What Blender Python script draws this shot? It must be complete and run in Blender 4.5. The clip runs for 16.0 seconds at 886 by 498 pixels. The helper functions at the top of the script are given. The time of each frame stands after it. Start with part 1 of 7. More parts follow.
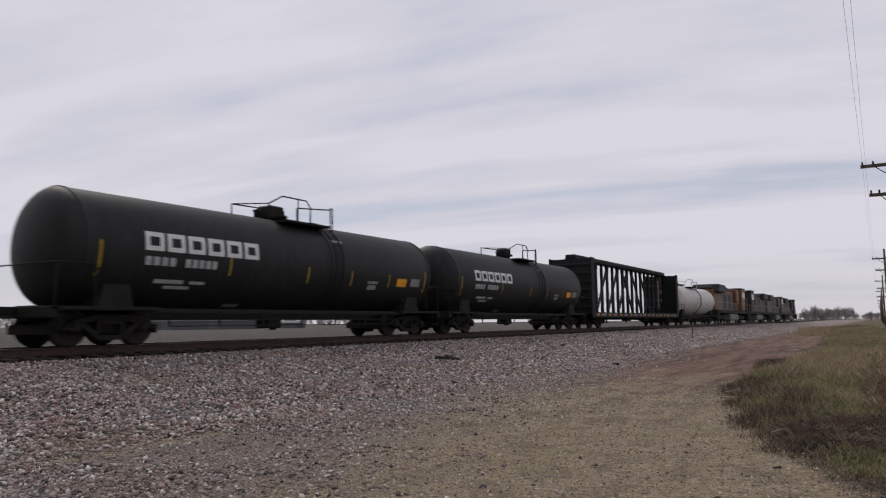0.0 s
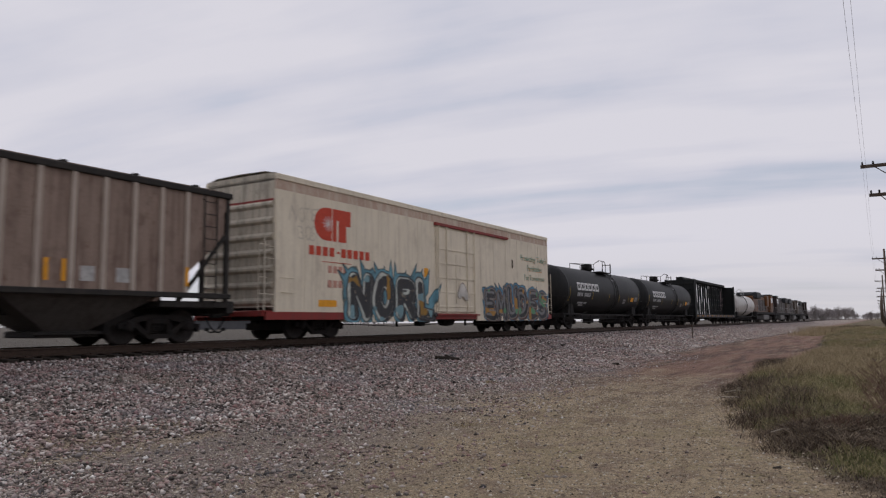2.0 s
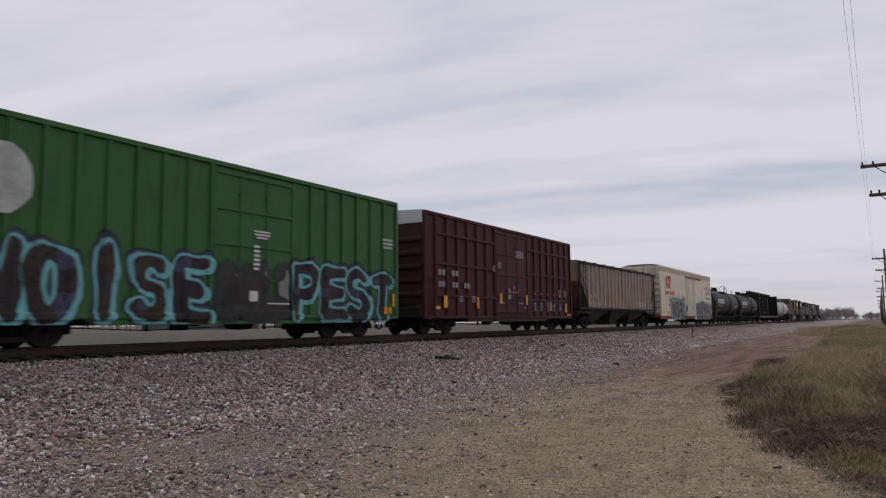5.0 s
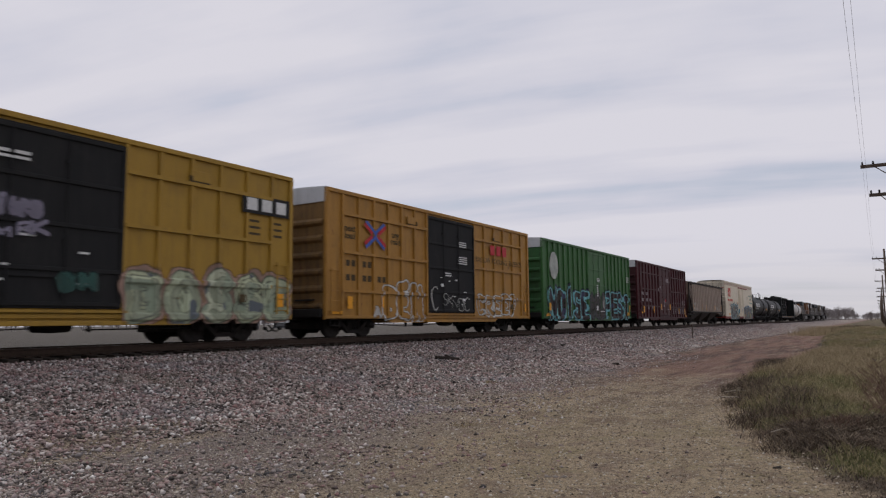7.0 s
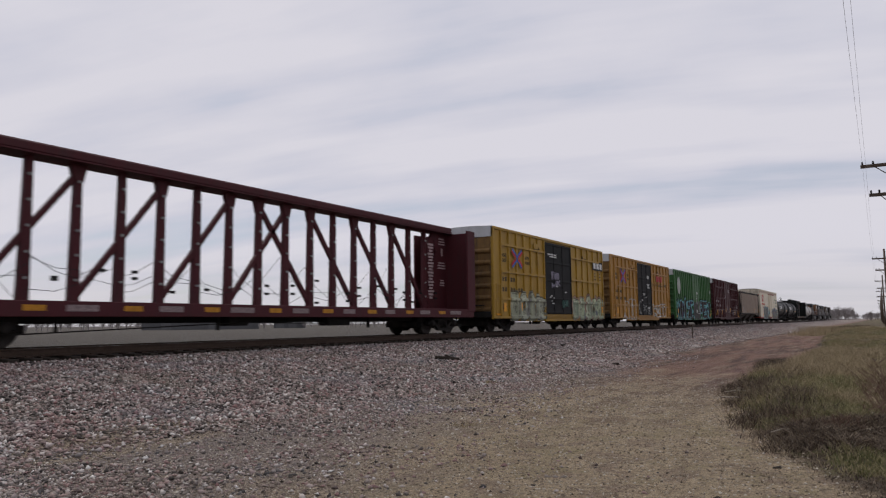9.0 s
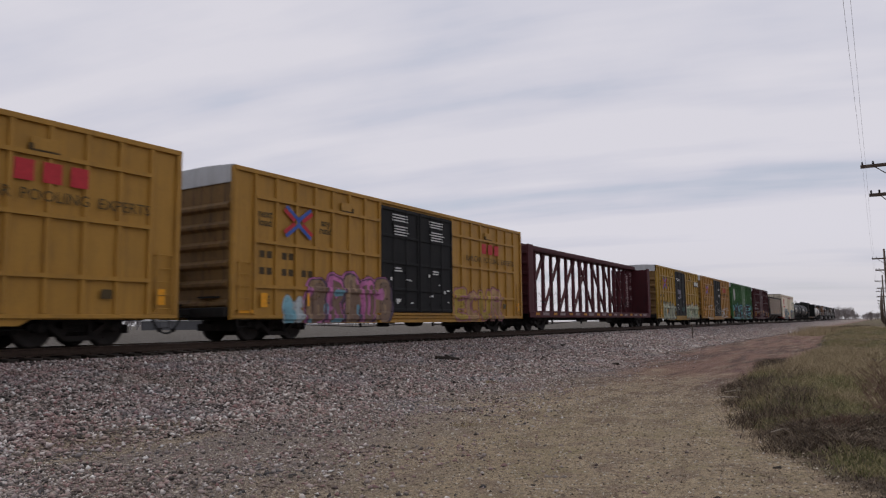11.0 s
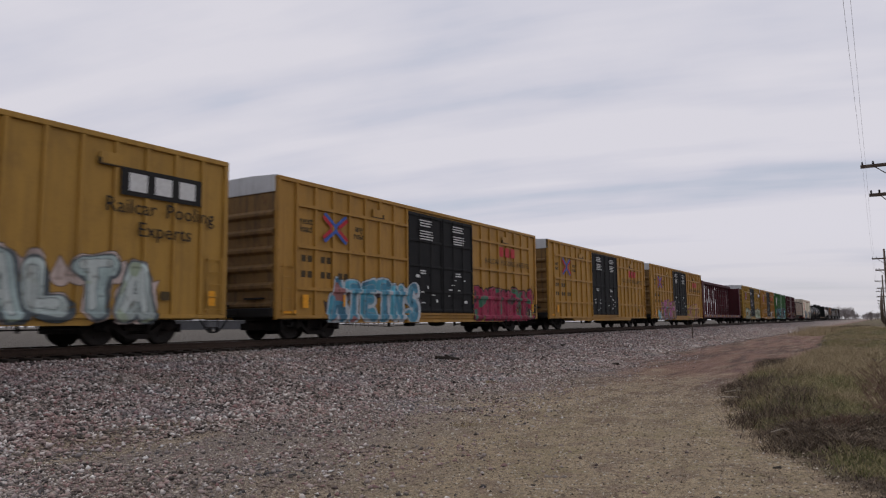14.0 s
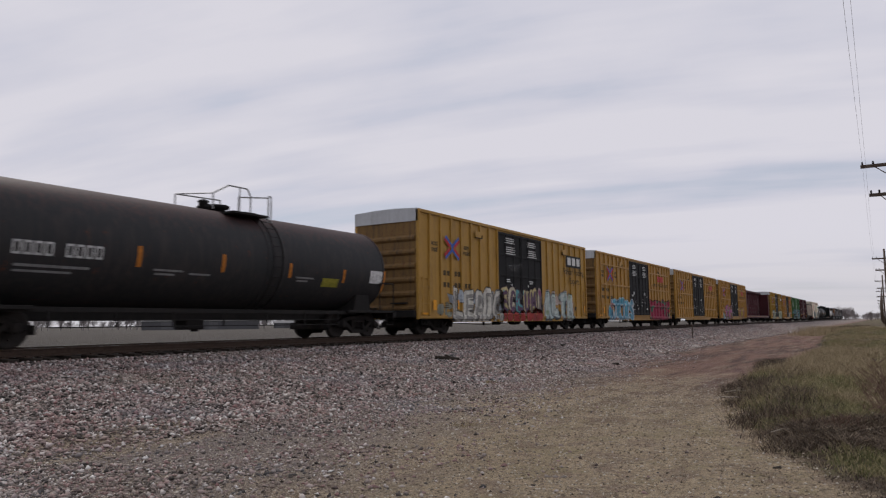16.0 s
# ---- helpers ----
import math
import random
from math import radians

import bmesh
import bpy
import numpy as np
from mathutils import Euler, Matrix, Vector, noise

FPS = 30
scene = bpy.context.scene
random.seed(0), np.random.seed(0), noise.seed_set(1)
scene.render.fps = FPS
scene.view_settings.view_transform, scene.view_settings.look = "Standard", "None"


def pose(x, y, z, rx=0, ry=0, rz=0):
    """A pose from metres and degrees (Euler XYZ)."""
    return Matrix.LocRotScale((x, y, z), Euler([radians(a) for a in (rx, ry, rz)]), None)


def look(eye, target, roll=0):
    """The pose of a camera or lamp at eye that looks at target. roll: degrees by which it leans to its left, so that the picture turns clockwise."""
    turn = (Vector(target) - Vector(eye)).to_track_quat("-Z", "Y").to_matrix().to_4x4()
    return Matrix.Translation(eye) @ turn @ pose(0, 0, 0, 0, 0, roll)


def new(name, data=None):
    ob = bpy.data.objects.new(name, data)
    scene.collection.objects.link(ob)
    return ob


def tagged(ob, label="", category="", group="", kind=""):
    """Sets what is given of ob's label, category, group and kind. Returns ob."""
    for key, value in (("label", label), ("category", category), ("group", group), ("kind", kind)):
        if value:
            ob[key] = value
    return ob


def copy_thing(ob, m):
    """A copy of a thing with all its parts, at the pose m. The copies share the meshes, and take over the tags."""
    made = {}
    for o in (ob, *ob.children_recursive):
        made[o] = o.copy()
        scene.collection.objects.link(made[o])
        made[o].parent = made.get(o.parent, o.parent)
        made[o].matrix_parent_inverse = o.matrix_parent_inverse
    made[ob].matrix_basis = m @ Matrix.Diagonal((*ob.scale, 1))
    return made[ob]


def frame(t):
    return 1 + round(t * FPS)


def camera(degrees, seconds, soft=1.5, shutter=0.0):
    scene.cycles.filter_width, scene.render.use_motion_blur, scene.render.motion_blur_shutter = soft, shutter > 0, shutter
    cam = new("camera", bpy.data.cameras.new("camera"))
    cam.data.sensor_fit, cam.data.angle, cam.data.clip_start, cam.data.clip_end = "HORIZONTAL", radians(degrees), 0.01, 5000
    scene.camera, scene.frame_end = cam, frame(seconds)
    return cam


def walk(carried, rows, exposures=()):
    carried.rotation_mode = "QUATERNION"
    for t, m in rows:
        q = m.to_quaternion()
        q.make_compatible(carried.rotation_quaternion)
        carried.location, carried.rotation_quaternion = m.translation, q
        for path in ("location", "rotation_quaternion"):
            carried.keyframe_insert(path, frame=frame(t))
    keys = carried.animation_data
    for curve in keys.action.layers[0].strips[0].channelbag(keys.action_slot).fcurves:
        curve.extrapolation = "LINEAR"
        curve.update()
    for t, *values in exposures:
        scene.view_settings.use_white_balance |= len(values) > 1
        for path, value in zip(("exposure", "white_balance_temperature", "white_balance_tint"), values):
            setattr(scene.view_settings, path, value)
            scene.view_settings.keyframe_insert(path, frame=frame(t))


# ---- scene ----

# ---------- camera ----------
EYE = Vector((0.0, 0.0, 0.485))
YAW, PITCH = radians(31.665), radians(5.977)
AIM = EYE + Vector((math.cos(YAW) * math.cos(PITCH), math.sin(YAW) * math.cos(PITCH), math.sin(PITCH)))
cam = camera(64.5, 16.0, soft=1.2, shutter=0.22)
walk(cam, [(0.0, look(EYE, AIM, -0.6)), (16.0, look(EYE, AIM, -0.6))], exposures=[(0.0, 0.0), (16.0, 0.0)])

TRACK_Y = 17.03          # centre of the track; rail head at z = 0
LANE_Z = -1.1


def travel(t):
    """Metres the train has rolled since the start; it slows a little."""
    return 14.95 * t - 0.023 * t * t


# ---------- node helpers ----------
def node(nt, kind, **values):
    n = nt.nodes.new(kind)
    for key, v in values.items():
        n.inputs[key.replace("_", " ")].default_value = v
    return n


def put(nt, v, socket):
    if isinstance(v, bpy.types.NodeSocket):
        nt.links.new(v, socket)
    elif isinstance(v, (tuple, list)) and len(v) == 3 and socket.type == "RGBA":
        socket.default_value = (*v, 1)
    else:
        socket.default_value = v


def calc(nt, op, a, b=0.0, c=0.0):
    n = nt.nodes.new("ShaderNodeMath")
    n.operation = op
    for v, s in zip((a, b, c), n.inputs):
        put(nt, v, s)
    return n.outputs[0]


def mixed(nt, fac, a, b, how="MIX"):
    n = nt.nodes.new("ShaderNodeMix")
    n.data_type, n.blend_type = "RGBA", how
    put(nt, fac, n.inputs["Factor"])
    put(nt, a, n.inputs[6])
    put(nt, b, n.inputs[7])
    return n.outputs[2]


def step(nt, v, lo, hi):
    n = nt.nodes.new("ShaderNodeMapRange")
    n.interpolation_type = "SMOOTHSTEP"
    put(nt, v, n.inputs[0])
    put(nt, lo, n.inputs[1])
    put(nt, hi, n.inputs[2])
    return n.outputs[0]


def grain(nt, vec, scale, detail=4.0, rough=0.55, stretch=None, shift=0.0):
    if stretch or shift:
        m = nt.nodes.new("ShaderNodeMapping")
        nt.links.new(vec, m.inputs[0])
        m.inputs["Scale"].default_value = stretch or (1, 1, 1)
        m.inputs["Location"].default_value = (shift, shift * 0.7, shift * 1.3)
        vec = m.outputs[0]
    n = node(nt, "ShaderNodeTexNoise", Scale=scale, Detail=detail, Roughness=rough)
    nt.links.new(vec, n.inputs["Vector"])
    return n.outputs[0]


def ramp(nt, v, stops, constant=False):
    n = nt.nodes.new("ShaderNodeValToRGB")
    n.color_ramp.interpolation = "CONSTANT" if constant else "LINEAR"
    e = n.color_ramp.elements
    while len(e) < len(stops):
        e.new(0.5)
    for el, (pos, col) in zip(e, stops):
        el.position, el.color = pos, (*col, 1)
    put(nt, v, n.inputs[0])
    return n.outputs[0]


def start(name, rough=0.6, metal=0.0):
    m = bpy.data.materials.new(name)
    m.use_nodes = True
    nt = m.node_tree
    b = nt.nodes["Principled BSDF"]
    b.inputs["Roughness"].default_value, b.inputs["Metallic"].default_value = rough, metal
    b.inputs["Specular IOR Level"].default_value = 0.5 if rough < 0.5 else 0.22
    tc = nt.nodes.new("ShaderNodeTexCoord")
    return m, nt, b, tc.outputs["Object"]


def bump(nt, b, height, strength=0.3, distance=0.02):
    n = node(nt, "ShaderNodeBump", Strength=strength, Distance=distance)
    nt.links.new(height, n.inputs["Height"])
    nt.links.new(n.outputs[0], b.inputs["Normal"])


def paint(name, base, dirt=(0.10, 0.085, 0.07), amount=0.35, rough=0.55, rust=0.0, crown=None):
    """Weathered vehicle paint: blotches, vertical streaks of grime, rust spots."""
    m, nt, b, obj = start(name, rough)
    big = grain(nt, obj, 0.7, 5, 0.6)
    col = mixed(nt, calc(nt, "MULTIPLY", step(nt, big, 0.3, 0.75), 0.35), base, [c * 0.72 for c in base])
    streak = grain(nt, obj, 3.0, 5, 0.65, (2.2, 2.2, 0.12), 3)
    col = mixed(nt, calc(nt, "MULTIPLY", step(nt, streak, 0.42, 0.78), amount), col, dirt)
    blot = grain(nt, obj, 1.9, 6, 0.7, (1, 1, 0.6), 15)
    col = mixed(nt, calc(nt, "MULTIPLY", step(nt, blot, 0.48, 0.72), amount * 0.8), col, dirt)
    fine = grain(nt, obj, 26, 4, 0.6)
    col = mixed(nt, calc(nt, "MULTIPLY", step(nt, fine, 0.45, 0.8), amount * 0.6), col, dirt)
    if rust:
        r = step(nt, grain(nt, obj, 5, 6, 0.7, (1, 1, 0.5), 8), 0.62 - 0.1 * rust, 0.72)
        col = mixed(nt, calc(nt, "MULTIPLY", r, 0.8), col, (0.10, 0.035, 0.018))
    if crown:
        hgt = nt.nodes.new("ShaderNodeSeparateXYZ")
        nt.links.new(obj, hgt.inputs[0])
        c = step(nt, calc(nt, "ADD", hgt.outputs[2], calc(nt, "MULTIPLY", calc(nt, "SUBTRACT", streak, 0.5), 1.6)), crown[0], crown[0] + 0.7)
        col = mixed(nt, calc(nt, "MULTIPLY", c, 0.7), col, crown[1])
    put(nt, col, b.inputs["Base Color"])
    put(nt, calc(nt, "MULTIPLY_ADD", fine, 0.3, rough - 0.15), b.inputs["Roughness"])
    bump(nt, b, calc(nt, "ADD", fine, calc(nt, "MULTIPLY", big, 2.0)), 0.12, 0.02)
    return m


def plain(name, base, rough=0.6, metal=0.0, vary=0.3, scale=8.0):
    m, nt, b, obj = start(name, rough, metal)
    n = grain(nt, obj, scale, 5, 0.65)
    n2 = grain(nt, obj, scale * 7, 3, 0.6)
    f = calc(nt, "ADD", calc(nt, "MULTIPLY", n, 0.7), calc(nt, "MULTIPLY", n2, 0.3))
    put(nt, mixed(nt, step(nt, f, 0.3, 0.7), [c * (1 - vary) for c in base], [min(1, c * (1 + vary)) for c in base]), b.inputs["Base Color"])
    bump(nt, b, f, 0.2, 0.01)
    return m


# ---------- sky, sun, exposure ----------
def make_sky():
    w = bpy.data.worlds.new("overcast_sky")
    scene.world = w
    w.use_nodes = True
    nt = w.node_tree
    bg = nt.nodes["Background"]
    tc = nt.nodes.new("ShaderNodeTexCoord")
    d = tc.outputs["Generated"]
    sep = nt.nodes.new("ShaderNodeSeparateXYZ")
    nt.links.new(d, sep.inputs[0])
    sky = nt.nodes.new("ShaderNodeTexSky")
    sky.sky_type, sky.sun_disc = "NISHITA", False
    sky.sun_elevation, sky.sun_rotation = radians(51), radians(18)
    blue = mixed(nt, 1.0, sky.outputs[0], (0.1, 0.1, 0.1), "MULTIPLY")
    # flat cloud layer: the direction meets a plane overhead, streaked across the view
    up = calc(nt, "MAXIMUM", sep.outputs[2], 0.0)
    q = calc(nt, "ADD", up, 0.16)
    a, c = math.cos(YAW - 0.32), math.sin(YAW - 0.32)
    fwd = calc(nt, "ADD", calc(nt, "MULTIPLY", sep.outputs[0], a), calc(nt, "MULTIPLY", sep.outputs[1], c))
    side = calc(nt, "SUBTRACT", calc(nt, "MULTIPLY", sep.outputs[0], c), calc(nt, "MULTIPLY", sep.outputs[1], a))
    comb = nt.nodes.new("ShaderNodeCombineXYZ")
    put(nt, calc(nt, "DIVIDE", fwd, q), comb.inputs[0])
    put(nt, calc(nt, "MULTIPLY", calc(nt, "DIVIDE", side, q), 0.22), comb.inputs[1])
    v = comb.outputs[0]
    bands = calc(nt, "ADD", calc(nt, "MULTIPLY", grain(nt, v, 1.9, 2, 0.5, shift=6.4), 0.7), calc(nt, "MULTIPLY", grain(nt, v, 4.6, 4, 0.55, shift=1.1), 0.3))
    soft = grain(nt, d, 5.0, 4, 0.5, (1, 1, 2.0), 2.0)
    tone = calc(nt, "ADD", calc(nt, "MULTIPLY", bands, 0.86), calc(nt, "MULTIPLY", soft, 0.14))
    cloud = ramp(nt, tone, [(0.38, (0.485, 0.515, 0.61)), (0.47, (0.60, 0.60, 0.685)), (0.56, (0.685, 0.67, 0.735))])
    low = step(nt, up, 0.12, 0.0)
    cloud = mixed(nt, calc(nt, "MULTIPLY", low, 0.6), cloud, (0.60, 0.575, 0.59))
    thin = calc(nt, "MULTIPLY", step(nt, tone, 0.50, 0.38), 0.15)
    put(nt, mixed(nt, thin, cloud, blue), bg.inputs["Color"])
    bg.inputs["Strength"].default_value = 1.0


make_sky()
sun = new("sun", bpy.data.lights.new("sun", "SUN"))
sun.data.energy, sun.data.angle, sun.data.color = 1.25, radians(28), (1.0, 0.95, 0.88)
sun.matrix_world = look((16, 48, 62), (0, 0, 0))      # high behind the train, through cloud


# ---------- shapes ----------
class Shape:
    def __init__(self):
        self.bm = bmesh.new()

    def box(self, x0, x1, y0, y1, z0, z1, c=0.0, mat=0, turn=None):
        m = Matrix.Translation(((x0 + x1) / 2, (y0 + y1) / 2, (z0 + z1) / 2)) @ Matrix.Diagonal((x1 - x0, y1 - y0, z1 - z0, 1))
        if turn:
            m = turn @ m
        made = bmesh.ops.create_cube(self.bm, size=1, matrix=m)
        faces = {f for v in made["verts"] for f in v.link_faces}
        if c:
            edges = list({e for v in made["verts"] for e in v.link_edges})
            out = bmesh.ops.bevel(self.bm, geom=edges, offset=c, segments=1, affect="EDGES")
            faces = set(out["faces"]) | {f for f in faces if f.is_valid}
        for f in faces:
            f.material_index = mat
        return self

    def rod(self, a, b, r, n=6, mat=0, r2=None):
        a, b = Vector(a), Vector(b)
        d = b - a
        m = Matrix.Translation((a + b) / 2) @ d.to_track_quat("Z", "Y").to_matrix().to_4x4()
        made = bmesh.ops.create_cone(self.bm, cap_ends=True, segments=n, radius1=r, radius2=r if r2 is None else r2, depth=d.length, matrix=m)
        for f in {f for v in made["verts"] for f in v.link_faces}:
            f.material_index, f.smooth = mat, n > 6
        return self

    def path(self, pts, r, n=5, mat=0):
        for a, b in zip(pts, pts[1:]):
            self.rod(a, b, r, n, mat)
        return self

    def prism(self, pts, y0, y1, mat=0):
        """A flat outline of (x, z) points, thick from y0 to y1."""
        lo = [self.bm.verts.new((x, y0, z)) for x, z in pts]
        hi = [self.bm.verts.new((x, y1, z)) for x, z in pts]
        fs = [self.bm.faces.new(lo), self.bm.faces.new(hi[::-1])]
        n = len(pts)
        for i in range(n):
            fs.append(self.bm.faces.new((lo[i], hi[i], hi[(i + 1) % n], lo[(i + 1) % n])))
        for f in fs:
            f.material_index = mat
        return self

    def turned(self, profile, n=24, axis="Y", mat=0, at=(0, 0, 0)):
        """A body of revolution from (radius, along) pairs about an axis."""
        rings = []
        for r, s in profile:
            ring = []
            for i in range(n):
                t = 2 * math.pi * i / n
                p = (r * math.cos(t), s, r * math.sin(t)) if axis == "Y" else (s, r * math.cos(t), r * math.sin(t)) if axis == "X" else (r * math.cos(t), r * math.sin(t), s)
                ring.append(self.bm.verts.new(Vector(p) + Vector(at)))
            rings.append(ring)
        fs = []
        for a, b in zip(rings, rings[1:]):
            for i in range(n):
                fs.append(self.bm.faces.new((a[i], a[(i + 1) % n], b[(i + 1) % n], b[i])))
        for ring in (rings[0], rings[-1]):
            fs.append(self.bm.faces.new(ring))
        for f in fs:
            f.material_index, f.smooth = mat, True
        return self

    def mesh(self, name, mats):
        bmesh.ops.recalc_face_normals(self.bm, faces=self.bm.faces)
        me = bpy.data.meshes.new(name)
        self.bm.to_mesh(me)
        self.bm.free()
        for m in mats if isinstance(mats, (list, tuple)) else [mats]:
            me.materials.append(m)
        return me


def part(name, shape, mats, parent, label="", at=None):
    ob = new(name, shape.mesh(name, mats) if isinstance(shape, Shape) else shape)
    ob.parent = parent
    if at:
        ob.location = at
    if label:
        ob["label"] = label
    return ob


def thing(name, label, category, group="", at=(0, 0, 0)):
    ob = new(name)
    ob.location = at
    ob.empty_display_size = 0.3
    return tagged(ob, label, category, group)


# ---------- materials ----------
BLACK = (0.018, 0.018, 0.019)
M_UNDER = paint("grimy_underframe", (0.014, 0.013, 0.0125), (0.032, 0.027, 0.023), 0.5, 0.8)
M_TRUCK = paint("truck_steel", (0.014, 0.0125, 0.012), (0.034, 0.025, 0.02), 0.6, 0.85)
M_WHEEL = plain("wheel_steel", (0.022, 0.018, 0.016), 0.7)
M_TREAD = plain("worn_tread", (0.35, 0.34, 0.33), 0.35, 0.8)
M_WHITE = plain("white_lettering", (0.62, 0.62, 0.60), 0.6, 0, 0.12)
M_DARKTXT = plain("dark_lettering", (0.075, 0.052, 0.022), 0.6, 0, 0.2)
M_MARK = plain("worn_dark_lettering", (0.062, 0.042, 0.02), 0.6, 0, 0.4, 14)
M_RED = plain("red_paint", (0.46, 0.035, 0.045), 0.6, 0, 0.15)
M_BLUE = plain("blue_paint", (0.055, 0.11, 0.38), 0.6, 0, 0.15)
M_ORANGE = plain("orange_reflector", (0.75, 0.33, 0.02), 0.5, 0, 0.15)
M_SILVER = paint("galvanised_end", (0.52, 0.53, 0.54), (0.25, 0.24, 0.23), 0.4, 0.5)
M_DOOR = paint("black_door", (0.014, 0.0143, 0.015), (0.028, 0.027, 0.025), 0.55, 0.75)
M_PLATE = plain("black_plate", (0.014, 0.013, 0.012), 0.6)
M_HOSE = plain("rubber_hose", (0.02, 0.02, 0.02), 0.8)
M_GALV = plain("galvanised_rail", (0.30, 0.30, 0.30), 0.5, 0.4)
M_RAIL = plain("rusty_rail", (0.060, 0.040, 0.030), 0.75, 0.2, 0.3, 14)
M_RAILTOP = plain("polished_railhead", (0.42, 0.41, 0.40), 0.35, 0.9, 0.1)
M_TIE = plain("creosoted_timber", (0.035, 0.028, 0.022), 0.85, 0, 0.45, 5)
M_POLE = plain("weathered_pole", (0.085, 0.062, 0.048), 0.85, 0, 0.4, 6)
M_WIRE = plain("weathered_wire", (0.42, 0.42, 0.45), 0.6)


# ---------- trucks and running gear ----------
WHEELSETS = []      # (object, centre in its parent's space)


def wheelset_mesh():
    s = Shape()
    s.rod((0, -0.95, 0), (0, 0.95, 0), 0.085, 8)
    for g in (-1, 1):
        s.turned([(0.10, g * 0.80), (0.22, g * 0.795), (0.33, g * 0.77), (0.39, g * 0.80), (0.455, g * 0.80), (0.457, g * 0.71), (0.485, g * 0.675), (0.40, g * 0.67), (0.30, g * 0.73), (0.10, g * 0.70)], 28)
        s.rod((0.24, g * 0.805, 0), (0.27, g * 0.79, 0.02), 0.02, 5)
    return s.mesh("wheelset", M_WHEEL)


def side_frame_mesh():
    s = Shape()
    y0, y1 = -0.08, 0.08
    s.prism([(-1.15, 0.50), (-0.75, 0.66), (-0.35, 0.73), (0.35, 0.73), (0.75, 0.66), (1.15, 0.50), (1.15, 0.40), (0.75, 0.54), (0.35, 0.60), (-0.35, 0.60), (-0.75, 0.54), (-1.15, 0.40)], y0, y1)
    s.prism([(-0.82, 0.52), (-0.30, 0.18), (0.30, 0.18), (0.82, 0.52), (0.66, 0.55), (0.26, 0.29), (-0.26, 0.29), (-0.66, 0.55)], y0, y1)
    for g in (-1, 1):
        s.box(g * 0.30 - 0.05, g * 0.30 + 0.05, y0, y1, 0.26, 0.64, 0.01)
        s.box(g * 0.89 - 0.15, g * 0.89 + 0.15, -0.11, 0.11, 0.36, 0.58, 0.03)
        s.turned([(0.10, -0.17), (0.12, -0.13), (0.12, -0.05)], 12, at=(g * 0.89, 0, 0.457))
    for x in (-0.15, 0, 0.15):
        for k in range(5):
            s.turned([(0.055, -0.012), (0.068, 0), (0.055, 0.012)], 8, "Z", at=(x, 0, 0.32 + 0.045 * k))
    s.box(-0.26, 0.26, -0.10, 0.10, 0.52, 0.62, 0.015)
    for v in s.bm.verts:
        v.co.z = 0.457 + (v.co.z - 0.457) * 1.12
    return s.mesh("side_frame", M_TRUCK)


WHEEL_ME, FRAME_ME = wheelset_mesh(), side_frame_mesh()
# last box: added filler that keeps daylight from showing between the wheels
BOLSTER_ME = Shape().box(-0.22, 0.22, -1.0, 1.0, 0.34, 0.72, 0.02).box(-1.42, -1.32, -0.9, 0.9, 0.30, 0.52).box(1.32, 1.42, -0.9, 0.9, 0.30, 0.52).box(-0.52, -0.42, -0.95, 0.95, 0.25, 0.5).box(0.42, 0.52, -0.95, 0.95, 0.25, 0.5).box(-1.4, 1.4, 0.45, 0.55, 0.35, 0.6).box(-0.5, 0.5, -0.25, 0.25, 0.62, 0.80, 0.02).rod((-0.7, 0, 0.35), (0.7, 0, 0.35), 0.04).box(-1.25, 1.25, -0.62, 0.62, 0.30, 0.74, 0.03).mesh("truck", M_TRUCK)


def truck(car, x, axles=(-0.89, 0.89)):
    t = part("truck", BOLSTER_ME, None, car, at=(x, 0, 0))
    for g in (-1, 1):
        f = part("side_frame", FRAME_ME, None, t, at=(0, g * 1.0, 0))
        if g > 0:
            f.rotation_euler = (0, 0, math.pi)
    for a in axles:
        w = part("wheelset", WHEEL_ME, None, t, at=(a, 0, 0.457))
        WHEELSETS.append((w, (a, 0, 0.457)))
    return t


def coupler_mesh():
    s = Shape()
    s.box(0, 0.55, -0.09, 0.09, 0.75, 0.95, 0.02)
    s.prism([(0.50, 0.70), (0.80, 0.70), (0.86, 0.78), (0.86, 0.96), (0.50, 1.0)], -0.17, 0.06)
    s.box(0.62, 0.80, 0.06, 0.18, 0.72, 0.98, 0.03)
    return s.mesh("coupler", M_UNDER)


def hose_mesh():
    s = Shape()
    s.path([(0, -0.35, 0.80), (0.10, -0.36, 0.62), (0.28, -0.34, 0.40), (0.52, -0.25, 0.28), (0.80, -0.12, 0.26), (0.98, -0.05, 0.33)], 0.025, 6)
    s.box(0.93, 1.05, -0.09, -0.01, 0.30, 0.40, 0.01)
    return s.mesh("brake_hose", M_HOSE)


COUPLER_ME, HOSE_ME = coupler_mesh(), hose_mesh()


def ends(car, half):
    """Couplers and hanging brake hoses at both ends."""
    for g in (-1, 1):
        for name, me in (("coupler", COUPLER_ME), ("brake_hose", HOSE_ME)):
            o = part(name, me, None, car, at=(g * half, 0, 0))
            if g < 0:
                o.rotation_euler = (0, 0, math.pi)


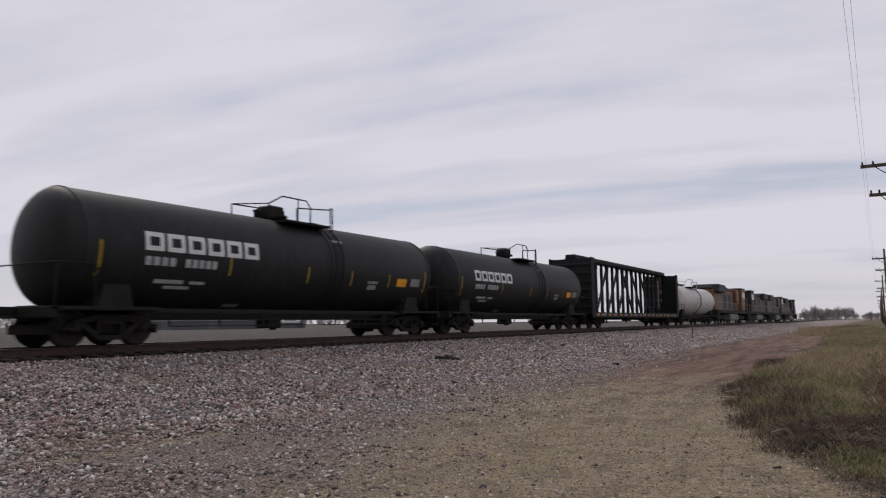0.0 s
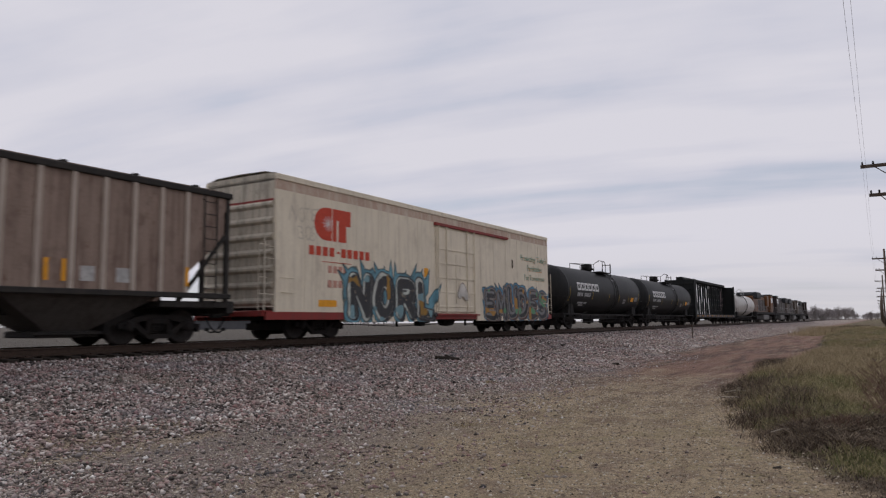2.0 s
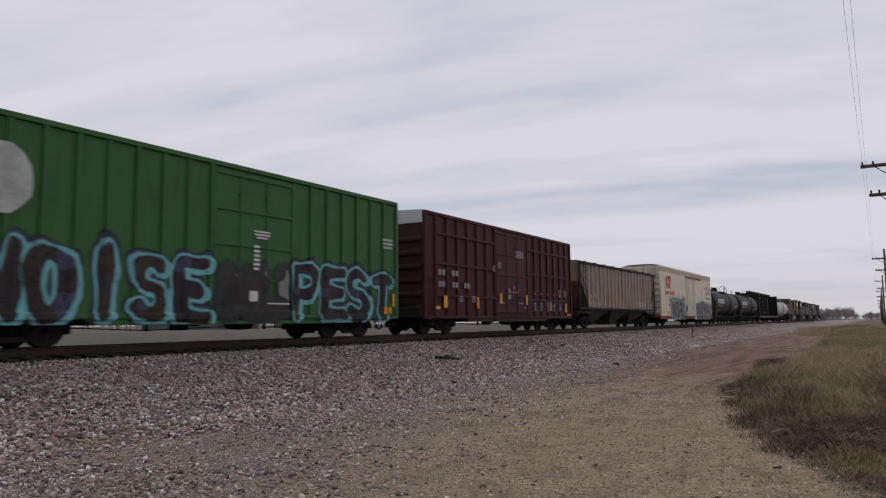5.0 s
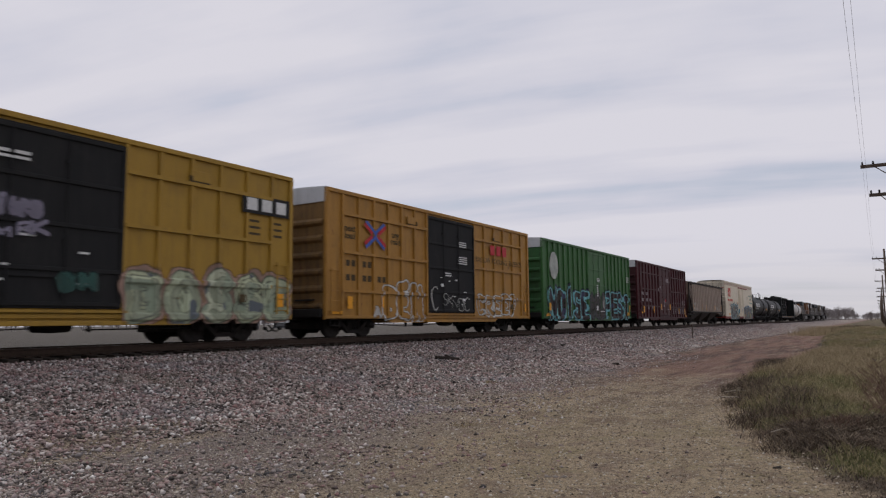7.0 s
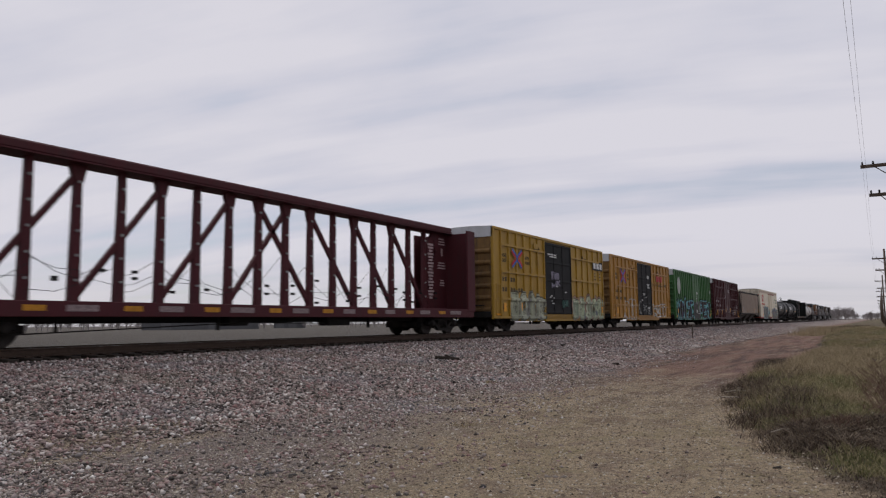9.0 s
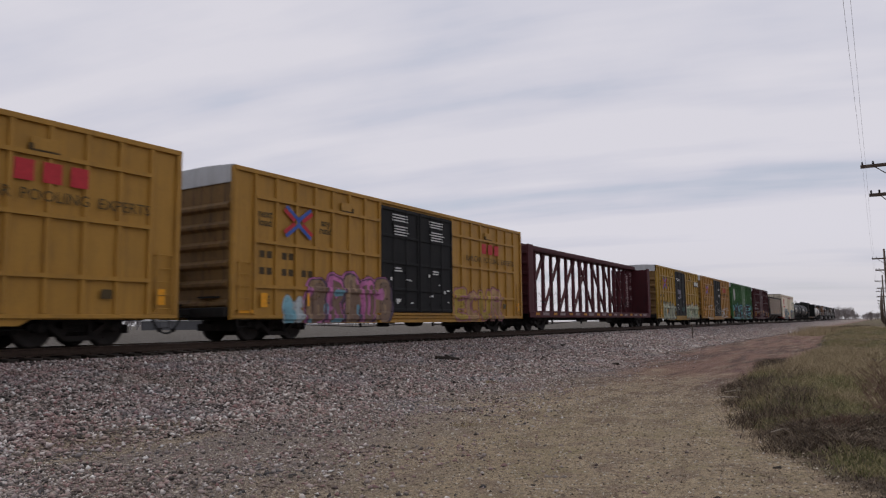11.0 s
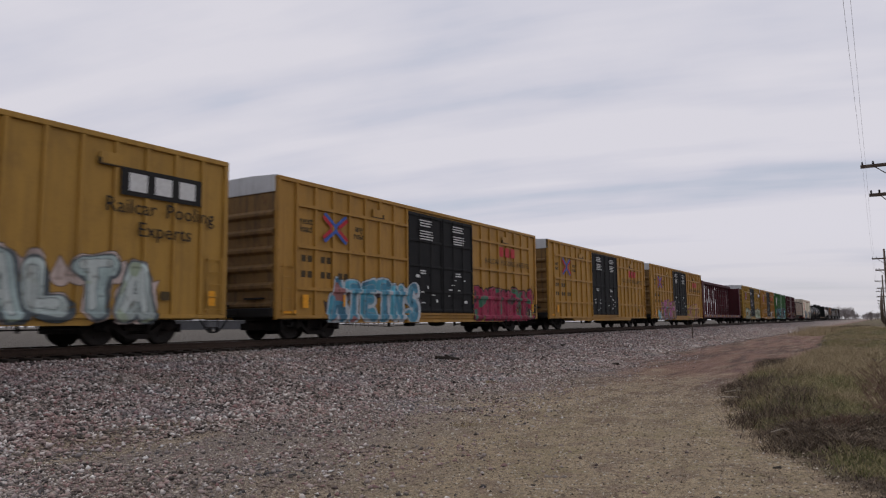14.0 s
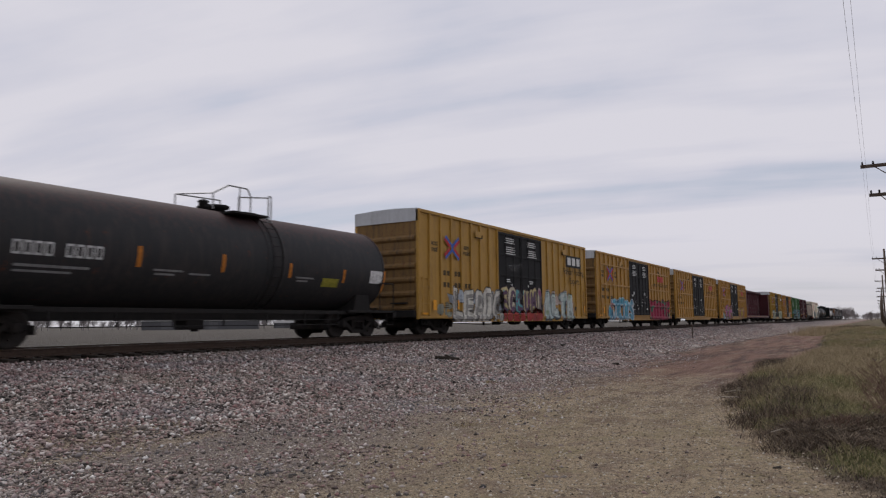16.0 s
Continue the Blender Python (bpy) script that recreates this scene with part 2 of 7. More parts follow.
def under(car, half, sill=1.0):
    """Centre sill, brake gear, rods and hangers below the floor."""
    part("center_sill", Shape().box(-half, half, -0.30, 0.30, 0.62, sill, 0.02), M_UNDER, car)
    s = Shape().turned([(0.05, -0.45), (0.20, -0.42), (0.22, 0.0), (0.20, 0.42), (0.05, 0.45)], 12, "X", at=(0.9, -0.75, 0.55))
    s.box(0.6, 1.2, -0.85, -0.65, 0.70, 0.95)
    part("air_reservoir", s, M_UNDER, car)
    s = Shape().box(-1.5, -1.05, -0.95, -0.65, 0.35, 0.72, 0.03).rod((-1.05, -0.8, 0.55), (-0.6, -0.8, 0.55), 0.09, 8)
    s.box(-1.4, -1.15, -0.9, -0.7, 0.70, 0.95)
    part("brake_valve", s, M_UNDER, car)
    s = Shape().path([(-half * 0.72, -0.9, 0.50), (-half * 0.3, -0.92, 0.36), (0.4, -0.9, 0.44)], 0.016)
    s.path([(half * 0.75, -1.0, 0.42), (half * 0.2, -1.0, 0.40)], 0.02)
    for x in (-half * 0.3, half * 0.22, half * 0.45):
        s.box(x - 0.02, x + 0.02, -0.98, -0.88, 0.34, 0.75)
    part("brake_rod", s, M_UNDER, car)


def bars(car, items, mat, y=-1.556, name="lettering", label=""):
    """Flat bars of paint for lettering that cannot be read: (x, z, width, height). Larger ones are parts of their own."""
    rest = Shape()
    small = 0
    for x, z, w, h in items:
        if w * h > 0.022 or len(items) == 1:
            part(name, Shape().box(x - w / 2, x + w / 2, y - 0.004, y, z - h / 2, z + h / 2), mat, car, label)
        else:
            rest.box(x - w / 2, x + w / 2, y - 0.004, y, z - h / 2, z + h / 2)
            small += 1
    if small:
        return tagged(part(name if small == 1 else "small_print", rest, mat, car, label), kind="stuff")


def letters(car, body, x, z, size, mat, y=-1.56, name="lettering", label="", spread=1.0, fat=0.0):
    """Readable words in the built-in font, on the near side."""
    cu = bpy.data.curves.new("words", "FONT")
    cu.body, cu.size, cu.align_x, cu.space_character, cu.offset, cu.extrude = body, size, "CENTER", spread, fat, 0.002
    cu.resolution_u = 2
    tmp = new("words", cu)
    bpy.context.view_layer.update()
    me = bpy.data.meshes.new_from_object(tmp.evaluated_get(bpy.context.evaluated_depsgraph_get()))
    bpy.data.objects.remove(tmp)
    me.materials.clear()
    me.materials.append(mat)
    me.transform(Matrix.Translation((x, y, z)) @ Matrix.Rotation(radians(90), 4, "X"))
    return part(name, me, None, car, label)


def ladder(car, x, z0, z1, y=-1.66, width=0.45, mat=None, rungs=0.34):
    s = Shape()
    for g in (-0.5, 0.5):
        s.box(x + g * width - 0.02, x + g * width + 0.02, y - 0.012, y + 0.012, z0, z1)
    z = z0 + 0.12
    while z < z1:
        s.rod((x - width / 2, y, z), (x + width / 2, y, z), 0.013, 5)
        z += rungs
    for g in (-0.5, 0.5):
        for z in (z0 + 0.1, z1 - 0.1):
            s.box(x + g * width - 0.015, x + g * width + 0.015, y, -1.50 if y < 0 else 1.5, z - 0.015, z + 0.015)
    return part("ladder", s, mat or M_UNDER, car)


def emblem(car, x, z, w=1.24, h=0.86, k=0.125, y=-1.632):
    """A cross of doubled bars: blue towards top and foot, red towards the sides."""
    d = Vector((w / 2, h / 2)).normalized()
    n = Vector((-d.y, d.x))
    reach = Vector((w / 2, h / 2)).length * 0.95
    lift = 0
    for gx in (-1, 1):
        for gz in (-1, 1):
            lift += 1
            for mat, lo, a, b in ((0, -0.04, 0.012, k), (1, 0.17, -k, -0.004)):
                pts = [d * lo + n * a, d * reach + n * a, d * reach + n * b, d * lo + n * b]
                s = Shape().prism([(x + gx * q.x, z + gz * q.y) for q in pts], y - 0.003 - 0.0006 * lift + 0.002 * mat, y)
                part("emblem_bar", s, M_RED if mat else M_BLUE, car, "red emblem bar" if mat else "blue emblem bar")


FRONTS = {}         # each boxcar's near surface, for paint sprayed on it


def boxcar(name, label, u0, u1, mat, end_mat, door, door_mat, doors=1, ribs=(4.25, 2.93, 1.60), pitch=0.9, group="boxcars in the train", eave=5.06, silver=True, corner_truck=2.1):
    """A high-cube boxcar from u0 to u1 along the train, its doors from door[0] to door[1]."""
    L = u1 - u0
    h = L / 2
    car = thing(name, label, "boxcar", group, ((u0 + u1) / 2, TRACK_Y, 0))
    tx = h - corner_truck
    posts = []
    for g in (-1, 1):
        s = Shape().box(-h, h, min(g * 1.55, g * 1.49), max(g * 1.55, g * 1.49), 0.64, eave - 0.06)
        s.prism([(-tx + 1.6, 0.50), (tx - 1.6, 0.50), (tx - 1.35, 0.64), (-tx + 1.35, 0.64)], min(g * 1.55, g * 1.49), max(g * 1.55, g * 1.49))
        part("side_wall", s, mat, car)
        a, b = sorted((g * 1.63, g * 1.50))
        part("side_plate", Shape().box(-h, h, a, b, eave - 0.13, eave, 0.01), mat, car)
        part("side_sill", Shape().box(-h, h, a + 0.01, b, 0.66, 0.76, 0.01), mat, car)
        # posts and ribs
        a, b = sorted((g * 1.63, g * 1.545))
        for lo, hi in ((-h, door[0]), (door[1], h)):
            n = max(2, round((hi - lo - 0.84) / pitch))
            gap = (hi - lo - 0.84) / n
            inner = [lo + 0.84 + gap * i for i in range(n + 1)] if lo < door[0] else [lo + gap * i for i in range(n + 1)]
            for x in [-h if lo < door[0] else h] + inner:
                w = 0.055
                x = min(max(x, -h + w), h - w)
                posts.append(x)
                part("side_post", Shape().box(x - w, x + w, a, b, 0.76, eave - 0.13, 0.012), mat, car)
            first_rib, last_rib = inner[0], inner[-1]
            for z in ribs:
                part("side_rib", Shape().box(first_rib, last_rib, a - (0.02 if g < 0 else 0), b + (0 if g < 0 else 0.02), z - 0.05, z + 0.05), mat, car)
        # doors: panels in a frame, with ribs, lock bars and handles
        dw = (door[1] - door[0]) / doors
        for i in range(doors):
            x0, x1 = door[0] + i * dw + 0.03, door[0] + (i + 1) * dw - 0.03
            a, b = sorted((g * 1.60, g * 1.55))
            d = part("plug_door", Shape().box(x0, x1, a, b, 0.88, eave - 0.20, 0.012), door_mat, car)
            o = g * 1.60
            s = Shape()
            for z in (0.98, 1.75, 2.75, 3.75, eave - 0.3):
                s.box(x0 + 0.03, x1 - 0.03, min(o, o + g * 0.045), max(o, o + g * 0.045), z - 0.05, z + 0.05, 0.012)
            for x in (x0 + 0.05, x1 - 0.05):
                s.box(x - 0.04, x + 0.04, min(o, o + g * 0.05), max(o, o + g * 0.05), 0.90, eave - 0.22, 0.012)
            part("door_frame", s, door_mat, d)
            s = Shape()
            for x in (x0 + dw * 0.3, x0 + dw * 0.62):
                s.rod((x, o + g * 0.05, 0.92), (x, o + g * 0.05, eave - 0.25), 0.018, 5)
                for z in (1.2, 2.4, 4.2):
                    s.box(x - 0.05, x + 0.05, min(o, o + g * 0.06), max(o, o + g * 0.06), z - 0.04, z + 0.04)
            s.box(x0 + dw * 0.3, x0 + dw * 0.62, min(o + g * 0.03, o + g * 0.05), max(o + g * 0.03, o + g * 0.05), 1.56, 1.62)
            part("lock_bar", s, door_mat, d)
        a, b = sorted((g * 1.68, g * 1.55))
        part("door_track", Shape().box(door[0] - 0.1, door[1] + 0.1, a, b, 0.79, 0.85).box(door[0] - 0.1, door[1] + 0.1, a, b, 0.50, 0.60, 0.01), mat, car)
    for g in (-1, 1):
        x = g * h
        a, b = sorted((x, x - g * 0.05))
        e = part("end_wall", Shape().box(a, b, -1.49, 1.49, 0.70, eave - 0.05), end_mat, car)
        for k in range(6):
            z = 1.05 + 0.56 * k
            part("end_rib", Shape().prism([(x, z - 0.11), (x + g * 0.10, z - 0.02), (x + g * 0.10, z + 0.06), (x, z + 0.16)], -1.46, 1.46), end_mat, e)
        if silver:
            a, b = sorted((x + g * 0.015, x + g * 0.04))
            s = Shape()
            rim = ((-1.60, eave - 0.50), (1.60, eave - 0.50), (1.60, eave + 0.01), (0.5, eave + 0.07), (-0.5, eave + 0.07), (-1.60, eave + 0.01))
            lo, hi = [s.bm.verts.new((a, y, z)) for y, z in rim], [s.bm.verts.new((b, y, z)) for y, z in rim]
            s.bm.faces.new(lo), s.bm.faces.new(hi[::-1])
            for i in range(6):
                s.bm.faces.new((lo[i], hi[i], hi[(i + 1) % 6], lo[(i + 1) % 6]))
            part("roof_fascia", s, M_SILVER, car, "pale galvanised panel under the roof edge")
        a, b = sorted((x, x + g * 0.04))
        part("end_post", Shape().box(a, b, -1.62, -1.50, 0.62, eave - 0.02, 0.01), mat, car)
        part("end_sill", Shape().box(min(x, x + g * 0.18), max(x, x + g * 0.18), -1.5, 1.5, 0.70, 0.98, 0.02), M_UNDER, car)
        ladder(car, x - g * 0.42, 0.78, 2.35, mat=mat)
        s = Shape()
        for dz in (0.42, 0.62):
            s.path([(x - g * 0.65, -1.58, 0.70), (x - g * 0.65, -1.60, dz), (x - g * 0.22, -1.60, dz), (x - g * 0.22, -1.58, 0.70)], 0.014)
        part("step", s, M_UNDER, car)
    s = Shape()
    for g in (-1, 1):
        o = h + 0.02
        v = [s.bm.verts.new(p) for p in ((-o, g * 1.62, eave), (o, g * 1.62, eave), (o, 0, eave + 0.08), (-o, 0, eave + 0.08), (-o, g * 1.62, eave - 0.03), (o, g * 1.62, eave - 0.03), (o, 0, eave + 0.05), (-o, 0, eave + 0.05))]
        for q in ((0, 1, 2, 3), (4, 5, 6, 7), (0, 1, 5, 4), (2, 3, 7, 6), (1, 2, 6, 5), (3, 0, 4, 7)):
            s.bm.faces.new([v[i] for i in q])
    part("roof", s, M_SILVER, car)
    part("floor_pan", Shape().box(-h + 0.05, h - 0.05, -1.48, 1.48, 0.88, 1.02), M_UNDER, car)
    # hand-brake wheel and platform on the end that trails
    s = Shape().turned([(0.24, -0.02), (0.27, 0), (0.24, 0.02)], 14, "X", at=(-h - 0.16, 0.75, 1.9))
    for k in range(3):
        t = k * 2.1
        s.rod((-h - 0.16, 0.75, 1.9), (-h - 0.16, 0.75 + 0.25 * math.cos(t), 1.9 + 0.25 * math.sin(t)), 0.015, 5)
    s.rod((-h, 0.75, 1.9), (-h - 0.17, 0.75, 1.9), 0.03)
    part("hand_brake", s, M_UNDER, car)
    part("brake_platform", Shape().box(-h - 0.4, -h, 0.35, 1.25, 1.05, 1.09), M_UNDER, car)
    part("crossover_step", Shape().box(-h - 0.12, -h, -1.1, -0.3, 1.25, 1.30), M_UNDER, car)
    under(car, h)
    ends(car, h + 0.1)
    truck(car, -tx)
    truck(car, tx)

    def front(x, z):
        """How far the near side stands out from the car's middle."""
        y = np.full(x.shape, 1.55)
        for p in set(posts):
            y = np.where((np.abs(x - p) < 0.06) & (z > 0.7), 1.632, y)
        for q in ribs:
            y = np.where((np.abs(z - q) < 0.055) & ((x < door[0]) | (x > door[1])) & (np.abs(x) < h - 0.9), 1.652, y)
        y = np.where((z > 0.65) & (z < 0.77), 1.632, y)
        at_door = (x > door[0]) & (x < door[1])
        y = np.where(at_door & (z > 0.87), 1.66, y)
        return np.where(at_door & (z < 0.87), 1.682, y)
    FRONTS[car.name] = front
    return car


def stack(x, z, w, n, h=0.05, gap=0.035, seed=1):
    """Rows of small unreadable writing, ragged in width."""
    r = random.Random(seed)
    return [(x, z - i * (h + gap), w * r.uniform(0.7, 1.0), h) for i in range(n)]


def pair(x, z, w=0.42, h=0.26):
    """Two characters of a car's marks as bars."""
    return [(x - w * 0.27, z, w * 0.38, h * 0.92), (x + w * 0.27, z, w * 0.38, h * 0.92)]


def door_marks(car, door, doors, seed, labels=True):
    r = random.Random(seed)
    dw = (door[1] - door[0]) / doors
    it = []
    for i in range(doors):
        x = door[0] + (i + 0.5) * dw
        if labels:
            if doors == 1:
                it += stack(x + 0.85, 3.95, 0.75, 3, 0.045, 0.045, seed + i) + stack(x + 0.85, 3.3, 0.8, 4, 0.045, 0.045, seed + i + 2)
            else:
                it += stack(x - 0.05, 4.58, 1.1, 3, 0.045, 0.06, seed + i) + stack(x, 4.15, 1.1, 4, 0.045, 0.06, seed + i + 2)
        it += stack(x + r.uniform(-0.5, 0.0), 2.55, 0.5, 2, 0.05, 0.05, seed + 3 + i)
        for k in range(7):
            it.append((x + r.uniform(-0.45, 0.45) * dw * 0.8, r.uniform(1.1, 2.4), r.uniform(0.08, 0.3), r.choice((0.035, 0.05, 0.05, 0.12))))
    bars(car, it, M_WHITE, -1.652, "door_marking", "small white stencilled markings")


def solid_mesh(name, verts, faces, mat, smooth=False):
    """A mesh from arrays of corners and equal-sided faces."""
    me = bpy.data.meshes.new(name)
    k = faces.shape[1]
    me.vertices.add(len(verts))
    me.vertices.foreach_set("co", verts.astype(np.float32).ravel())
    me.loops.add(faces.size)
    me.loops.foreach_set("vertex_index", faces.astype(np.int32).ravel())
    me.polygons.add(len(faces))
    me.polygons.foreach_set("loop_start", np.arange(0, faces.size, k, dtype=np.int32))
    me.polygons.foreach_set("loop_total", np.full(len(faces), k, dtype=np.int32))
    if smooth:
        me.polygons.foreach_set("use_smooth", np.ones(len(faces), dtype=bool))
    me.update(calc_edges=True)
    me.materials.append(mat)
    return me


# ---------- spray-painted pieces ----------
def spray_material():
    m, nt, b, obj = start("spray_paint", 0.6)
    a = nt.nodes.new("ShaderNodeAttribute")
    a.attribute_name = "paint"
    dirt = calc(nt, "MULTIPLY", step(nt, grain(nt, obj, 3.0, 5, 0.65, (2.2, 2.2, 0.12), 3), 0.42, 0.8), 0.35)
    col = mixed(nt, dirt, a.outputs["Color"], (0.10, 0.085, 0.07))
    fine = grain(nt, obj, 26, 4, 0.6)
    put(nt, mixed(nt, calc(nt, "MULTIPLY", step(nt, fine, 0.45, 0.8), 0.25), col, (0.09, 0.08, 0.07)), b.inputs["Base Color"])
    clear = nt.nodes.new("ShaderNodeBsdfTransparent")
    mix = nt.nodes.new("ShaderNodeMixShader")
    nt.links.new(a.outputs["Alpha"], mix.inputs[0])
    nt.links.new(clear.outputs[0], mix.inputs[1])
    nt.links.new(b.outputs[0], mix.inputs[2])
    nt.links.new(mix.outputs[0], nt.nodes["Material Output"].inputs["Surface"])
    return m


M_SPRAY = spray_material()


def ring(cx, cz, rx, rz, a0, a1, n=9):
    return [(cx + rx * math.cos(radians(a0 + (a1 - a0) * i / n)), cz + rz * math.sin(radians(a0 + (a1 - a0) * i / n))) for i in range(n + 1)]


STROKES = {
    "A": [[(0, 0), (0.42, 1), (0.58, 1), (1, 0)], [(0.2, 0.36), (0.8, 0.36)]],
    "B": [[(0.05, 0), (0.05, 1), (0.6, 1)] + ring(0.6, 0.76, 0.34, 0.24, 90, -90) + ring(0.62, 0.26, 0.38, 0.26, 90, -90) + [(0.05, 0)]],
    "C": [ring(0.55, 0.5, 0.5, 0.5, 50, 310)],
    "D": [[(0.05, 0), (0.05, 1)] + ring(0.4, 0.5, 0.58, 0.5, 90, -90) + [(0.05, 0)]],
    "E": [[(1, 1), (0.08, 0.97), (0.05, 0.03), (1, 0)], [(0.05, 0.52), (0.8, 0.5)]],
    "I": [[(0.5, 0), (0.5, 1)]],
    "K": [[(0.05, 0), (0.05, 1)], [(0.95, 1), (0.1, 0.45), (1, 0)]],
    "L": [[(0.05, 1), (0.08, 0.05), (1, 0)]],
    "M": [[(0, 0), (0.08, 1), (0.5, 0.3), (0.92, 1), (1, 0)]],
    "N": [[(0, 0), (0.05, 1), (0.92, 0.03), (1, 1)]],
    "O": [ring(0.5, 0.5, 0.48, 0.5, 0, 360, 14)],
    "P": [[(0.05, 0), (0.05, 1), (0.5, 1)] + ring(0.5, 0.72, 0.46, 0.28, 90, -90) + [(0.05, 0.44)]],
    "R": [[(0.05, 0), (0.05, 1), (0.5, 1)] + ring(0.5, 0.74, 0.44, 0.26, 90, -90) + [(0.1, 0.48)], [(0.45, 0.48), (1, 0)]],
    "S": [ring(0.52, 0.74, 0.44, 0.26, 30, 250) + ring(0.48, 0.25, 0.46, 0.25, 80, -150)],
    "T": [[(0, 0.97), (1, 1)], [(0.5, 0), (0.5, 0.97)]],
    "U": [[(0.03, 1), (0.05, 0.3)] + ring(0.5, 0.3, 0.45, 0.3, 180, 360) + [(0.97, 1)]],
    "W": [[(0, 1), (0.22, 0), (0.5, 0.7), (0.78, 0), (1, 1)]],
}


def lattice(x, z, seed):
    """Smooth value noise from -1 to 1 on a plane."""
    r = np.random.default_rng(seed).uniform(-1, 1, (64, 64))
    i, j = np.floor(x).astype(int), np.floor(z).astype(int)
    u, v = x - i, z - j
    u, v = u * u * (3 - 2 * u), v * v * (3 - 2 * v)
    g = lambda a, b: r[a % 64, b % 64]
    return (g(i, j) * (1 - u) + g(i + 1, j) * u) * (1 - v) + (g(i, j + 1) * (1 - u) + g(i + 1, j + 1) * u) * v


def from_line(x, z, pts):
    """Distance of each place from a bent line."""
    best = np.full(x.shape, 9.0)
    for (ax, az), (bx, bz) in zip(pts, pts[1:]):
        dx, dz = bx - ax, bz - az
        t = np.clip(((x - ax) * dx + (z - az) * dz) / (dx * dx + dz * dz + 1e-9), 0, 1)
        best = np.minimum(best, np.hypot(x - ax - t * dx, z - az - t * dz))
    return best


def spray(car, front, word, box, fills, line, w=0.15, edge=0.05, outer=None, halo=None, cloud=0.2, spikes=0.0, shine=None, drop=None, blobs=(), hollow=False, inner=None, slant=0.0, seed=1, cover=0.95, label="", foot=0.52):
    """A sprayed word as a skin of paint on the near side of a car, following posts, ribs and doors."""
    x0, x1, z0, z1 = box
    pad = 0.25 + cloud + spikes
    xs, zs = np.arange(x0 - pad, x1 + pad, 0.026), np.arange(max(foot, z0 - pad), z1 + pad, 0.026)
    x, z = np.meshgrid(xs, zs, indexing="ij")
    wx = x + 0.07 * lattice(x * 1.7, z * 1.7, seed) + 0.02 * lattice(x * 6, z * 6, seed + 1) - slant * (z - z0)
    wz = z + 0.07 * lattice(x * 1.7 + 9, z * 1.7, seed + 2)
    r = random.Random(seed)
    step_x = (x1 - x0) / len(word)
    lines = []
    d, under_d, who = np.full(x.shape, 9.0), np.full(x.shape, 9.0), np.zeros(x.shape, int)
    for k, ch in enumerate(word):
        gw = step_x - 2 * w - 0.02
        a, lo, hi = x0 + k * step_x + w + r.uniform(-0.04, 0.04), z0 + w + r.uniform(-0.05, 0.08), z1 - w + r.uniform(-0.16, 0.06)
        for st in STROKES[ch]:
            pts = [(a + gw * px, lo + (hi - lo) * pz) for px, pz in st]
            lines.append(pts)
            e = from_line(wx, wz, pts) * (1 + 0.28 * lattice(x * 2.2, z * 1.4, seed + 40))
            who = np.where(e < d, k, who)
            d = np.minimum(d, e)
            if drop:
                under_d = np.minimum(under_d, from_line(wx - drop[0], wz - drop[1], pts))
    col, alpha = np.zeros(x.shape + (3,)), np.zeros(x.shape)

    def lay(mask, c):
        nonlocal col, alpha
        mask = np.clip(mask, 0, 1)
        col = col * (1 - mask[..., None]) + np.asarray(c, float) * mask[..., None]
        alpha = np.maximum(alpha, mask)
    soft = lambda v: np.clip(0.5 - v / 0.03, 0, 1)
    if halo:
        reach = d - w - cloud - 0.05 * lattice(x * 4, z * 4, seed + 5)
        if spikes:          # pointed rays out of the cloud, leaning away from its middle
            n = int((x1 - x0) * 2.6)
            for k in range(n):
                u = (k + r.uniform(0.2, 0.8)) / n
                bx, bz = x0 + (x1 - x0) * u, z1 - 0.35 - r.uniform(0, 0.2)
                a = radians(90 + (0.5 - u) * 95 + r.uniform(-14, 14))
                l = (0.35 + spikes * r.uniform(0.3, 1.0)) * (1.0 if abs(u - 0.5) < 0.42 else 1.35)
                if abs(u - 0.5) > 0.42:
                    bz -= r.uniform(0.1, 0.8)
                t = np.clip(((x - bx) * math.cos(a) + (z - bz) * math.sin(a)) / l, 0, 1)
                ray = np.hypot(x - bx - t * l * math.cos(a), z - bz - t * l * math.sin(a)) - 0.25 * (1 - t)
                reach = np.minimum(reach, ray)
        if spikes > 0.3:
            lay(soft(reach - 0.015), np.asarray(halo) * 0.35)
            reach = reach + 0.025
        haze = np.clip(0.5 - reach / (0.03 + 0.12 * cloud), 0, 1)
        mottled = np.asarray(halo) * (1 + 0.35 * lattice(x * 2.3, z * 2.3, seed + 6))[..., None]
        lay(haze, mottled)
    if drop:
        lay(soft(under_d - w - edge), np.asarray(line if outer is None else outer))
    if outer:
        lay(soft(d - w - edge - 0.045), outer)
    if hollow:
        lay(soft(np.abs(d - w) - edge / 2), line)
    else:
        lay(soft(d - w - edge), line)
        tone = np.asarray(fills, float)[who % len(fills)]
        tone = tone * (1 + 0.25 * lattice(x * 1.9, z * 2.6, seed + 7) + 0.30 * np.clip((z - z0) / (z1 - z0) - 0.5, -0.5, 0.5))[..., None]
        lay(soft(d - w), tone)
        if inner:           # a second tone on one flank of every stroke
            c, dx, dz, share = inner
            off = np.full(x.shape, 9.0)
            for pts in lines:
                off = np.minimum(off, from_line(wx - dx, wz - dz, pts))
            lay(soft(off - w * share) * soft(d - w), c)
            lay(soft(np.abs(off - w * share) - 0.008) * soft(d - w), np.asarray(line) * 0.6)
        for c, at in blobs:
            lay(soft(0.58 - lattice(x * 2.4, z * 2.0, seed + 20 + at)) * soft(d - w), c)
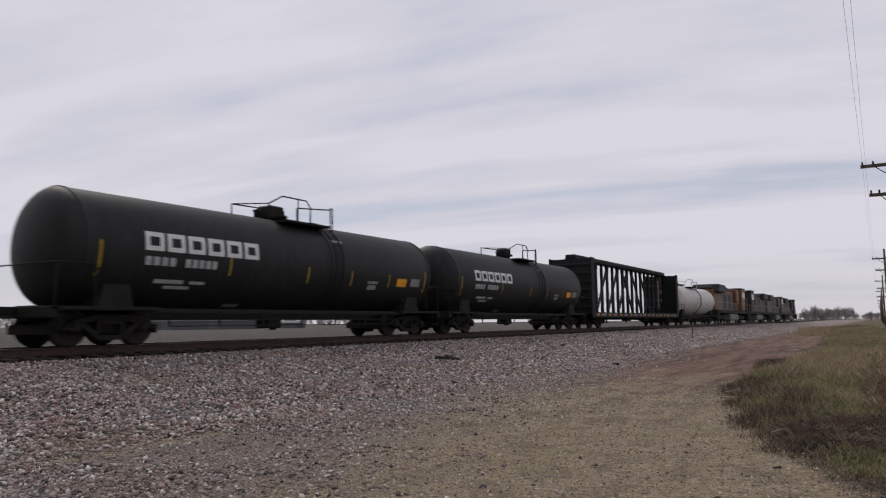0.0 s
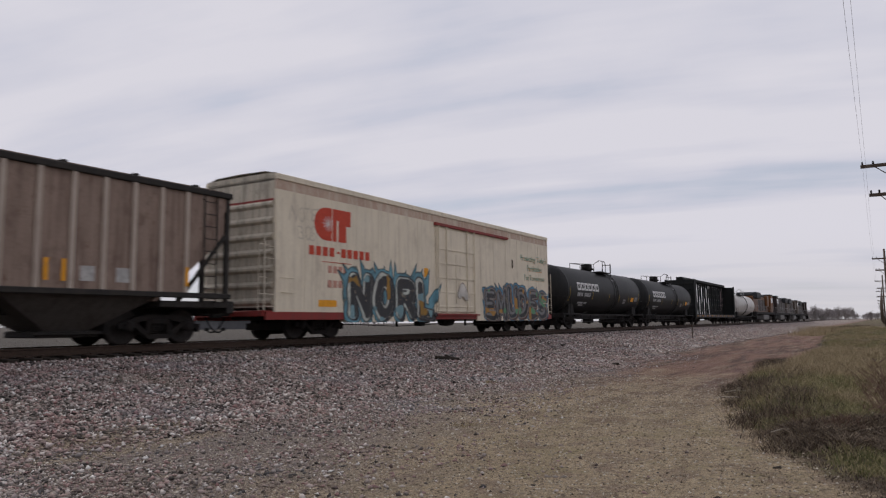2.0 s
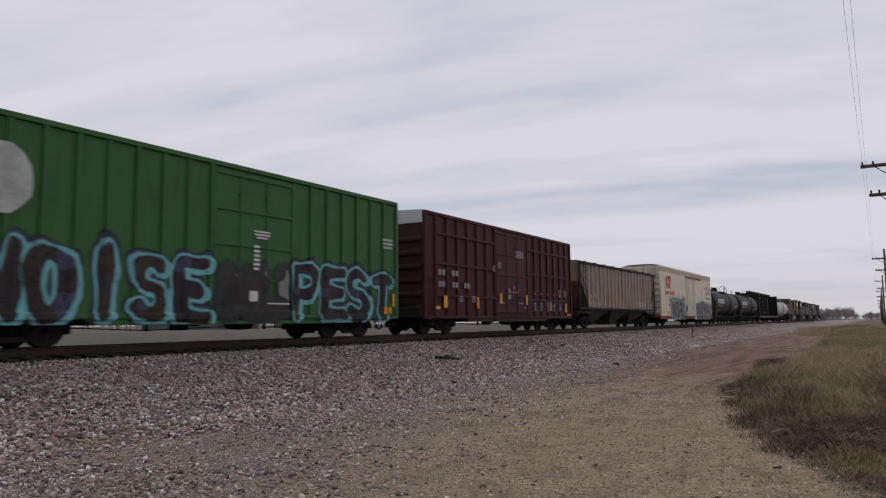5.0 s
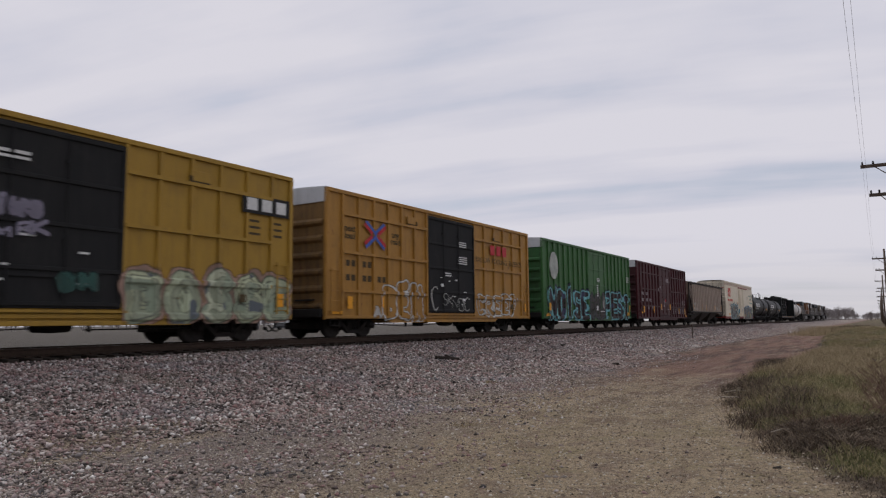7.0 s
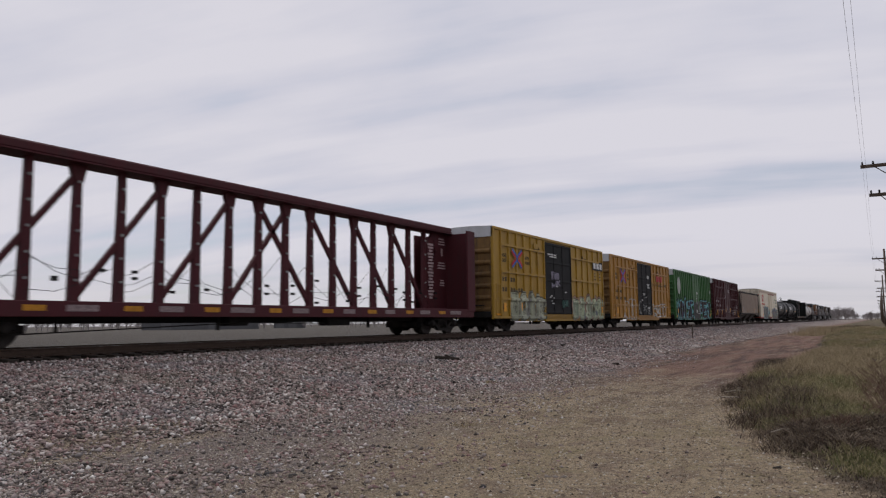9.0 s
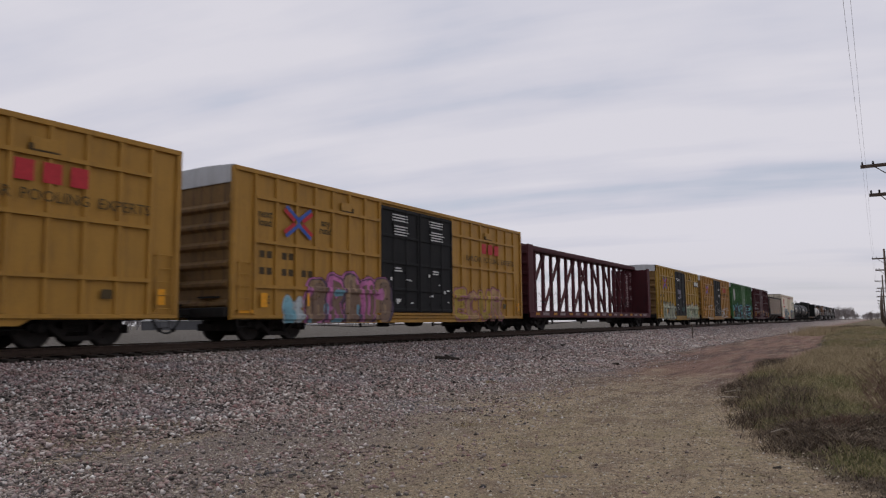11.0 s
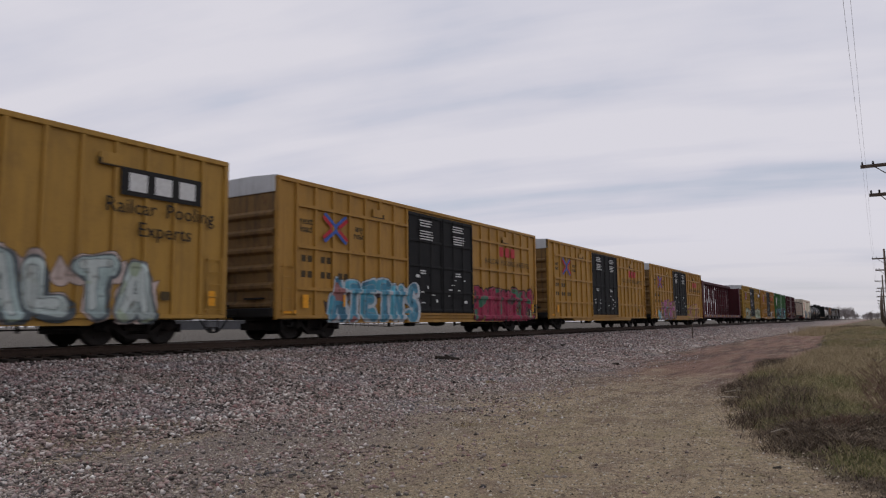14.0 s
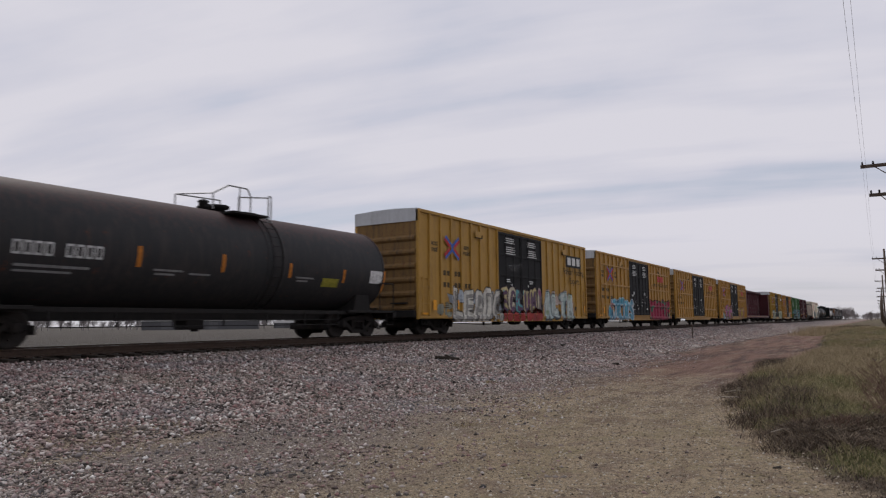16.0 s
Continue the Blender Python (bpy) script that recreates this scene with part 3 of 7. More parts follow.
        if shine:
            lay(soft(np.abs(d - w * 0.62) - 0.016) * (lattice(x * 2.0, z * 2.0, seed + 8) > 0.15), shine)
    alpha *= np.clip((lattice(x * 11, z * 11, seed + 9) + 1.6) * 0.9, 0, 1) * cover
    # the skin lies just proud of whatever is foremost there
    y = front(x, z)
    for sx, sz in ((0.027, 0), (-0.027, 0), (0, 0.027), (0, -0.027)):
        y = np.maximum(y, front(x + sx, z + sz))
    nx, nz = x.shape
    i = np.arange(nx * nz).reshape(nx, nz)
    f = np.stack([i[:-1, :-1], i[1:, :-1], i[1:, 1:], i[:-1, 1:]], -1).reshape(-1, 4)
    f = f[alpha.ravel()[f].max(1) > 0.03]
    used, back = np.unique(f, return_inverse=True)
    v = np.stack([x.ravel(), -(y.ravel() + 0.005), z.ravel()], 1)[used]
    me = solid_mesh("graffiti", v, back.reshape(-1, 4), M_SPRAY)
    at = me.attributes.new("paint", "FLOAT_COLOR", "POINT")
    rgba = np.concatenate([np.clip(col, 0, 1), alpha[..., None]], 2).reshape(-1, 4)[used]
    at.data.foreach_set("color", rgba.astype(np.float32).ravel())
    return part("graffiti", me, None, car, label)


YELLOW = (0.42, 0.225, 0.042)
YDIRT = (0.135, 0.078, 0.030)


def yellow_paint(name, base, amount=0.4, rust=0.0):
    return paint(name, base, YDIRT, amount, 0.5, rust)


# end walls: base about half as bright as the sides, second tone mixed in strongly
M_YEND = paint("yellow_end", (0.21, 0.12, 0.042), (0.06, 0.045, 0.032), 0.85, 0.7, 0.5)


def marks_yellow(car, L, first, words, plate, seed, mat_name):
    """Emblem, reporting marks as bars, small notices and reflectors on a yellow boxcar."""
    h = L / 2
    emblem(car, -h + 2.63, 3.66)
    it = []
    for dx, dz in ((0, 2.57), (0.92, 2.57), (0, 2.07), (0.92, 2.07), (1.80, 2.07)):
        it += pair(-h + first + dx, dz, 0.54, 0.23)
    for word, x, z in (("next", 1.27, 3.68), ("load", 1.27, 3.42), ("any", 3.98, 3.70), ("road", 3.98, 3.44)):
        letters(car, word, -h + x, z, 0.33, M_DARKTXT, -1.558, "slogan", "small dark painted slogan", 1.0, 0.008)
    body = bpy.data.materials[mat_name]
    for x, g in ((-h + 5.0, -1), (h - 3.6, 1)):      # route boards: a thin panel with a bent bracket
        board = part("route_board", Shape().box(x - 0.30, x + 0.30, -1.640, -1.60, 4.34, 4.62, 0.008), body, car)
        part("bracket", Shape().box(x - 0.33, x + 0.33, -1.66, -1.60, 4.305, 4.335).box(x - g * 0.30 - 0.03, x - g * 0.30 + 0.03, -1.668, -1.60, 4.31, 4.46), M_MARK, board, "rusty bent bracket")
    it += stack(-h + first, 1.3, 0.4, 3, 0.04, 0.05, seed + 2)
    bars(car, it, M_MARK, -1.556, "lettering", "dark stencilled bars of car marks")
    bars(car, [(-h + 1.2, 1.2, 0.26, 0.42), (-h + 3.1, 1.25, 0.10, 0.4), (h - 0.55, 1.2, 0.25, 0.4), (-h + 0.5, 0.86, 0.55, 0.10)], M_ORANGE, -1.637, "reflector", "yellow reflective strip")
    if plate:
        px = h - plate
        k = 1.25 if words else 1.0
        bars(car, [(px, 4.0, 1.9 * k, 0.55 * k)], M_PLATE, -1.633, "logo_plate", "black plate with a white block logo")
        w = [(px + 0.58 * k * q, 4.0, 0.40 * k, 0.36 * k) for q in (-1, 0, 1)]
        bars(car, w, M_WHITE, -1.639, "logo", "white block logo")
        if words:
            for word, dx, dz in (("Railcar", -0.88, -0.08), ("Pooling", 0.86, -0.08), ("Experts", 0.1, -0.62)):
                letters(car, word, px + dx, 3.30 + dz, 0.52, M_PLATE, -1.633, "slogan", "dark painted slogan")
        else:
            bars(car, stack(px - 0.45, 3.52, 0.6, 3, 0.07, 0.12, seed) + stack(px + 0.45, 3.52, 0.55, 3, 0.07, 0.12, seed + 4), M_MARK, -1.556, "lettering")
    else:
        px = h - 3.4
        w = [(px - 0.62, 3.86, 0.42, 0.46), (px, 3.86, 0.42, 0.46), (px + 0.62, 3.86, 0.42, 0.46)]
        bars(car, w, M_RED, -1.633, "logo", "faded red block logo")
        if words:
            for k, word in enumerate(("RAILCAR", "POOLING", "EXPERTS")):
                letters(car, word, px + 0.1 + 1.68 * (k - 1), 3.22, 0.36, M_DARKTXT, -1.633, "slogan", "dark painted slogan")
    s = Shape().box(h - 2.15, h - 1.87, -1.637, -1.631, 1.12, 1.34)
    part("notice", s, M_DARKTXT, car)


def build_boxcars():
    L50, L60 = 15.78, 18.92
    d50, d60 = (-1.78, 2.12), (-2.55, 2.60)
    # maroon, then green, then yellow cars
    mar = paint("maroon_paint", (0.060, 0.010, 0.013), (0.032, 0.014, 0.014), 0.45, 0.55, 0.0)
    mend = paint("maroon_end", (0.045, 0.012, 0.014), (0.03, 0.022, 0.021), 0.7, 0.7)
    c = boxcar("boxcar", "maroon painted steel boxcar with white markings, rolling on the track", -50.57, -34.76, mar, mend, (-1.80, 1.87), mar, ribs=(4.2, 2.95, 1.62))
    it = pair(-6.7, 2.58, 0.56, 0.25) + pair(-5.6, 2.58, 0.56, 0.25) + pair(-6.7, 2.08, 0.5, 0.25) + pair(-5.6, 2.08, 0.5, 0.25) + pair(-4.6, 2.08, 0.5, 0.25)
    it += stack(-5.1, 1.6, 0.4, 3, 0.05, 0.05, 3) + stack(-4.0, 1.6, 0.45, 3, 0.05, 0.05, 4) + stack(0.8, 4.0, 0.95, 4, 0.06, 0.03, 5) + stack(-1.4, 3.3, 0.35, 3, 0.06, 0.04, 6) + [(-2.0, 3.0, 0.12, 0.3)]
    for k in range(6):
        it += stack(2.6 + 0.85 * k, 1.45, 0.36, 5, 0.035, 0.06, 10 + k) + [(2.6 + 0.85 * k, 1.95, 0.10, 0.10)]
    for k in range(2):
        it += stack(6.0 + 0.8 * k, 2.2, 0.4, 4, 0.05, 0.06, 20 + k)
    it += [(-0.4, 2.0, 0.2, 0.22), (-0.4, 1.7, 0.3, 0.2), (0.2, 1.95, 0.9, 0.04), (0.9, 1.4, 0.5, 0.06), (-1.2, 1.4, 0.6, 0.05), (1.4, 1.2, 0.3, 0.05)]
    bars(c, it, plain("chalky_marks", (0.30, 0.25, 0.26), 0.6, 0, 0.2), -1.655, "lettering", "white stencilled bars of car marks")
    bars(c, [(-7.0, 1.1, 0.3, 0.12), (-6.4, 1.35, 0.28, 0.5), (-3.6, 1.35, 0.18, 0.5), (-1.3, 1.6, 0.2, 0.5), (1.6, 1.6, 0.2, 0.5), (4.7, 1.3, 0.16, 0.5), (6.9, 1.25, 0.22, 0.5), (7.3, 0.86, 0.5, 0.12)], M_ORANGE, -1.655, "reflector", "yellow reflective strip")
    bars(c, [(0.1, 2.15, 0.22, 0.18)], M_RED, -1.66, "notice", "small red notice")
    for k in range(5):
        x, pale = 2.55 + 0.92 * k, (0.30, 0.25, 0.27)
        spray(c, FRONTS[c.name], "SK" if k < 4 else "DR", (x - 0.34, x + 0.34, 1.28, 1.62), [pale], pale, 0.008, 0.006, seed=60 + k, cover=0.85, label="white chalk scrawl")
        spray(c, FRONTS[c.name], "S", (x - 0.3, x + 0.3, 0.98, 1.3), [pale], pale, 0.008, 0.006, seed=70 + k, cover=0.7, label="white chalk scrawl")

    grn = paint("green_paint", (0.045, 0.135, 0.040), (0.03, 0.055, 0.024), 0.4, 0.5, 0.15)
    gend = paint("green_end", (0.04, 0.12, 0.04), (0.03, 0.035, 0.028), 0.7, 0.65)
    c = boxcar("boxcar", "green painted boxcar with spray-painted lettering along its foot", -68.2, -52.48, grn, gend, (-0.9, 2.3), grn, ribs=(), pitch=0.78)
    front = FRONTS[c.name]
    ink, cyan = [(0.030, 0.022, 0.026), (0.038, 0.026, 0.024)], (0.20, 0.50, 0.53)
    murk = [((0.06, 0.06, 0.11), 1), ((0.05, 0.035, 0.02), 2)]
    spray(c, front, "NOISE", (-7.05, -0.85, 0.55, 2.42), ink, cyan, 0.19, 0.075, halo=(0.045, 0.048, 0.085), cloud=0.16, blobs=murk, drop=(0.09, -0.05), seed=4, label="cyan-edged black spray-painted word")
    spray(c, front, "PEST", (2.2, 7.6, 0.55, 2.36), ink, cyan, 0.18, 0.075, halo=(0.045, 0.045, 0.075), cloud=0.16, blobs=murk, drop=(0.09, -0.05), seed=5, label="cyan-edged black spray-painted word")
    spray(c, front, "MU", (-0.6, 2.1, 0.7, 2.15), [(0.045, 0.035, 0.035)], (0.05, 0.06, 0.065), 0.2, 0.06, halo=(0.035, 0.035, 0.04), cloud=0.2, blobs=[((0.3, 0.3, 0.28), 1)], seed=6, cover=0.8, label="murky dark spray paint on the door")
    s = Shape()
    s.prism([(-6.35 + 0.60 * math.cos(t * 0.45) * (1 + 0.08 * math.sin(3 * t)), 3.62 + 0.78 * math.sin(t * 0.45)) for t in range(14)], -1.638, -1.633)
    part("primer_patch", s, plain("pale_primer", (0.42, 0.44, 0.40), 0.7, 0, 0.3, 2), c, "pale rounded primer patch")
    bars(c, stack(0.9, 3.2, 0.6, 3, 0.05, 0.04, 2) + stack(0.7, 2.75, 0.25, 6, 0.08, 0.05, 3) + [(0.6, 1.3, 0.3, 0.3), (1.6, 1.1, 0.9, 0.04)], M_WHITE, -1.668, "lettering")
    bars(c, stack(7.2, 3.55, 0.75, 3, 0.09, 0.05, 9), plain("worn_white", (0.36, 0.40, 0.35), 0.7, 0, 0.3), -1.64, "lettering")
    bars(c, [(-7.3, 0.86, 0.5, 0.16), (7.2, 0.95, 0.45, 0.25), (-7.0, 1.3, 0.25, 0.4), (7.55, 1.35, 0.15, 0.5)], M_ORANGE, -1.642, "reflector", "yellow reflective strip")

    chalk = (0.60, 0.60, 0.56)
    y = yellow_paint("yellow_paint_a", (0.40, 0.205, 0.042), 0.45, 0.2)
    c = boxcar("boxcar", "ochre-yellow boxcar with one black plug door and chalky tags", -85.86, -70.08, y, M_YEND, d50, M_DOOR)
    front = FRONTS[c.name]
    spray(c, front, "BEN", (-4.75, -1.95, 0.5, 2.05), [chalk], chalk, 0.20, 0.085, hollow=True, slant=-0.05, seed=2, cover=0.95, label="chalky white outline tag")
    spray(c, front, "A", (-5.35, -4.85, 0.75, 1.25), [chalk], chalk, 0.05, 0.03, seed=22, cover=0.7, label="small chalky white tag")
    spray(c, front, "CREEP", (2.35, 6.5, 0.75, 1.88), [chalk], chalk, 0.13, 0.075, hollow=True, seed=3, cover=0.95, label="chalky white outline tag")
    spray(c, front, "SK", (-0.7, 0.2, 1.25, 1.75), [chalk], chalk, 0.012, 0.01, seed=7, cover=0.8, label="white scrawl on the door")
    spray(c, front, "NBC", (0.1, 1.6, 1.0, 1.6), [chalk], chalk, 0.012, 0.01, seed=8, cover=0.8, label="white scrawl on the door")
    spray(c, front, "C", (-1.6, -1.0, 1.0, 2.1), [chalk], chalk, 0.02, 0.015, seed=9, cover=0.7, label="white scrawl on the door")
    marks_yellow(c, L50, 1.31, True, False, 11, "yellow_paint_a")
    door_marks(c, d50, 1, 3)

    y = yellow_paint("yellow_paint_b", (0.38, 0.228, 0.035), 0.35)
    c = boxcar("boxcar", "bright yellow boxcar with one black plug door and pale green graffiti", -103.15, -87.5, y, M_YEND, d50, M_DOOR)
    front = FRONTS[c.name]
    pale = [(0.46, 0.50, 0.33), (0.42, 0.47, 0.32), (0.50, 0.53, 0.38)]
    spray(c, front, "BOSSE", (2.2, 7.85, 0.5, 2.0), pale, (0.08, 0.10, 0.07), 0.25, 0.04, inner=((0.33, 0.37, 0.26), 0.07, -0.06, 0.45), halo=(0.34, 0.22, 0.17), cloud=0.12, blobs=[((0.12, 0.14, 0.16), 1), ((0.30, 0.36, 0.26), 2)], shine=(0.10, 0.11, 0.09), seed=8, label="pale green bubble graffiti")
    spray(c, front, "DOSE", (-6.0, -1.85, 0.5, 1.9), [(0.36, 0.38, 0.27), (0.42, 0.44, 0.33)], (0.10, 0.10, 0.085), 0.21, 0.06, halo=(0.36, 0.36, 0.26), cloud=0.1, blobs=[((0.20, 0.20, 0.18), 1)], shine=(0.12, 0.12, 0.1), seed=5, label="pale grey-green bubble graffiti")
    violet = (0.26, 0.24, 0.31)
    spray(c, front, "MWS", (-0.95, 0.1, 2.85, 3.35), [violet], violet, 0.06, 0.03, seed=31, cover=0.75, label="faded violet tag on the door")
    spray(c, front, "MRK", (-0.9, 0.35, 2.40, 2.72), [violet], violet, 0.035, 0.025, seed=32, cover=0.8, label="faded violet tag on the door")
    spray(c, front, "SM", (0.5, 1.5, 1.2, 1.7), [(0.03, 0.09, 0.075)], (0.03, 0.08, 0.07), 0.09, 0.03, seed=33, cover=0.8, label="dark teal tag on the door")
    marks_yellow(c, L50, 1.31, False, 1.15, 21, "yellow_paint_b")
    door_marks(c, d50, 1, 4, False)
    bars(c, [(-0.8, 4.2, 1.2, 0.07), (-0.7, 4.08, 1.0, 0.06)], M_WHITE, -1.655, "door_marking")

    y = yellow_paint("yellow_paint_c", YELLOW)
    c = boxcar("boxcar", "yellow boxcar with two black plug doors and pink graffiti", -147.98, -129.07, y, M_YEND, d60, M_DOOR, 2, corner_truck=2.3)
    front = FRONTS[c.name]
    spray(c, front, "BRWUB", (-6.3, -1.9, 0.5, 2.1), [(0.30, 0.20, 0.12), (0.52, 0.17, 0.36), (0.32, 0.22, 0.14), (0.50, 0.16, 0.34)], (0.075, 0.05, 0.08), 0.21, 0.05, inner=((0.20, 0.13, 0.09), 0.06, -0.05, 0.5), halo=(0.50, 0.17, 0.36), cloud=0.12, blobs=[((0.52, 0.18, 0.38), 1), ((0.16, 0.34, 0.42), 2)], drop=(0.08, -0.04), seed=9, label="pink and tan graffiti with dark outlines")
    spray(c, front, "SC", (-7.4, -6.4, 0.5, 1.35), [(0.20, 0.42, 0.50), (0.42, 0.48, 0.50)], (0.5, 0.52, 0.5), 0.15, 0.04, seed=10, cover=0.85, label="pale blue sprayed flourish")
    spray(c, front, "ECUR", (2.8, 7.2, 0.55, 1.95), [(0.50, 0.36, 0.08), (0.46, 0.30, 0.16)], (0.42, 0.16, 0.24), 0.15, 0.05, halo=(0.40, 0.22, 0.16), cloud=0.1, seed=12, cover=0.7, label="faint yellow and pink graffiti")
    marks_yellow(c, L60, 1.31, True, False, 31, "yellow_paint_c")
    door_marks(c, d60, 2, 5)

    y = yellow_paint("yellow_paint_d", YELLOW, 0.35)
    c = boxcar("boxcar", "clean ochre-yellow boxcar with two black plug doors", -168.65, -149.8, y, M_YEND, d60, M_DOOR, 2, corner_truck=2.3)
    marks_yellow(c, L60, 1.31, True, False, 41, "yellow_paint_d")
    door_marks(c, d60, 2, 7)

    y = yellow_paint("yellow_paint_e", (0.41, 0.22, 0.045))
    c = boxcar("boxcar", "yellow boxcar with two black doors, cyan and crimson graffiti", -189.37, -170.38, y, M_YEND, d60, M_DOOR, 2, corner_truck=2.3)
    front = FRONTS[c.name]
    spray(c, front, "ATETNS", (-7.1, -1.85, 0.55, 2.05), [(0.10, 0.36, 0.48), (0.12, 0.40, 0.52), (0.08, 0.32, 0.43)], (0.50, 0.54, 0.56), 0.19, 0.06, halo=(0.055, 0.045, 0.05), cloud=0.05, spikes=0.05, inner=((0.065, 0.25, 0.36), 0.06, -0.05, 0.6), blobs=[((0.34, 0.15, 0.14), 1), ((0.05, 0.16, 0.24), 2)], drop=(0.10, -0.06), seed=12, label="cyan graffiti with white edges")
    spray(c, front, "BURNERS", (2.65, 9.35, 0.5, 2.1), [(0.26, 0.012, 0.045), (0.32, 0.016, 0.06), (0.23, 0.010, 0.04)], (0.37, 0.09, 0.14), 0.21, 0.025, outer=(0.05, 0.010, 0.02), halo=(0.028, 0.06, 0.045), cloud=0.08, spikes=0.12, inner=((0.33, 0.03, 0.075), -0.05, 0.06, 0.4), blobs=[((0.07, 0.045, 0.045), 1), ((0.05, 0.16, 0.10), 2)], drop=(0.07, 0.03), seed=13, label="crimson graffiti with pink edges and dark green shadow")
    spray(c, front, "S", (8.55, 9.0, 0.62, 1.05), [(0.40, 0.44, 0.28)], (0.40, 0.44, 0.28), 0.04, 0.02, seed=14, label="small pale green tag")
    marks_yellow(c, L60, 1.31, True, False, 51, "yellow_paint_e")
    door_marks(c, d60, 2, 9)

    y = yellow_paint("yellow_paint_f", (0.42, 0.24, 0.05))
    c = boxcar("boxcar", "smooth-posted yellow boxcar with two black doors and white graffiti", -210.16, -191.35, y, M_YEND, d60, M_DOOR, 2, ribs=(), corner_truck=2.3)
    front = FRONTS[c.name]
    spray(c, front, "LEADC", (-6.9, -2.2, 0.5, 2.0), [(0.62, 0.60, 0.53), (0.58, 0.57, 0.50), (0.66, 0.64, 0.57)], (0.085, 0.08, 0.075), 0.20, 0.055, halo=(0.34, 0.38, 0.42), cloud=0.06, spikes=0.08, inner=((0.30, 0.29, 0.27), 0.09, -0.07, 0.35), drop=(0.07, -0.05), slant=0.12, seed=14, label="off-white graffiti with dark outlines")
    spray(c, front, "SC", (-8.0, -6.9, 0.75, 1.35), [(0.34, 0.40, 0.34)], (0.45, 0.42, 0.34), 0.10, 0.03, seed=24, cover=0.6, label="faded pale graffiti")
    spray(c, front, "ECLUMI", (-2.4, 2.5, 0.95, 2.2), [(0.50, 0.42, 0.20), (0.52, 0.47, 0.34), (0.10, 0.34, 0.36), (0.48, 0.40, 0.22)], (0.045, 0.022, 0.04), 0.19, 0.05, inner=((0.10, 0.05, 0.10), 0.07, -0.05, 0.5), halo=(0.03, 0.028, 0.03), cloud=0.06, spikes=0.05, blobs=[((0.22, 0.06, 0.16), 1), ((0.12, 0.36, 0.38), 2)], drop=(0.07, -0.04), seed=16, label="yellow, teal and violet graffiti on the doors")
    red = [(0.30, 0.025, 0.02)]
    spray(c, front, "IIIIIII", (-2.55, 2.6, 0.4, 1.02), red, red[0], 0.31, 0.03, blobs=[((0.38, 0.10, 0.04), 1)], seed=17, label="band of red spray paint along the door sills")
    spray(c, front, "ALTA", (2.95, 7.2, 0.6, 2.1), [(0.42, 0.53, 0.51), (0.48, 0.56, 0.53)], (0.08, 0.10, 0.11), 0.24, 0.05, halo=(0.56, 0.45, 0.40), cloud=0.10, spikes=0.14, inner=((0.54, 0.60, 0.57), -0.05, 0.05, 0.45), blobs=[((0.35, 0.42, 0.30), 1)], drop=(0.06, -0.05), seed=15, label="pale blue-green graffiti with a pinkish edge")
    spray(c, front, "TESTO", (-1.5, 0.0, 3.0, 3.35), [(0.40, 0.40, 0.40)], (0.40, 0.40, 0.40), 0.008, 0.006, seed=18, cover=0.7, label="white scrawl on the door")
    marks_yellow(c, L60, 2.25, True, 2.15, 61, "yellow_paint_f")
    door_marks(c, d60, 2, 11)


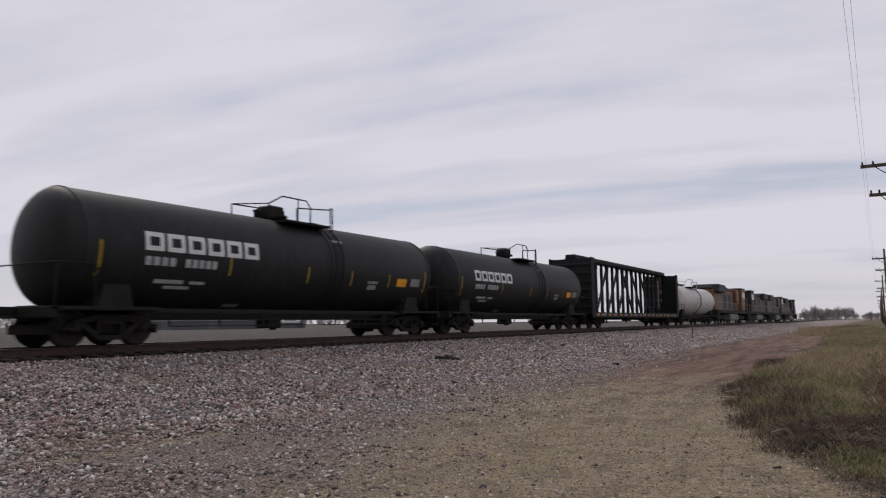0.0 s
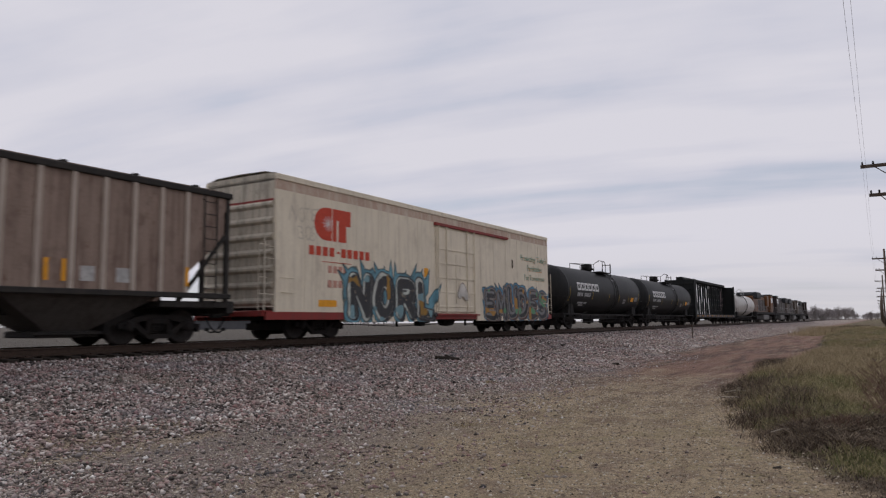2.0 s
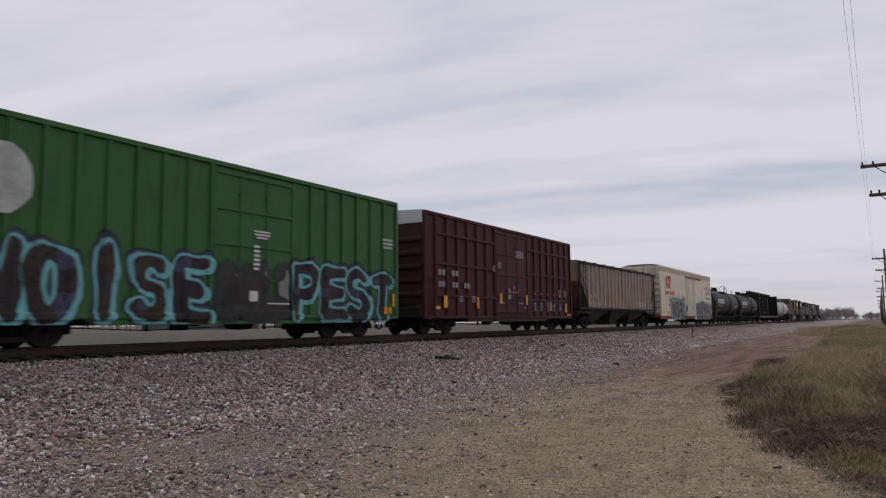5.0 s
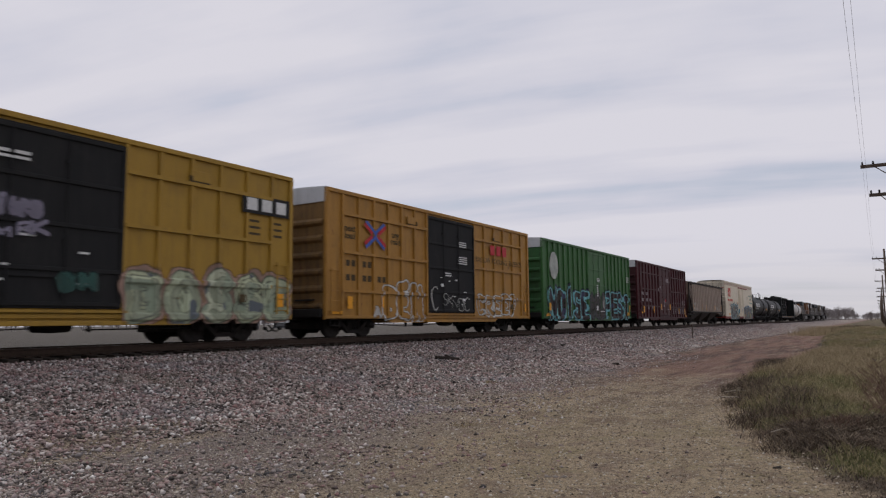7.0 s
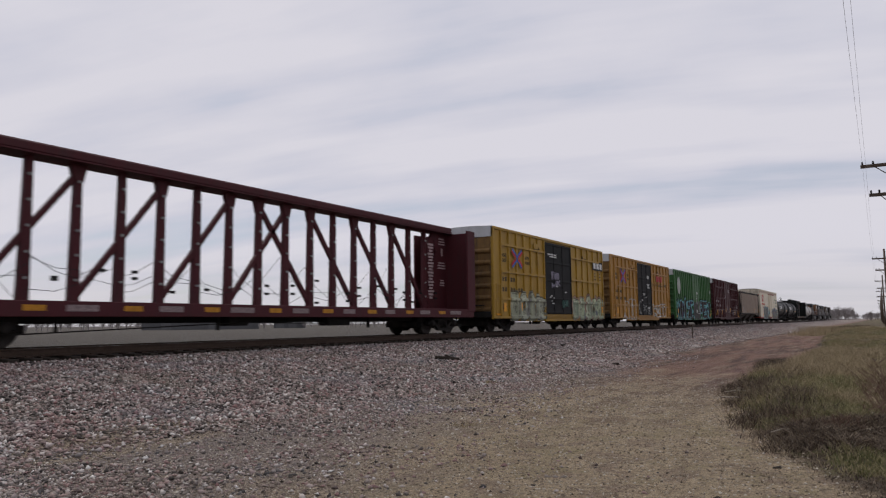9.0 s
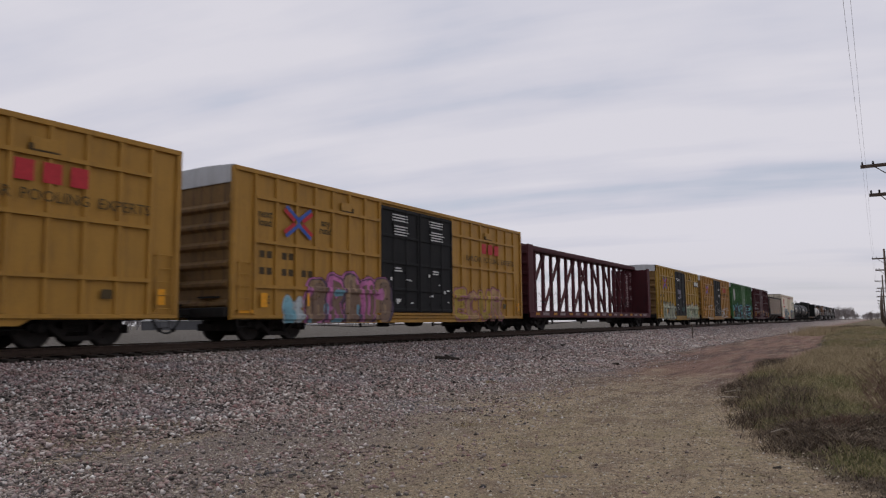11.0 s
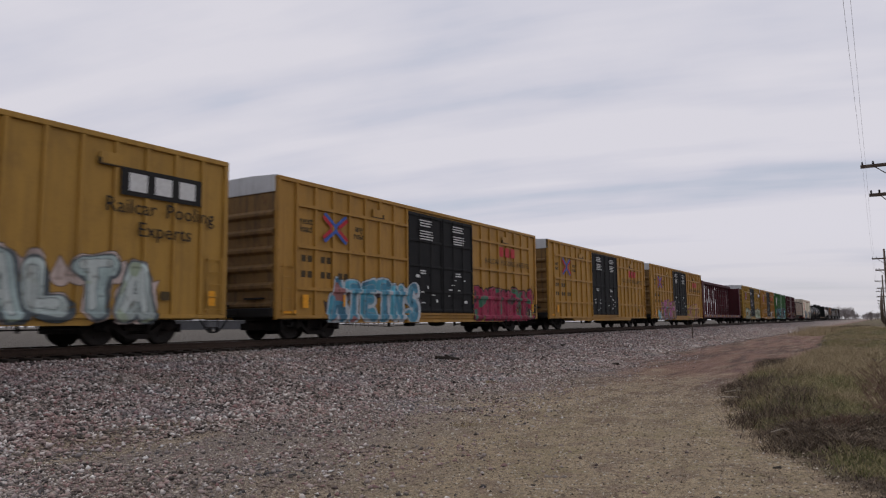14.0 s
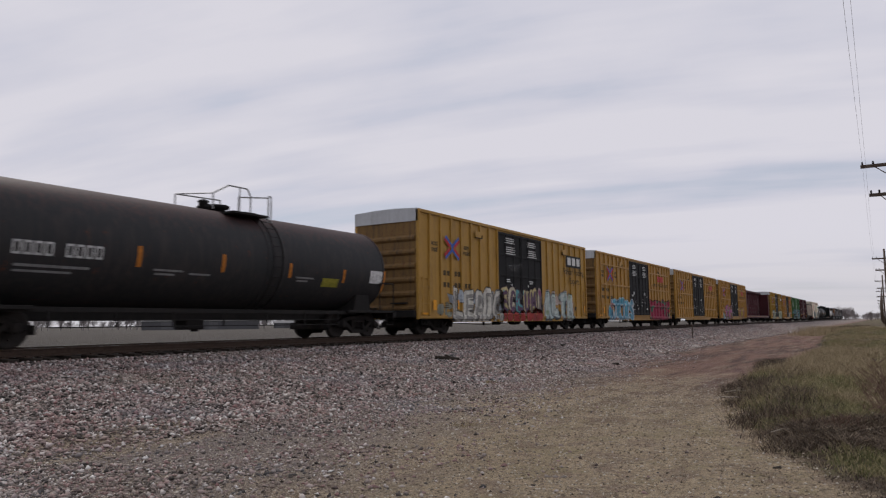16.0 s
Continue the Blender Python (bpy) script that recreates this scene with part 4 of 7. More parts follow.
def build_reefer():
    L, u0 = 20.66, -14.45
    h = L / 2
    m = paint("cream_paint", (0.76, 0.68, 0.53), (0.40, 0.33, 0.25), 0.42, 0.5)
    fade = paint("faded_letterboard", (0.47, 0.33, 0.25), (0.64, 0.57, 0.46), 0.9, 0.6)
    red = paint("red_sill_paint", (0.26, 0.035, 0.03), (0.12, 0.05, 0.04), 0.5, 0.55)
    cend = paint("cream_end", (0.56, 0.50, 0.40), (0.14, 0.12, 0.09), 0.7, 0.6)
    car = thing("refrigerated_boxcar", "cream refrigerated boxcar with a red sill and colourful graffiti", "boxcar", "boxcars in the train", (u0 + h, TRACK_Y, 0))
    for g in (-1, 1):
        a, b = sorted((g * 1.60, g * 1.52))
        part("side_wall", Shape().box(-h, h, a, b, 0.86, 4.62), m, car)
        part("letterboard", Shape().box(-h, h, a, b, 4.62, 4.92), fade, car, "faded brown band under the roof")
        a2, b2 = sorted((g * 1.605, g * 1.52))
        for q0, q1 in ((-h - 0.35, -h + 3.3), (h - 0.4, h + 0.35), (-1.3, 2.2)):
            part("side_sill", Shape().box(q0, q1, a2, b2, 0.62, 0.86), red, car, "red painted side sill")
        for q0, q1 in ((-h + 3.3, -1.3), (2.2, h - 0.4)):
            part("sill_plate", Shape().box(q0, q1, a2, b2, 0.55, 0.86), m, car)
        a3, b3 = sorted((g * 1.64, g * 1.50))
        part("roof_edge", Shape().box(-h, h, a3, b3, 4.92, 5.11, 0.02), m, car)
        n = 16
        for i in range(n + 1):
            x = -h + L * i / n
            x = min(max(x, -h + 0.03), h - 0.03)
            a4, b4 = sorted((g * 1.607, g * 1.59))
            part("panel_seam", Shape().box(x - 0.02, x + 0.02, a4, b4, 0.88, 4.62), m, car)
        o = g * 1.60
        a5, b5 = sorted((o, o + g * 0.06))
        d = part("plug_door", Shape().box(-1.28, 1.95, a5, b5, 0.92, 4.42, 0.02), m, car)
        s = Shape()
        q0, q1 = sorted((o + g * 0.06, o + g * 0.09))
        for z in (1.15, 1.75, 2.35, 2.95, 3.55):
            s.box(-1.25, 1.92, q0, q1, z - 0.035, z + 0.035, 0.01)
        part("door_rib", s, m, d)
        s = Shape()
        for x in (-1.2, -0.55, 1.2, 1.86):
            s.rod((x, o + g * 0.11, 0.9), (x, o + g * 0.11, 4.5), 0.028, 6)
        s.box(0.25, 0.45, q0, q1 + 0.0, 1.3, 3.4, 0.01)
        part("lock_bar", s, m, d)
        part("door_track", Shape().box(-1.4, 5.3, min(o, o + g * 0.12), max(o, o + g * 0.12), 4.50, 4.62, 0.01), red, car, "dark red door track")
        part("lower_track", Shape().box(-1.4, 2.3, min(o, o + g * 0.10), max(o, o + g * 0.10), 0.78, 0.84), red, car)
    for g in (-1, 1):
        x = g * h
        a, b = sorted((x - g * 0.06, x))
        e = part("end_wall", Shape().box(a, b, -1.52, 1.52, 0.75, 4.95), cend, car)
        for k in range(7):
            z = 1.15 + 0.5 * k
            part("end_rib", Shape().prism([(x, z - 0.10), (x + g * 0.09, z - 0.02), (x + g * 0.09, z + 0.05), (x, z + 0.14)], -1.50, 1.50), cend, e)
        part("end_sill", Shape().box(min(x, x + g * 0.4), max(x, x + g * 0.4), -1.5, 1.5, 0.72, 0.9, 0.02), red, car)
        part("end_letterboard", Shape().box(min(x, x + g * 0.03), max(x, x + g * 0.03), -1.5, 1.5, 4.15, 4.33), red, car)
        ladder(car, x + g * 0.22, 0.9, 3.1, -1.58, 0.42, cend, 0.36)
        s = Shape().path([(x, -1.35, 2.9), (x + g * 0.45, -1.35, 2.9), (x + g * 0.45, -1.35, 0.9)], 0.018).path([(x, -1.35, 1.9), (x + g * 0.45, -1.35, 1.9)], 0.015).path([(x, -1.35, 1.4), (x + g * 0.45, -1.35, 1.4)], 0.015)
        part("end_rail", s, cend, car)
        part("grab_iron", Shape().path([(x - g * 0.75, -1.60, 1.9), (x - g * 0.75, -1.66, 1.9), (x - g * 0.25, -1.66, 1.9), (x - g * 0.25, -1.60, 1.9)], 0.014).path([(x - g * 0.75, -1.60, 1.45), (x - g * 0.75, -1.66, 1.45), (x - g * 0.25, -1.66, 1.45), (x - g * 0.25, -1.60, 1.45)], 0.014), m, car)
    s = Shape()
    for g in (-1, 1):
        v = [s.bm.verts.new(p) for p in ((-h, g * 1.60, 5.11), (h, g * 1.60, 5.11), (h, g * 1.1, 5.22), (-h, g * 1.1, 5.22), (h, 0, 5.25), (-h, 0, 5.25))]
        s.bm.faces.new((v[0], v[1], v[2], v[3])), s.bm.faces.new((v[3], v[2], v[4], v[5]))
    s.box(-h, h, -1.5, 1.5, 4.90, 5.01)
    part("roof", s, m, car)
    for g in (-1, 1):
        part("end_gable", Shape().box(min(g * h, g * (h - 0.04)), max(g * h, g * (h - 0.04)), -1.5, 1.5, 4.95, 5.15), cend, car)
    part("floor_pan", Shape().box(-h, h, -1.5, 1.5, 0.86, 1.0), M_UNDER, car)
    # round red badge with a stem, and red lettering bars
    rb = plain("red_badge", (0.50, 0.06, 0.03), 0.55, 0, 0.15)
    s = Shape()
    s.prism([(-8.05 + 0.58 * math.cos(a), 3.78 + 0.55 * math.sin(a)) for a in [math.pi / 2 + i * math.pi / 10 for i in range(11)]] + [(-7.52, 3.23), (-7.52, 3.95), (-7.3, 3.95), (-7.3, 4.33)], -1.606, -1.602)
    s.prism([(-7.42, 3.23), (-7.02, 3.23), (-7.02, 3.80), (-6.78, 3.80), (-6.78, 4.33), (-7.42, 4.33)], -1.6065, -1.6025)
    part("badge", s, rb, car, "red rounded badge")
    s = Shape()
    for k in range(6):
        a = k * math.pi / 6
        s.box(-0.27, 0.27, -1.609, -1.606, -0.012, 0.012, turn=Matrix.Translation((-7.95, 0, 3.80)) @ Matrix.Rotation(a, 4, "Y"))
    part("snowflake", s, M_WHITE, car)
    x, it = -8.75, []
    for k in range(10):
        it.append((x, 2.86, 0.24 if k != 4 else 0.14, 0.30 if k != 4 else 0.08))
        x += 0.33 if k != 4 else 0.27
    bars(car, it + [(-7.5, 2.52, 1.5, 0.025)], rb, -1.606, "company_name", "red block lettering")
    bars(car, [(-7.85 + 0.26 * k, 2.28, 0.19, 0.24) for k in range(4)] + [(-7.85 + 0.26 * k, 1.80, 0.19, 0.24) for k in range(4)] + stack(0.5, 3.9, 0.6, 1, 0.12) + stack(-0.1, 3.2, 0.5, 3, 0.06, 0.06), plain("faded_red", (0.50, 0.26, 0.20), 0.6), -1.608, "lettering")
    tri = plain("green_lettering", (0.08, 0.26, 0.20), 0.6)
    tri2 = plain("orange_lettering", (0.60, 0.24, 0.06), 0.6)
    for words, x, z in (("Protecting", 7.75, 3.62), ("Today's", 9.5, 3.62), ("Perishables", 8.55, 3.12), ("For", 7.55, 2.62), ("Tomorrow", 8.85, 2.62)):
        letters(car, words, x, z, 0.42, tri, -1.607, "slogan", "green and orange painted slogan")
        letters(car, words, x + 0.02, z - 0.025, 0.42, tri2, -1.604, "slogan_shade")
    bars(car, [(-7.95, 1.15, 0.9, 0.22), (9.4, 1.2, 0.7, 0.22), (-2.0, 2.5, 0.3, 0.35)], M_ORANGE, -1.607, "reflector", "yellow reflective strip")
    bars(car, [(5.9, 3.35, 0.16, 0.42)], M_DARKTXT, -1.607, "vent", "small dark vent")
    bars(car, stack(9.3, 2.1, 0.7, 4, 0.03, 0.05), M_DARKTXT, -1.607, "small_print")

    def front(x, z):
        y = np.where(z < 0.86, 1.612, 1.609)
        y = np.where((x > -1.45) & (x < 2.35) & (z > 0.76) & (z < 0.86), 1.705, y)
        return np.where((x > -1.30) & (x < 1.97) & (z > 0.86), 1.72, y)
    spray(car, front, "NORL", (-6.9, -1.4, 0.6, 2.3), [(0.50, 0.53, 0.47), (0.54, 0.56, 0.50)], (0.035, 0.035, 0.04), 0.235, 0.05, halo=(0.13, 0.29, 0.35), cloud=0.18, spikes=0.85, inner=((0.045, 0.046, 0.05), 0.07, -0.03, 0.74), blobs=[((0.34, 0.19, 0.04), 3), ((0.20, 0.34, 0.37), 2)], drop=(0.08, -0.04), seed=21, label="black and white graffiti on a spiky teal cloud")
    spray(car, front, "A", (0.35, 1.15, 1.55, 2.25), [(0.60, 0.57, 0.52)], (0.60, 0.57, 0.52), 0.13, 0.04, halo=(0.40, 0.33, 0.28), cloud=0.06, seed=26, label="white sprayed letter on the door")
    spray(car, front, "EMUDES", (2.85, 10.05, 0.6, 2.15), [(0.032, 0.033, 0.038), (0.045, 0.045, 0.05), (0.035, 0.042, 0.055)], (0.30, 0.27, 0.24), 0.20, 0.04, outer=(0.10, 0.05, 0.04), halo=(0.10, 0.26, 0.38), cloud=0.16, spikes=0.42, inner=((0.20, 0.21, 0.22), -0.07, 0.06, 0.28), blobs=[((0.42, 0.22, 0.05), 2), ((0.12, 0.30, 0.16), 3)], drop=(0.08, -0.05), seed=22, label="dark graffiti with grey edges on a blue cloud")
    spray(car, front, "NOTE", (-9.75, -8.45, 3.75, 4.3), [(0.2, 0.2, 0.2)], (0.22, 0.22, 0.21), 0.004, 0.004, seed=31, cover=0.5, label="thin grey scrawl")
    spray(car, front, "BOS", (-9.4, -8.5, 3.2, 3.65), [(0.2, 0.2, 0.2)], (0.22, 0.22, 0.21), 0.004, 0.004, seed=32, cover=0.5, label="thin grey scrawl")
    under(car, h)
    ends(car, h + 0.15)
    truck(car, -h + 2.6)
    truck(car, h - 2.6)


def build_hopper():
    u0, u1 = -33.15, -16.15
    L = u1 - u0
    h = L / 2
    m = paint("grey_hopper_paint", (0.29, 0.215, 0.17), (0.10, 0.058, 0.045), 0.75, 0.6, 0.3)
    rib = paint("hopper_rib_paint", (0.46, 0.39, 0.325), (0.22, 0.155, 0.125), 0.4, 0.6)
    dark = paint("hopper_grime", (0.028, 0.026, 0.024), (0.06, 0.05, 0.042), 0.5, 0.8)
    car = thing("covered_hopper", "dirty grey three-bay covered hopper with ribbed sides", "hopper car", "", ((u0 + u1) / 2, TRACK_Y, 0))
    for g in (-1, 1):
        a, b = sorted((g * 1.53, g * 1.47))
        part("side_wall", Shape().prism([(-h + 1.5, 1.30), (h - 1.5, 1.30), (h - 1.5, 2.2), (h - 0.1, 3.75), (h - 0.1, 4.12), (-h + 0.1, 4.12), (-h + 0.1, 3.75), (-h + 1.5, 2.2)], a, b), m, car)
        n = 18
        a, b = sorted((g * 1.60, g * 1.52))
        for i in range(n + 1):
            x = -h + 1.5 + (L - 3.0) * i / n
            part("side_rib", Shape().box(x - 0.062, x + 0.062, a, b, 1.30, 4.05, 0.02), rib, car)
        a, b = sorted((g * 1.62, g * 1.45))
        part("top_chord", Shape().box(-h, h, a, b, 4.02, 4.18, 0.02), dark, car)
        part("side_sill", Shape().box(-h, h, a, b, 1.20, 1.34, 0.02), dark, car)
    part("roof", Shape().prism([(-h + 0.1, 4.12), (h - 0.1, 4.12), (h - 0.1, 4.26), (-h + 0.1, 4.26)], -1.35, 1.35), m, car)
    s = Shape().box(-h - 0.2, h + 0.2, -0.55, -0.35, 4.34, 4.38).box(-h - 0.2, h + 0.2, 0.35, 0.55, 4.34, 4.38)
    part("running_board", s, dark, car)
    for i in range(9):
        x = -h + 1.2 + (L - 2.4) * i / 8
        part("roof_bracket", Shape().box(x - 0.06, x + 0.06, -1.55, -1.25, 4.15, 4.26), dark, car)
        part("roof_hatch", Shape().box(x - 0.5, x + 0.5, -0.3, 0.3, 4.26, 4.36, 0.02), dark, car)
    for g in (-1, 1):      # sloping ends, platforms, posts
        x = g * h
        s = Shape().prism([(x - g * 0.1, 4.1), (x - g * 0.1, 2.95), (x - g * 2.3, 1.1), (x - g * 2.4, 1.1), (x - g * 0.25, 4.1)], -1.47, 1.47)
        part("slope_sheet", s, m, car)
        part("end_platform", Shape().box(min(x, x - g * 2.2), max(x, x - g * 2.2), -1.5, 1.5, 0.95, 1.12, 0.02).box(min(x, x + g * 0.25), max(x, x + g * 0.25), -1.45, 1.45, 0.80, 1.14, 0.02), dark, car)
        s = Shape()
        for y in (-1.5, -0.5, 0.5, 1.5):
            s.box(x - g * 0.12 - 0.06, x - g * 0.12 + 0.06, y - 0.05, y + 0.05, 1.1, 4.05)
        s.path([(x - g * 0.15, -1.5, 3.0), (x - g * 1.6, -1.5, 1.2)], 0.06)
        part("end_post", s, dark, car)
        ladder(car, x - g * 0.75, 1.0, 4.0, -1.60, 0.42, dark)
    for k, x in enumerate((-4.4, 0.0, 4.4)):
        s = Shape()
        top, bot = 2.1, 0.5
        v = [s.bm.verts.new(p) for p in ((x - top, -1.42, 1.30), (x + top, -1.42, 1.30), (x + top, 1.42, 1.30), (x - top, 1.42, 1.30), (x - bot, -0.62, 0.36), (x + bot, -0.62, 0.36), (x + bot, 0.62, 0.36), (x - bot, 0.62, 0.36))]
        for q in ((0, 1, 5, 4), (1, 2, 6, 5), (2, 3, 7, 6), (3, 0, 4, 7), (4, 5, 6, 7), (0, 1, 2, 3)):
            s.bm.faces.new([v[i] for i in q])
        b = part("hopper_bay", s, paint("bay_paint", (0.085, 0.075, 0.066), (0.04, 0.03, 0.026), 0.7, 0.75) if k == 0 else bpy.data.materials["bay_paint"], car)
        part("outlet_gate", Shape().box(x - 0.75, x + 0.75, -0.72, 0.72, 0.22, 0.38, 0.03).rod((x - 0.9, -0.8, 0.32), (x + 0.9, -0.8, 0.32), 0.04), dark, b)
    bars(car, pair(-h + 2.2, 2.05, 0.5, 0.24) + pair(-h + 2.95, 2.05, 0.5, 0.24) + pair(-h + 2.2, 1.62, 0.5, 0.24) + pair(-h + 2.95, 1.62, 0.5, 0.24) + pair(-h + 3.75, 1.62, 0.5, 0.24) + [(h - 3.3, 1.7, 0.35, 0.35), (h - 4.2, 1.7, 0.35, 0.35)], plain("pale_marks", (0.40, 0.39, 0.37), 0.7), -1.536, "lettering")
    bars(car, [(-h + 1.52, 1.75, 0.10, 0.55), (-h + 5.4, 1.75, 0.10, 0.5), (-1.0, 1.75, 0.10, 0.5), (3.3, 1.75, 0.10, 0.5), (h - 4.8, 1.75, 0.1, 0.5), (h - 1.5, 1.75, 0.10, 0.5)], M_ORANGE, -1.606, "reflector", "yellow reflective strip")
    part("center_sill", Shape().box(-h, h, -0.30, 0.30, 0.75, 1.05, 0.02), M_UNDER, car)
    ends(car, h + 0.1)
    truck(car, -h + 1.9)
    truck(car, h - 1.9)


def tank_car(label, u0, u1, body, mark_mat, tank=(1.50, 2.42), dome=(0.0, 1.5), pale=False):
    """A tank car: shell with dished ends, saddles, sill, platform with rails, ladder."""
    L = u1 - u0
    h = L / 2
    r, zc = tank
    car = thing("tank_car", label, "tank car", "tank cars in the train", ((u0 + u1) / 2, TRACK_Y, 0))
    prof = [(r * math.cos(a), -h + 0.62 - 0.62 * math.sin(a)) for a in [math.pi / 2 * (1 - i / 8) for i in range(9)]]
    prof = [(max(q, 0.02), s) for q, s in prof]
    prof += [(r, -h / 2), (r, 0), (r, h / 2)] + [(q, -s) for q, s in prof[::-1]]
    shell = part("tank_shell", Shape().turned(prof, 48, "X", at=(0, 0, zc)), body, car)
    for x in (-h + 0.62, h - 0.62, dome[0] + dome[1] * 1.4 + 0.3, dome[0] + dome[1] * 1.4 - 0.3):
        part("band", Shape().turned([(r + 0.0, x - 0.05), (r + 0.014, x - 0.04), (r + 0.014, x + 0.04), (r, x + 0.05)], 48, "X", at=(0, 0, zc)), body, shell)
    tx = h - 1.55
    for g in (-1, 1):
        s = Shape().prism([(g * tx - 0.5, 0.85), (g * tx + 0.5, 0.85), (g * tx + 0.35, 1.5), (g * tx - 0.35, 1.5)], -1.25, 1.25)
        part("saddle", s, M_UNDER, car)
        x = g * h
        part("end_platform", Shape().box(min(x - g * 2.6, x + g * 0.15), max(x - g * 2.6, x + g * 0.15), -1.5, 1.5, 0.86, 0.95, 0.01).box(min(x, x + g * 0.2), max(x, x + g * 0.2), -1.5, 1.5, 0.68, 0.95, 0.02), M_UNDER, car)
        s = Shape().path([(x + g * 0.08, -1.45, 0.9), (x + g * 0.08, -1.45, 1.95), (x + g * 0.08, 1.45, 1.95), (x + g * 0.08, 1.45, 0.9)], 0.02).path([(x + g * 0.08, -1.45, 1.95), (x - g * 0.85, -1.5, 1.95), (x - g * 0.85, -1.5, 0.9)], 0.02)
        part("end_rail", s, M_UNDER, car)
        s = Shape().path([(x - g * 0.45, -1.52, 0.9), (x - g * 0.45, -1.52, 0.42), (x - g * 0.05, -1.52, 0.42), (x - g * 0.05, -1.52, 0.9)], 0.016)
        part("step", s, M_UNDER, car)
    part("center_sill", Shape().box(-h, h, -0.35, 0.35, 0.62, 0.98, 0.02), M_UNDER, car)
    for g in (-1, 1):
        part("side_rail", Shape().box(-h + 2.0, h - 2.0, g * 1.28 - 0.06, g * 1.28 + 0.06, 0.80, 0.92, 0.01), M_UNDER, car)
    s = Shape()
    for z in (0.46, 0.62):
        s.path([(-h + 3.0, -1.35, z), (h - 3.0, -1.35, z)], 0.015)
    for k in range(7):
        x = -h + 3.0 + (L - 6.0) * k / 6
        s.box(x - 0.02, x + 0.02, -1.37, -1.33, 0.46, 0.85)
    s.box(-0.4, 0.2, -0.3, 0.3, 0.36, 0.64, 0.03).rod((0.1, 0, 0.30), (0.1, 0, 1.0), 0.12, 10)
    part("safety_rail", s, M_UNDER, car)
    # platform on the crown
    x0, x1, top = dome[0] - dome[1], dome[0] + dome[1] * 1.4, zc + r
    part("platform", Shape().box(x0 + 0.5, x1, -1.15, -0.55, top - 0.16, top - 0.10).box(x0 + 0.5, x1, 0.55, 1.15, top - 0.16, top - 0.10).box(x1 - 0.5, x1, -0.6, 0.6, top - 0.02, top + 0.03), M_UNDER, car)
    rail = M_GALV if pale else M_UNDER
    s = Shape()
    up = top + 0.62
    s.path([(x0, -0.85, top - 0.1), (x0, -0.85, up - 0.25), (x0 + 0.35, -1.1, up), (x0 + 0.55 * (x1 - x0), -1.1, up), (x0 + 0.62 * (x1 - x0), -1.1, up - 0.2), (x0 + 0.62 * (x1 - x0), -1.1, top - 0.15)], 0.024)
    s.path([(x1 - 0.62 * (x1 - x0), -1.1, top - 0.15), (x1 - 0.62 * (x1 - x0), -1.1, up - 0.3), (x1, -1.1, up - 0.15), (x1, -1.1, top - 0.3)], 0.024)
    s.path([(x1 + 0.12, -1.1, top - 0.3), (x1 + 0.12, -1.1, up - 0.1), (x1, -1.1, up - 0.1)], 0.024)
    s.path([(x0, 0.85, top - 0.1), (x0, 0.85, up - 0.1), (x1, 1.1, up), (x1, 1.1, top - 0.2)], 0.024).path([(x0, -0.85, up - 0.25), (x0, 0.85, up - 0.1)], 0.02)
    s.path([(x0 + 0.4 * (x1 - x0), -1.1, up), (x0 + 0.4 * (x1 - x0), -1.1, top - 0.15)], 0.02)
    part("guard_rail", s, rail, car)
    s = Shape().turned([(0.28, 0), (0.30, 0.10), (0.42, 0.12), (0.42, 0.2), (0.05, 0.26)], 20, "Z", at=(dome[0], 0, top - 0.03))
    s.turned([(0.14, 0), (0.14, 0.25), (0.18, 0.30), (0.05, 0.36)], 12, "Z", at=(x0 + 0.35, 0, top - 0.04))
    s.box(dome[0] - 0.5, dome[0] + 0.15, -0.3, 0.3, top + 0.02, top + (0.16 if pale else 0.46), 0.05)
    part("manway", s, M_UNDER, car)
    # ladder down the near flank, bent to the shell
    s = Shape()
    lx = x1
    arc = [(lx, -(r + 0.09) * math.sin(a), zc + (r + 0.09) * math.cos(a)) for a in [0.5 + 0.2 * i for i in range(12)] if zc + (r + 0.09) * math.cos(a) > 0.85]
    for dx in (-0.2, 0.2):
        s.path([(x + dx, y, z) for x, y, z in arc], 0.02)
    for x, y, z in arc:
        s.rod((x - 0.2, y, z), (x + 0.2, y, z), 0.013, 5)
    part("ladder", s, M_UNDER, car)
    ends(car, h + 0.15)
    truck(car, -tx)
    truck(car, tx)

    def flank(items, mat, name, lab="", lift=0.006):
        """Marks that lie on the curved flank: (x, z, width, height)."""
        def sheet(s, x, z, w, hh):
            rows = []
            for k in range(4):
                zz = z - hh / 2 + hh * k / 3
                y = -math.sqrt(max((r + lift) ** 2 - (zz - zc) ** 2, 0.01))
                rows.append([s.bm.verts.new((x + g * w / 2, y, zz)) for g in (-1, 1)])
            for a, b in zip(rows, rows[1:]):
                s.bm.faces.new((a[0], a[1], b[1], b[0]))
            return s
        rest = Shape()
        small = 0
        for x, z, w, hh in items:
            if w * hh > 0.028:
                part(name, sheet(Shape(), x, z, w, hh), mat, car, lab)
            else:
                sheet(rest, x, z, w, hh)
                small += 1
        if small:
            tagged(part("small_print", rest, mat, car), kind="stuff")
    return car, flank, h


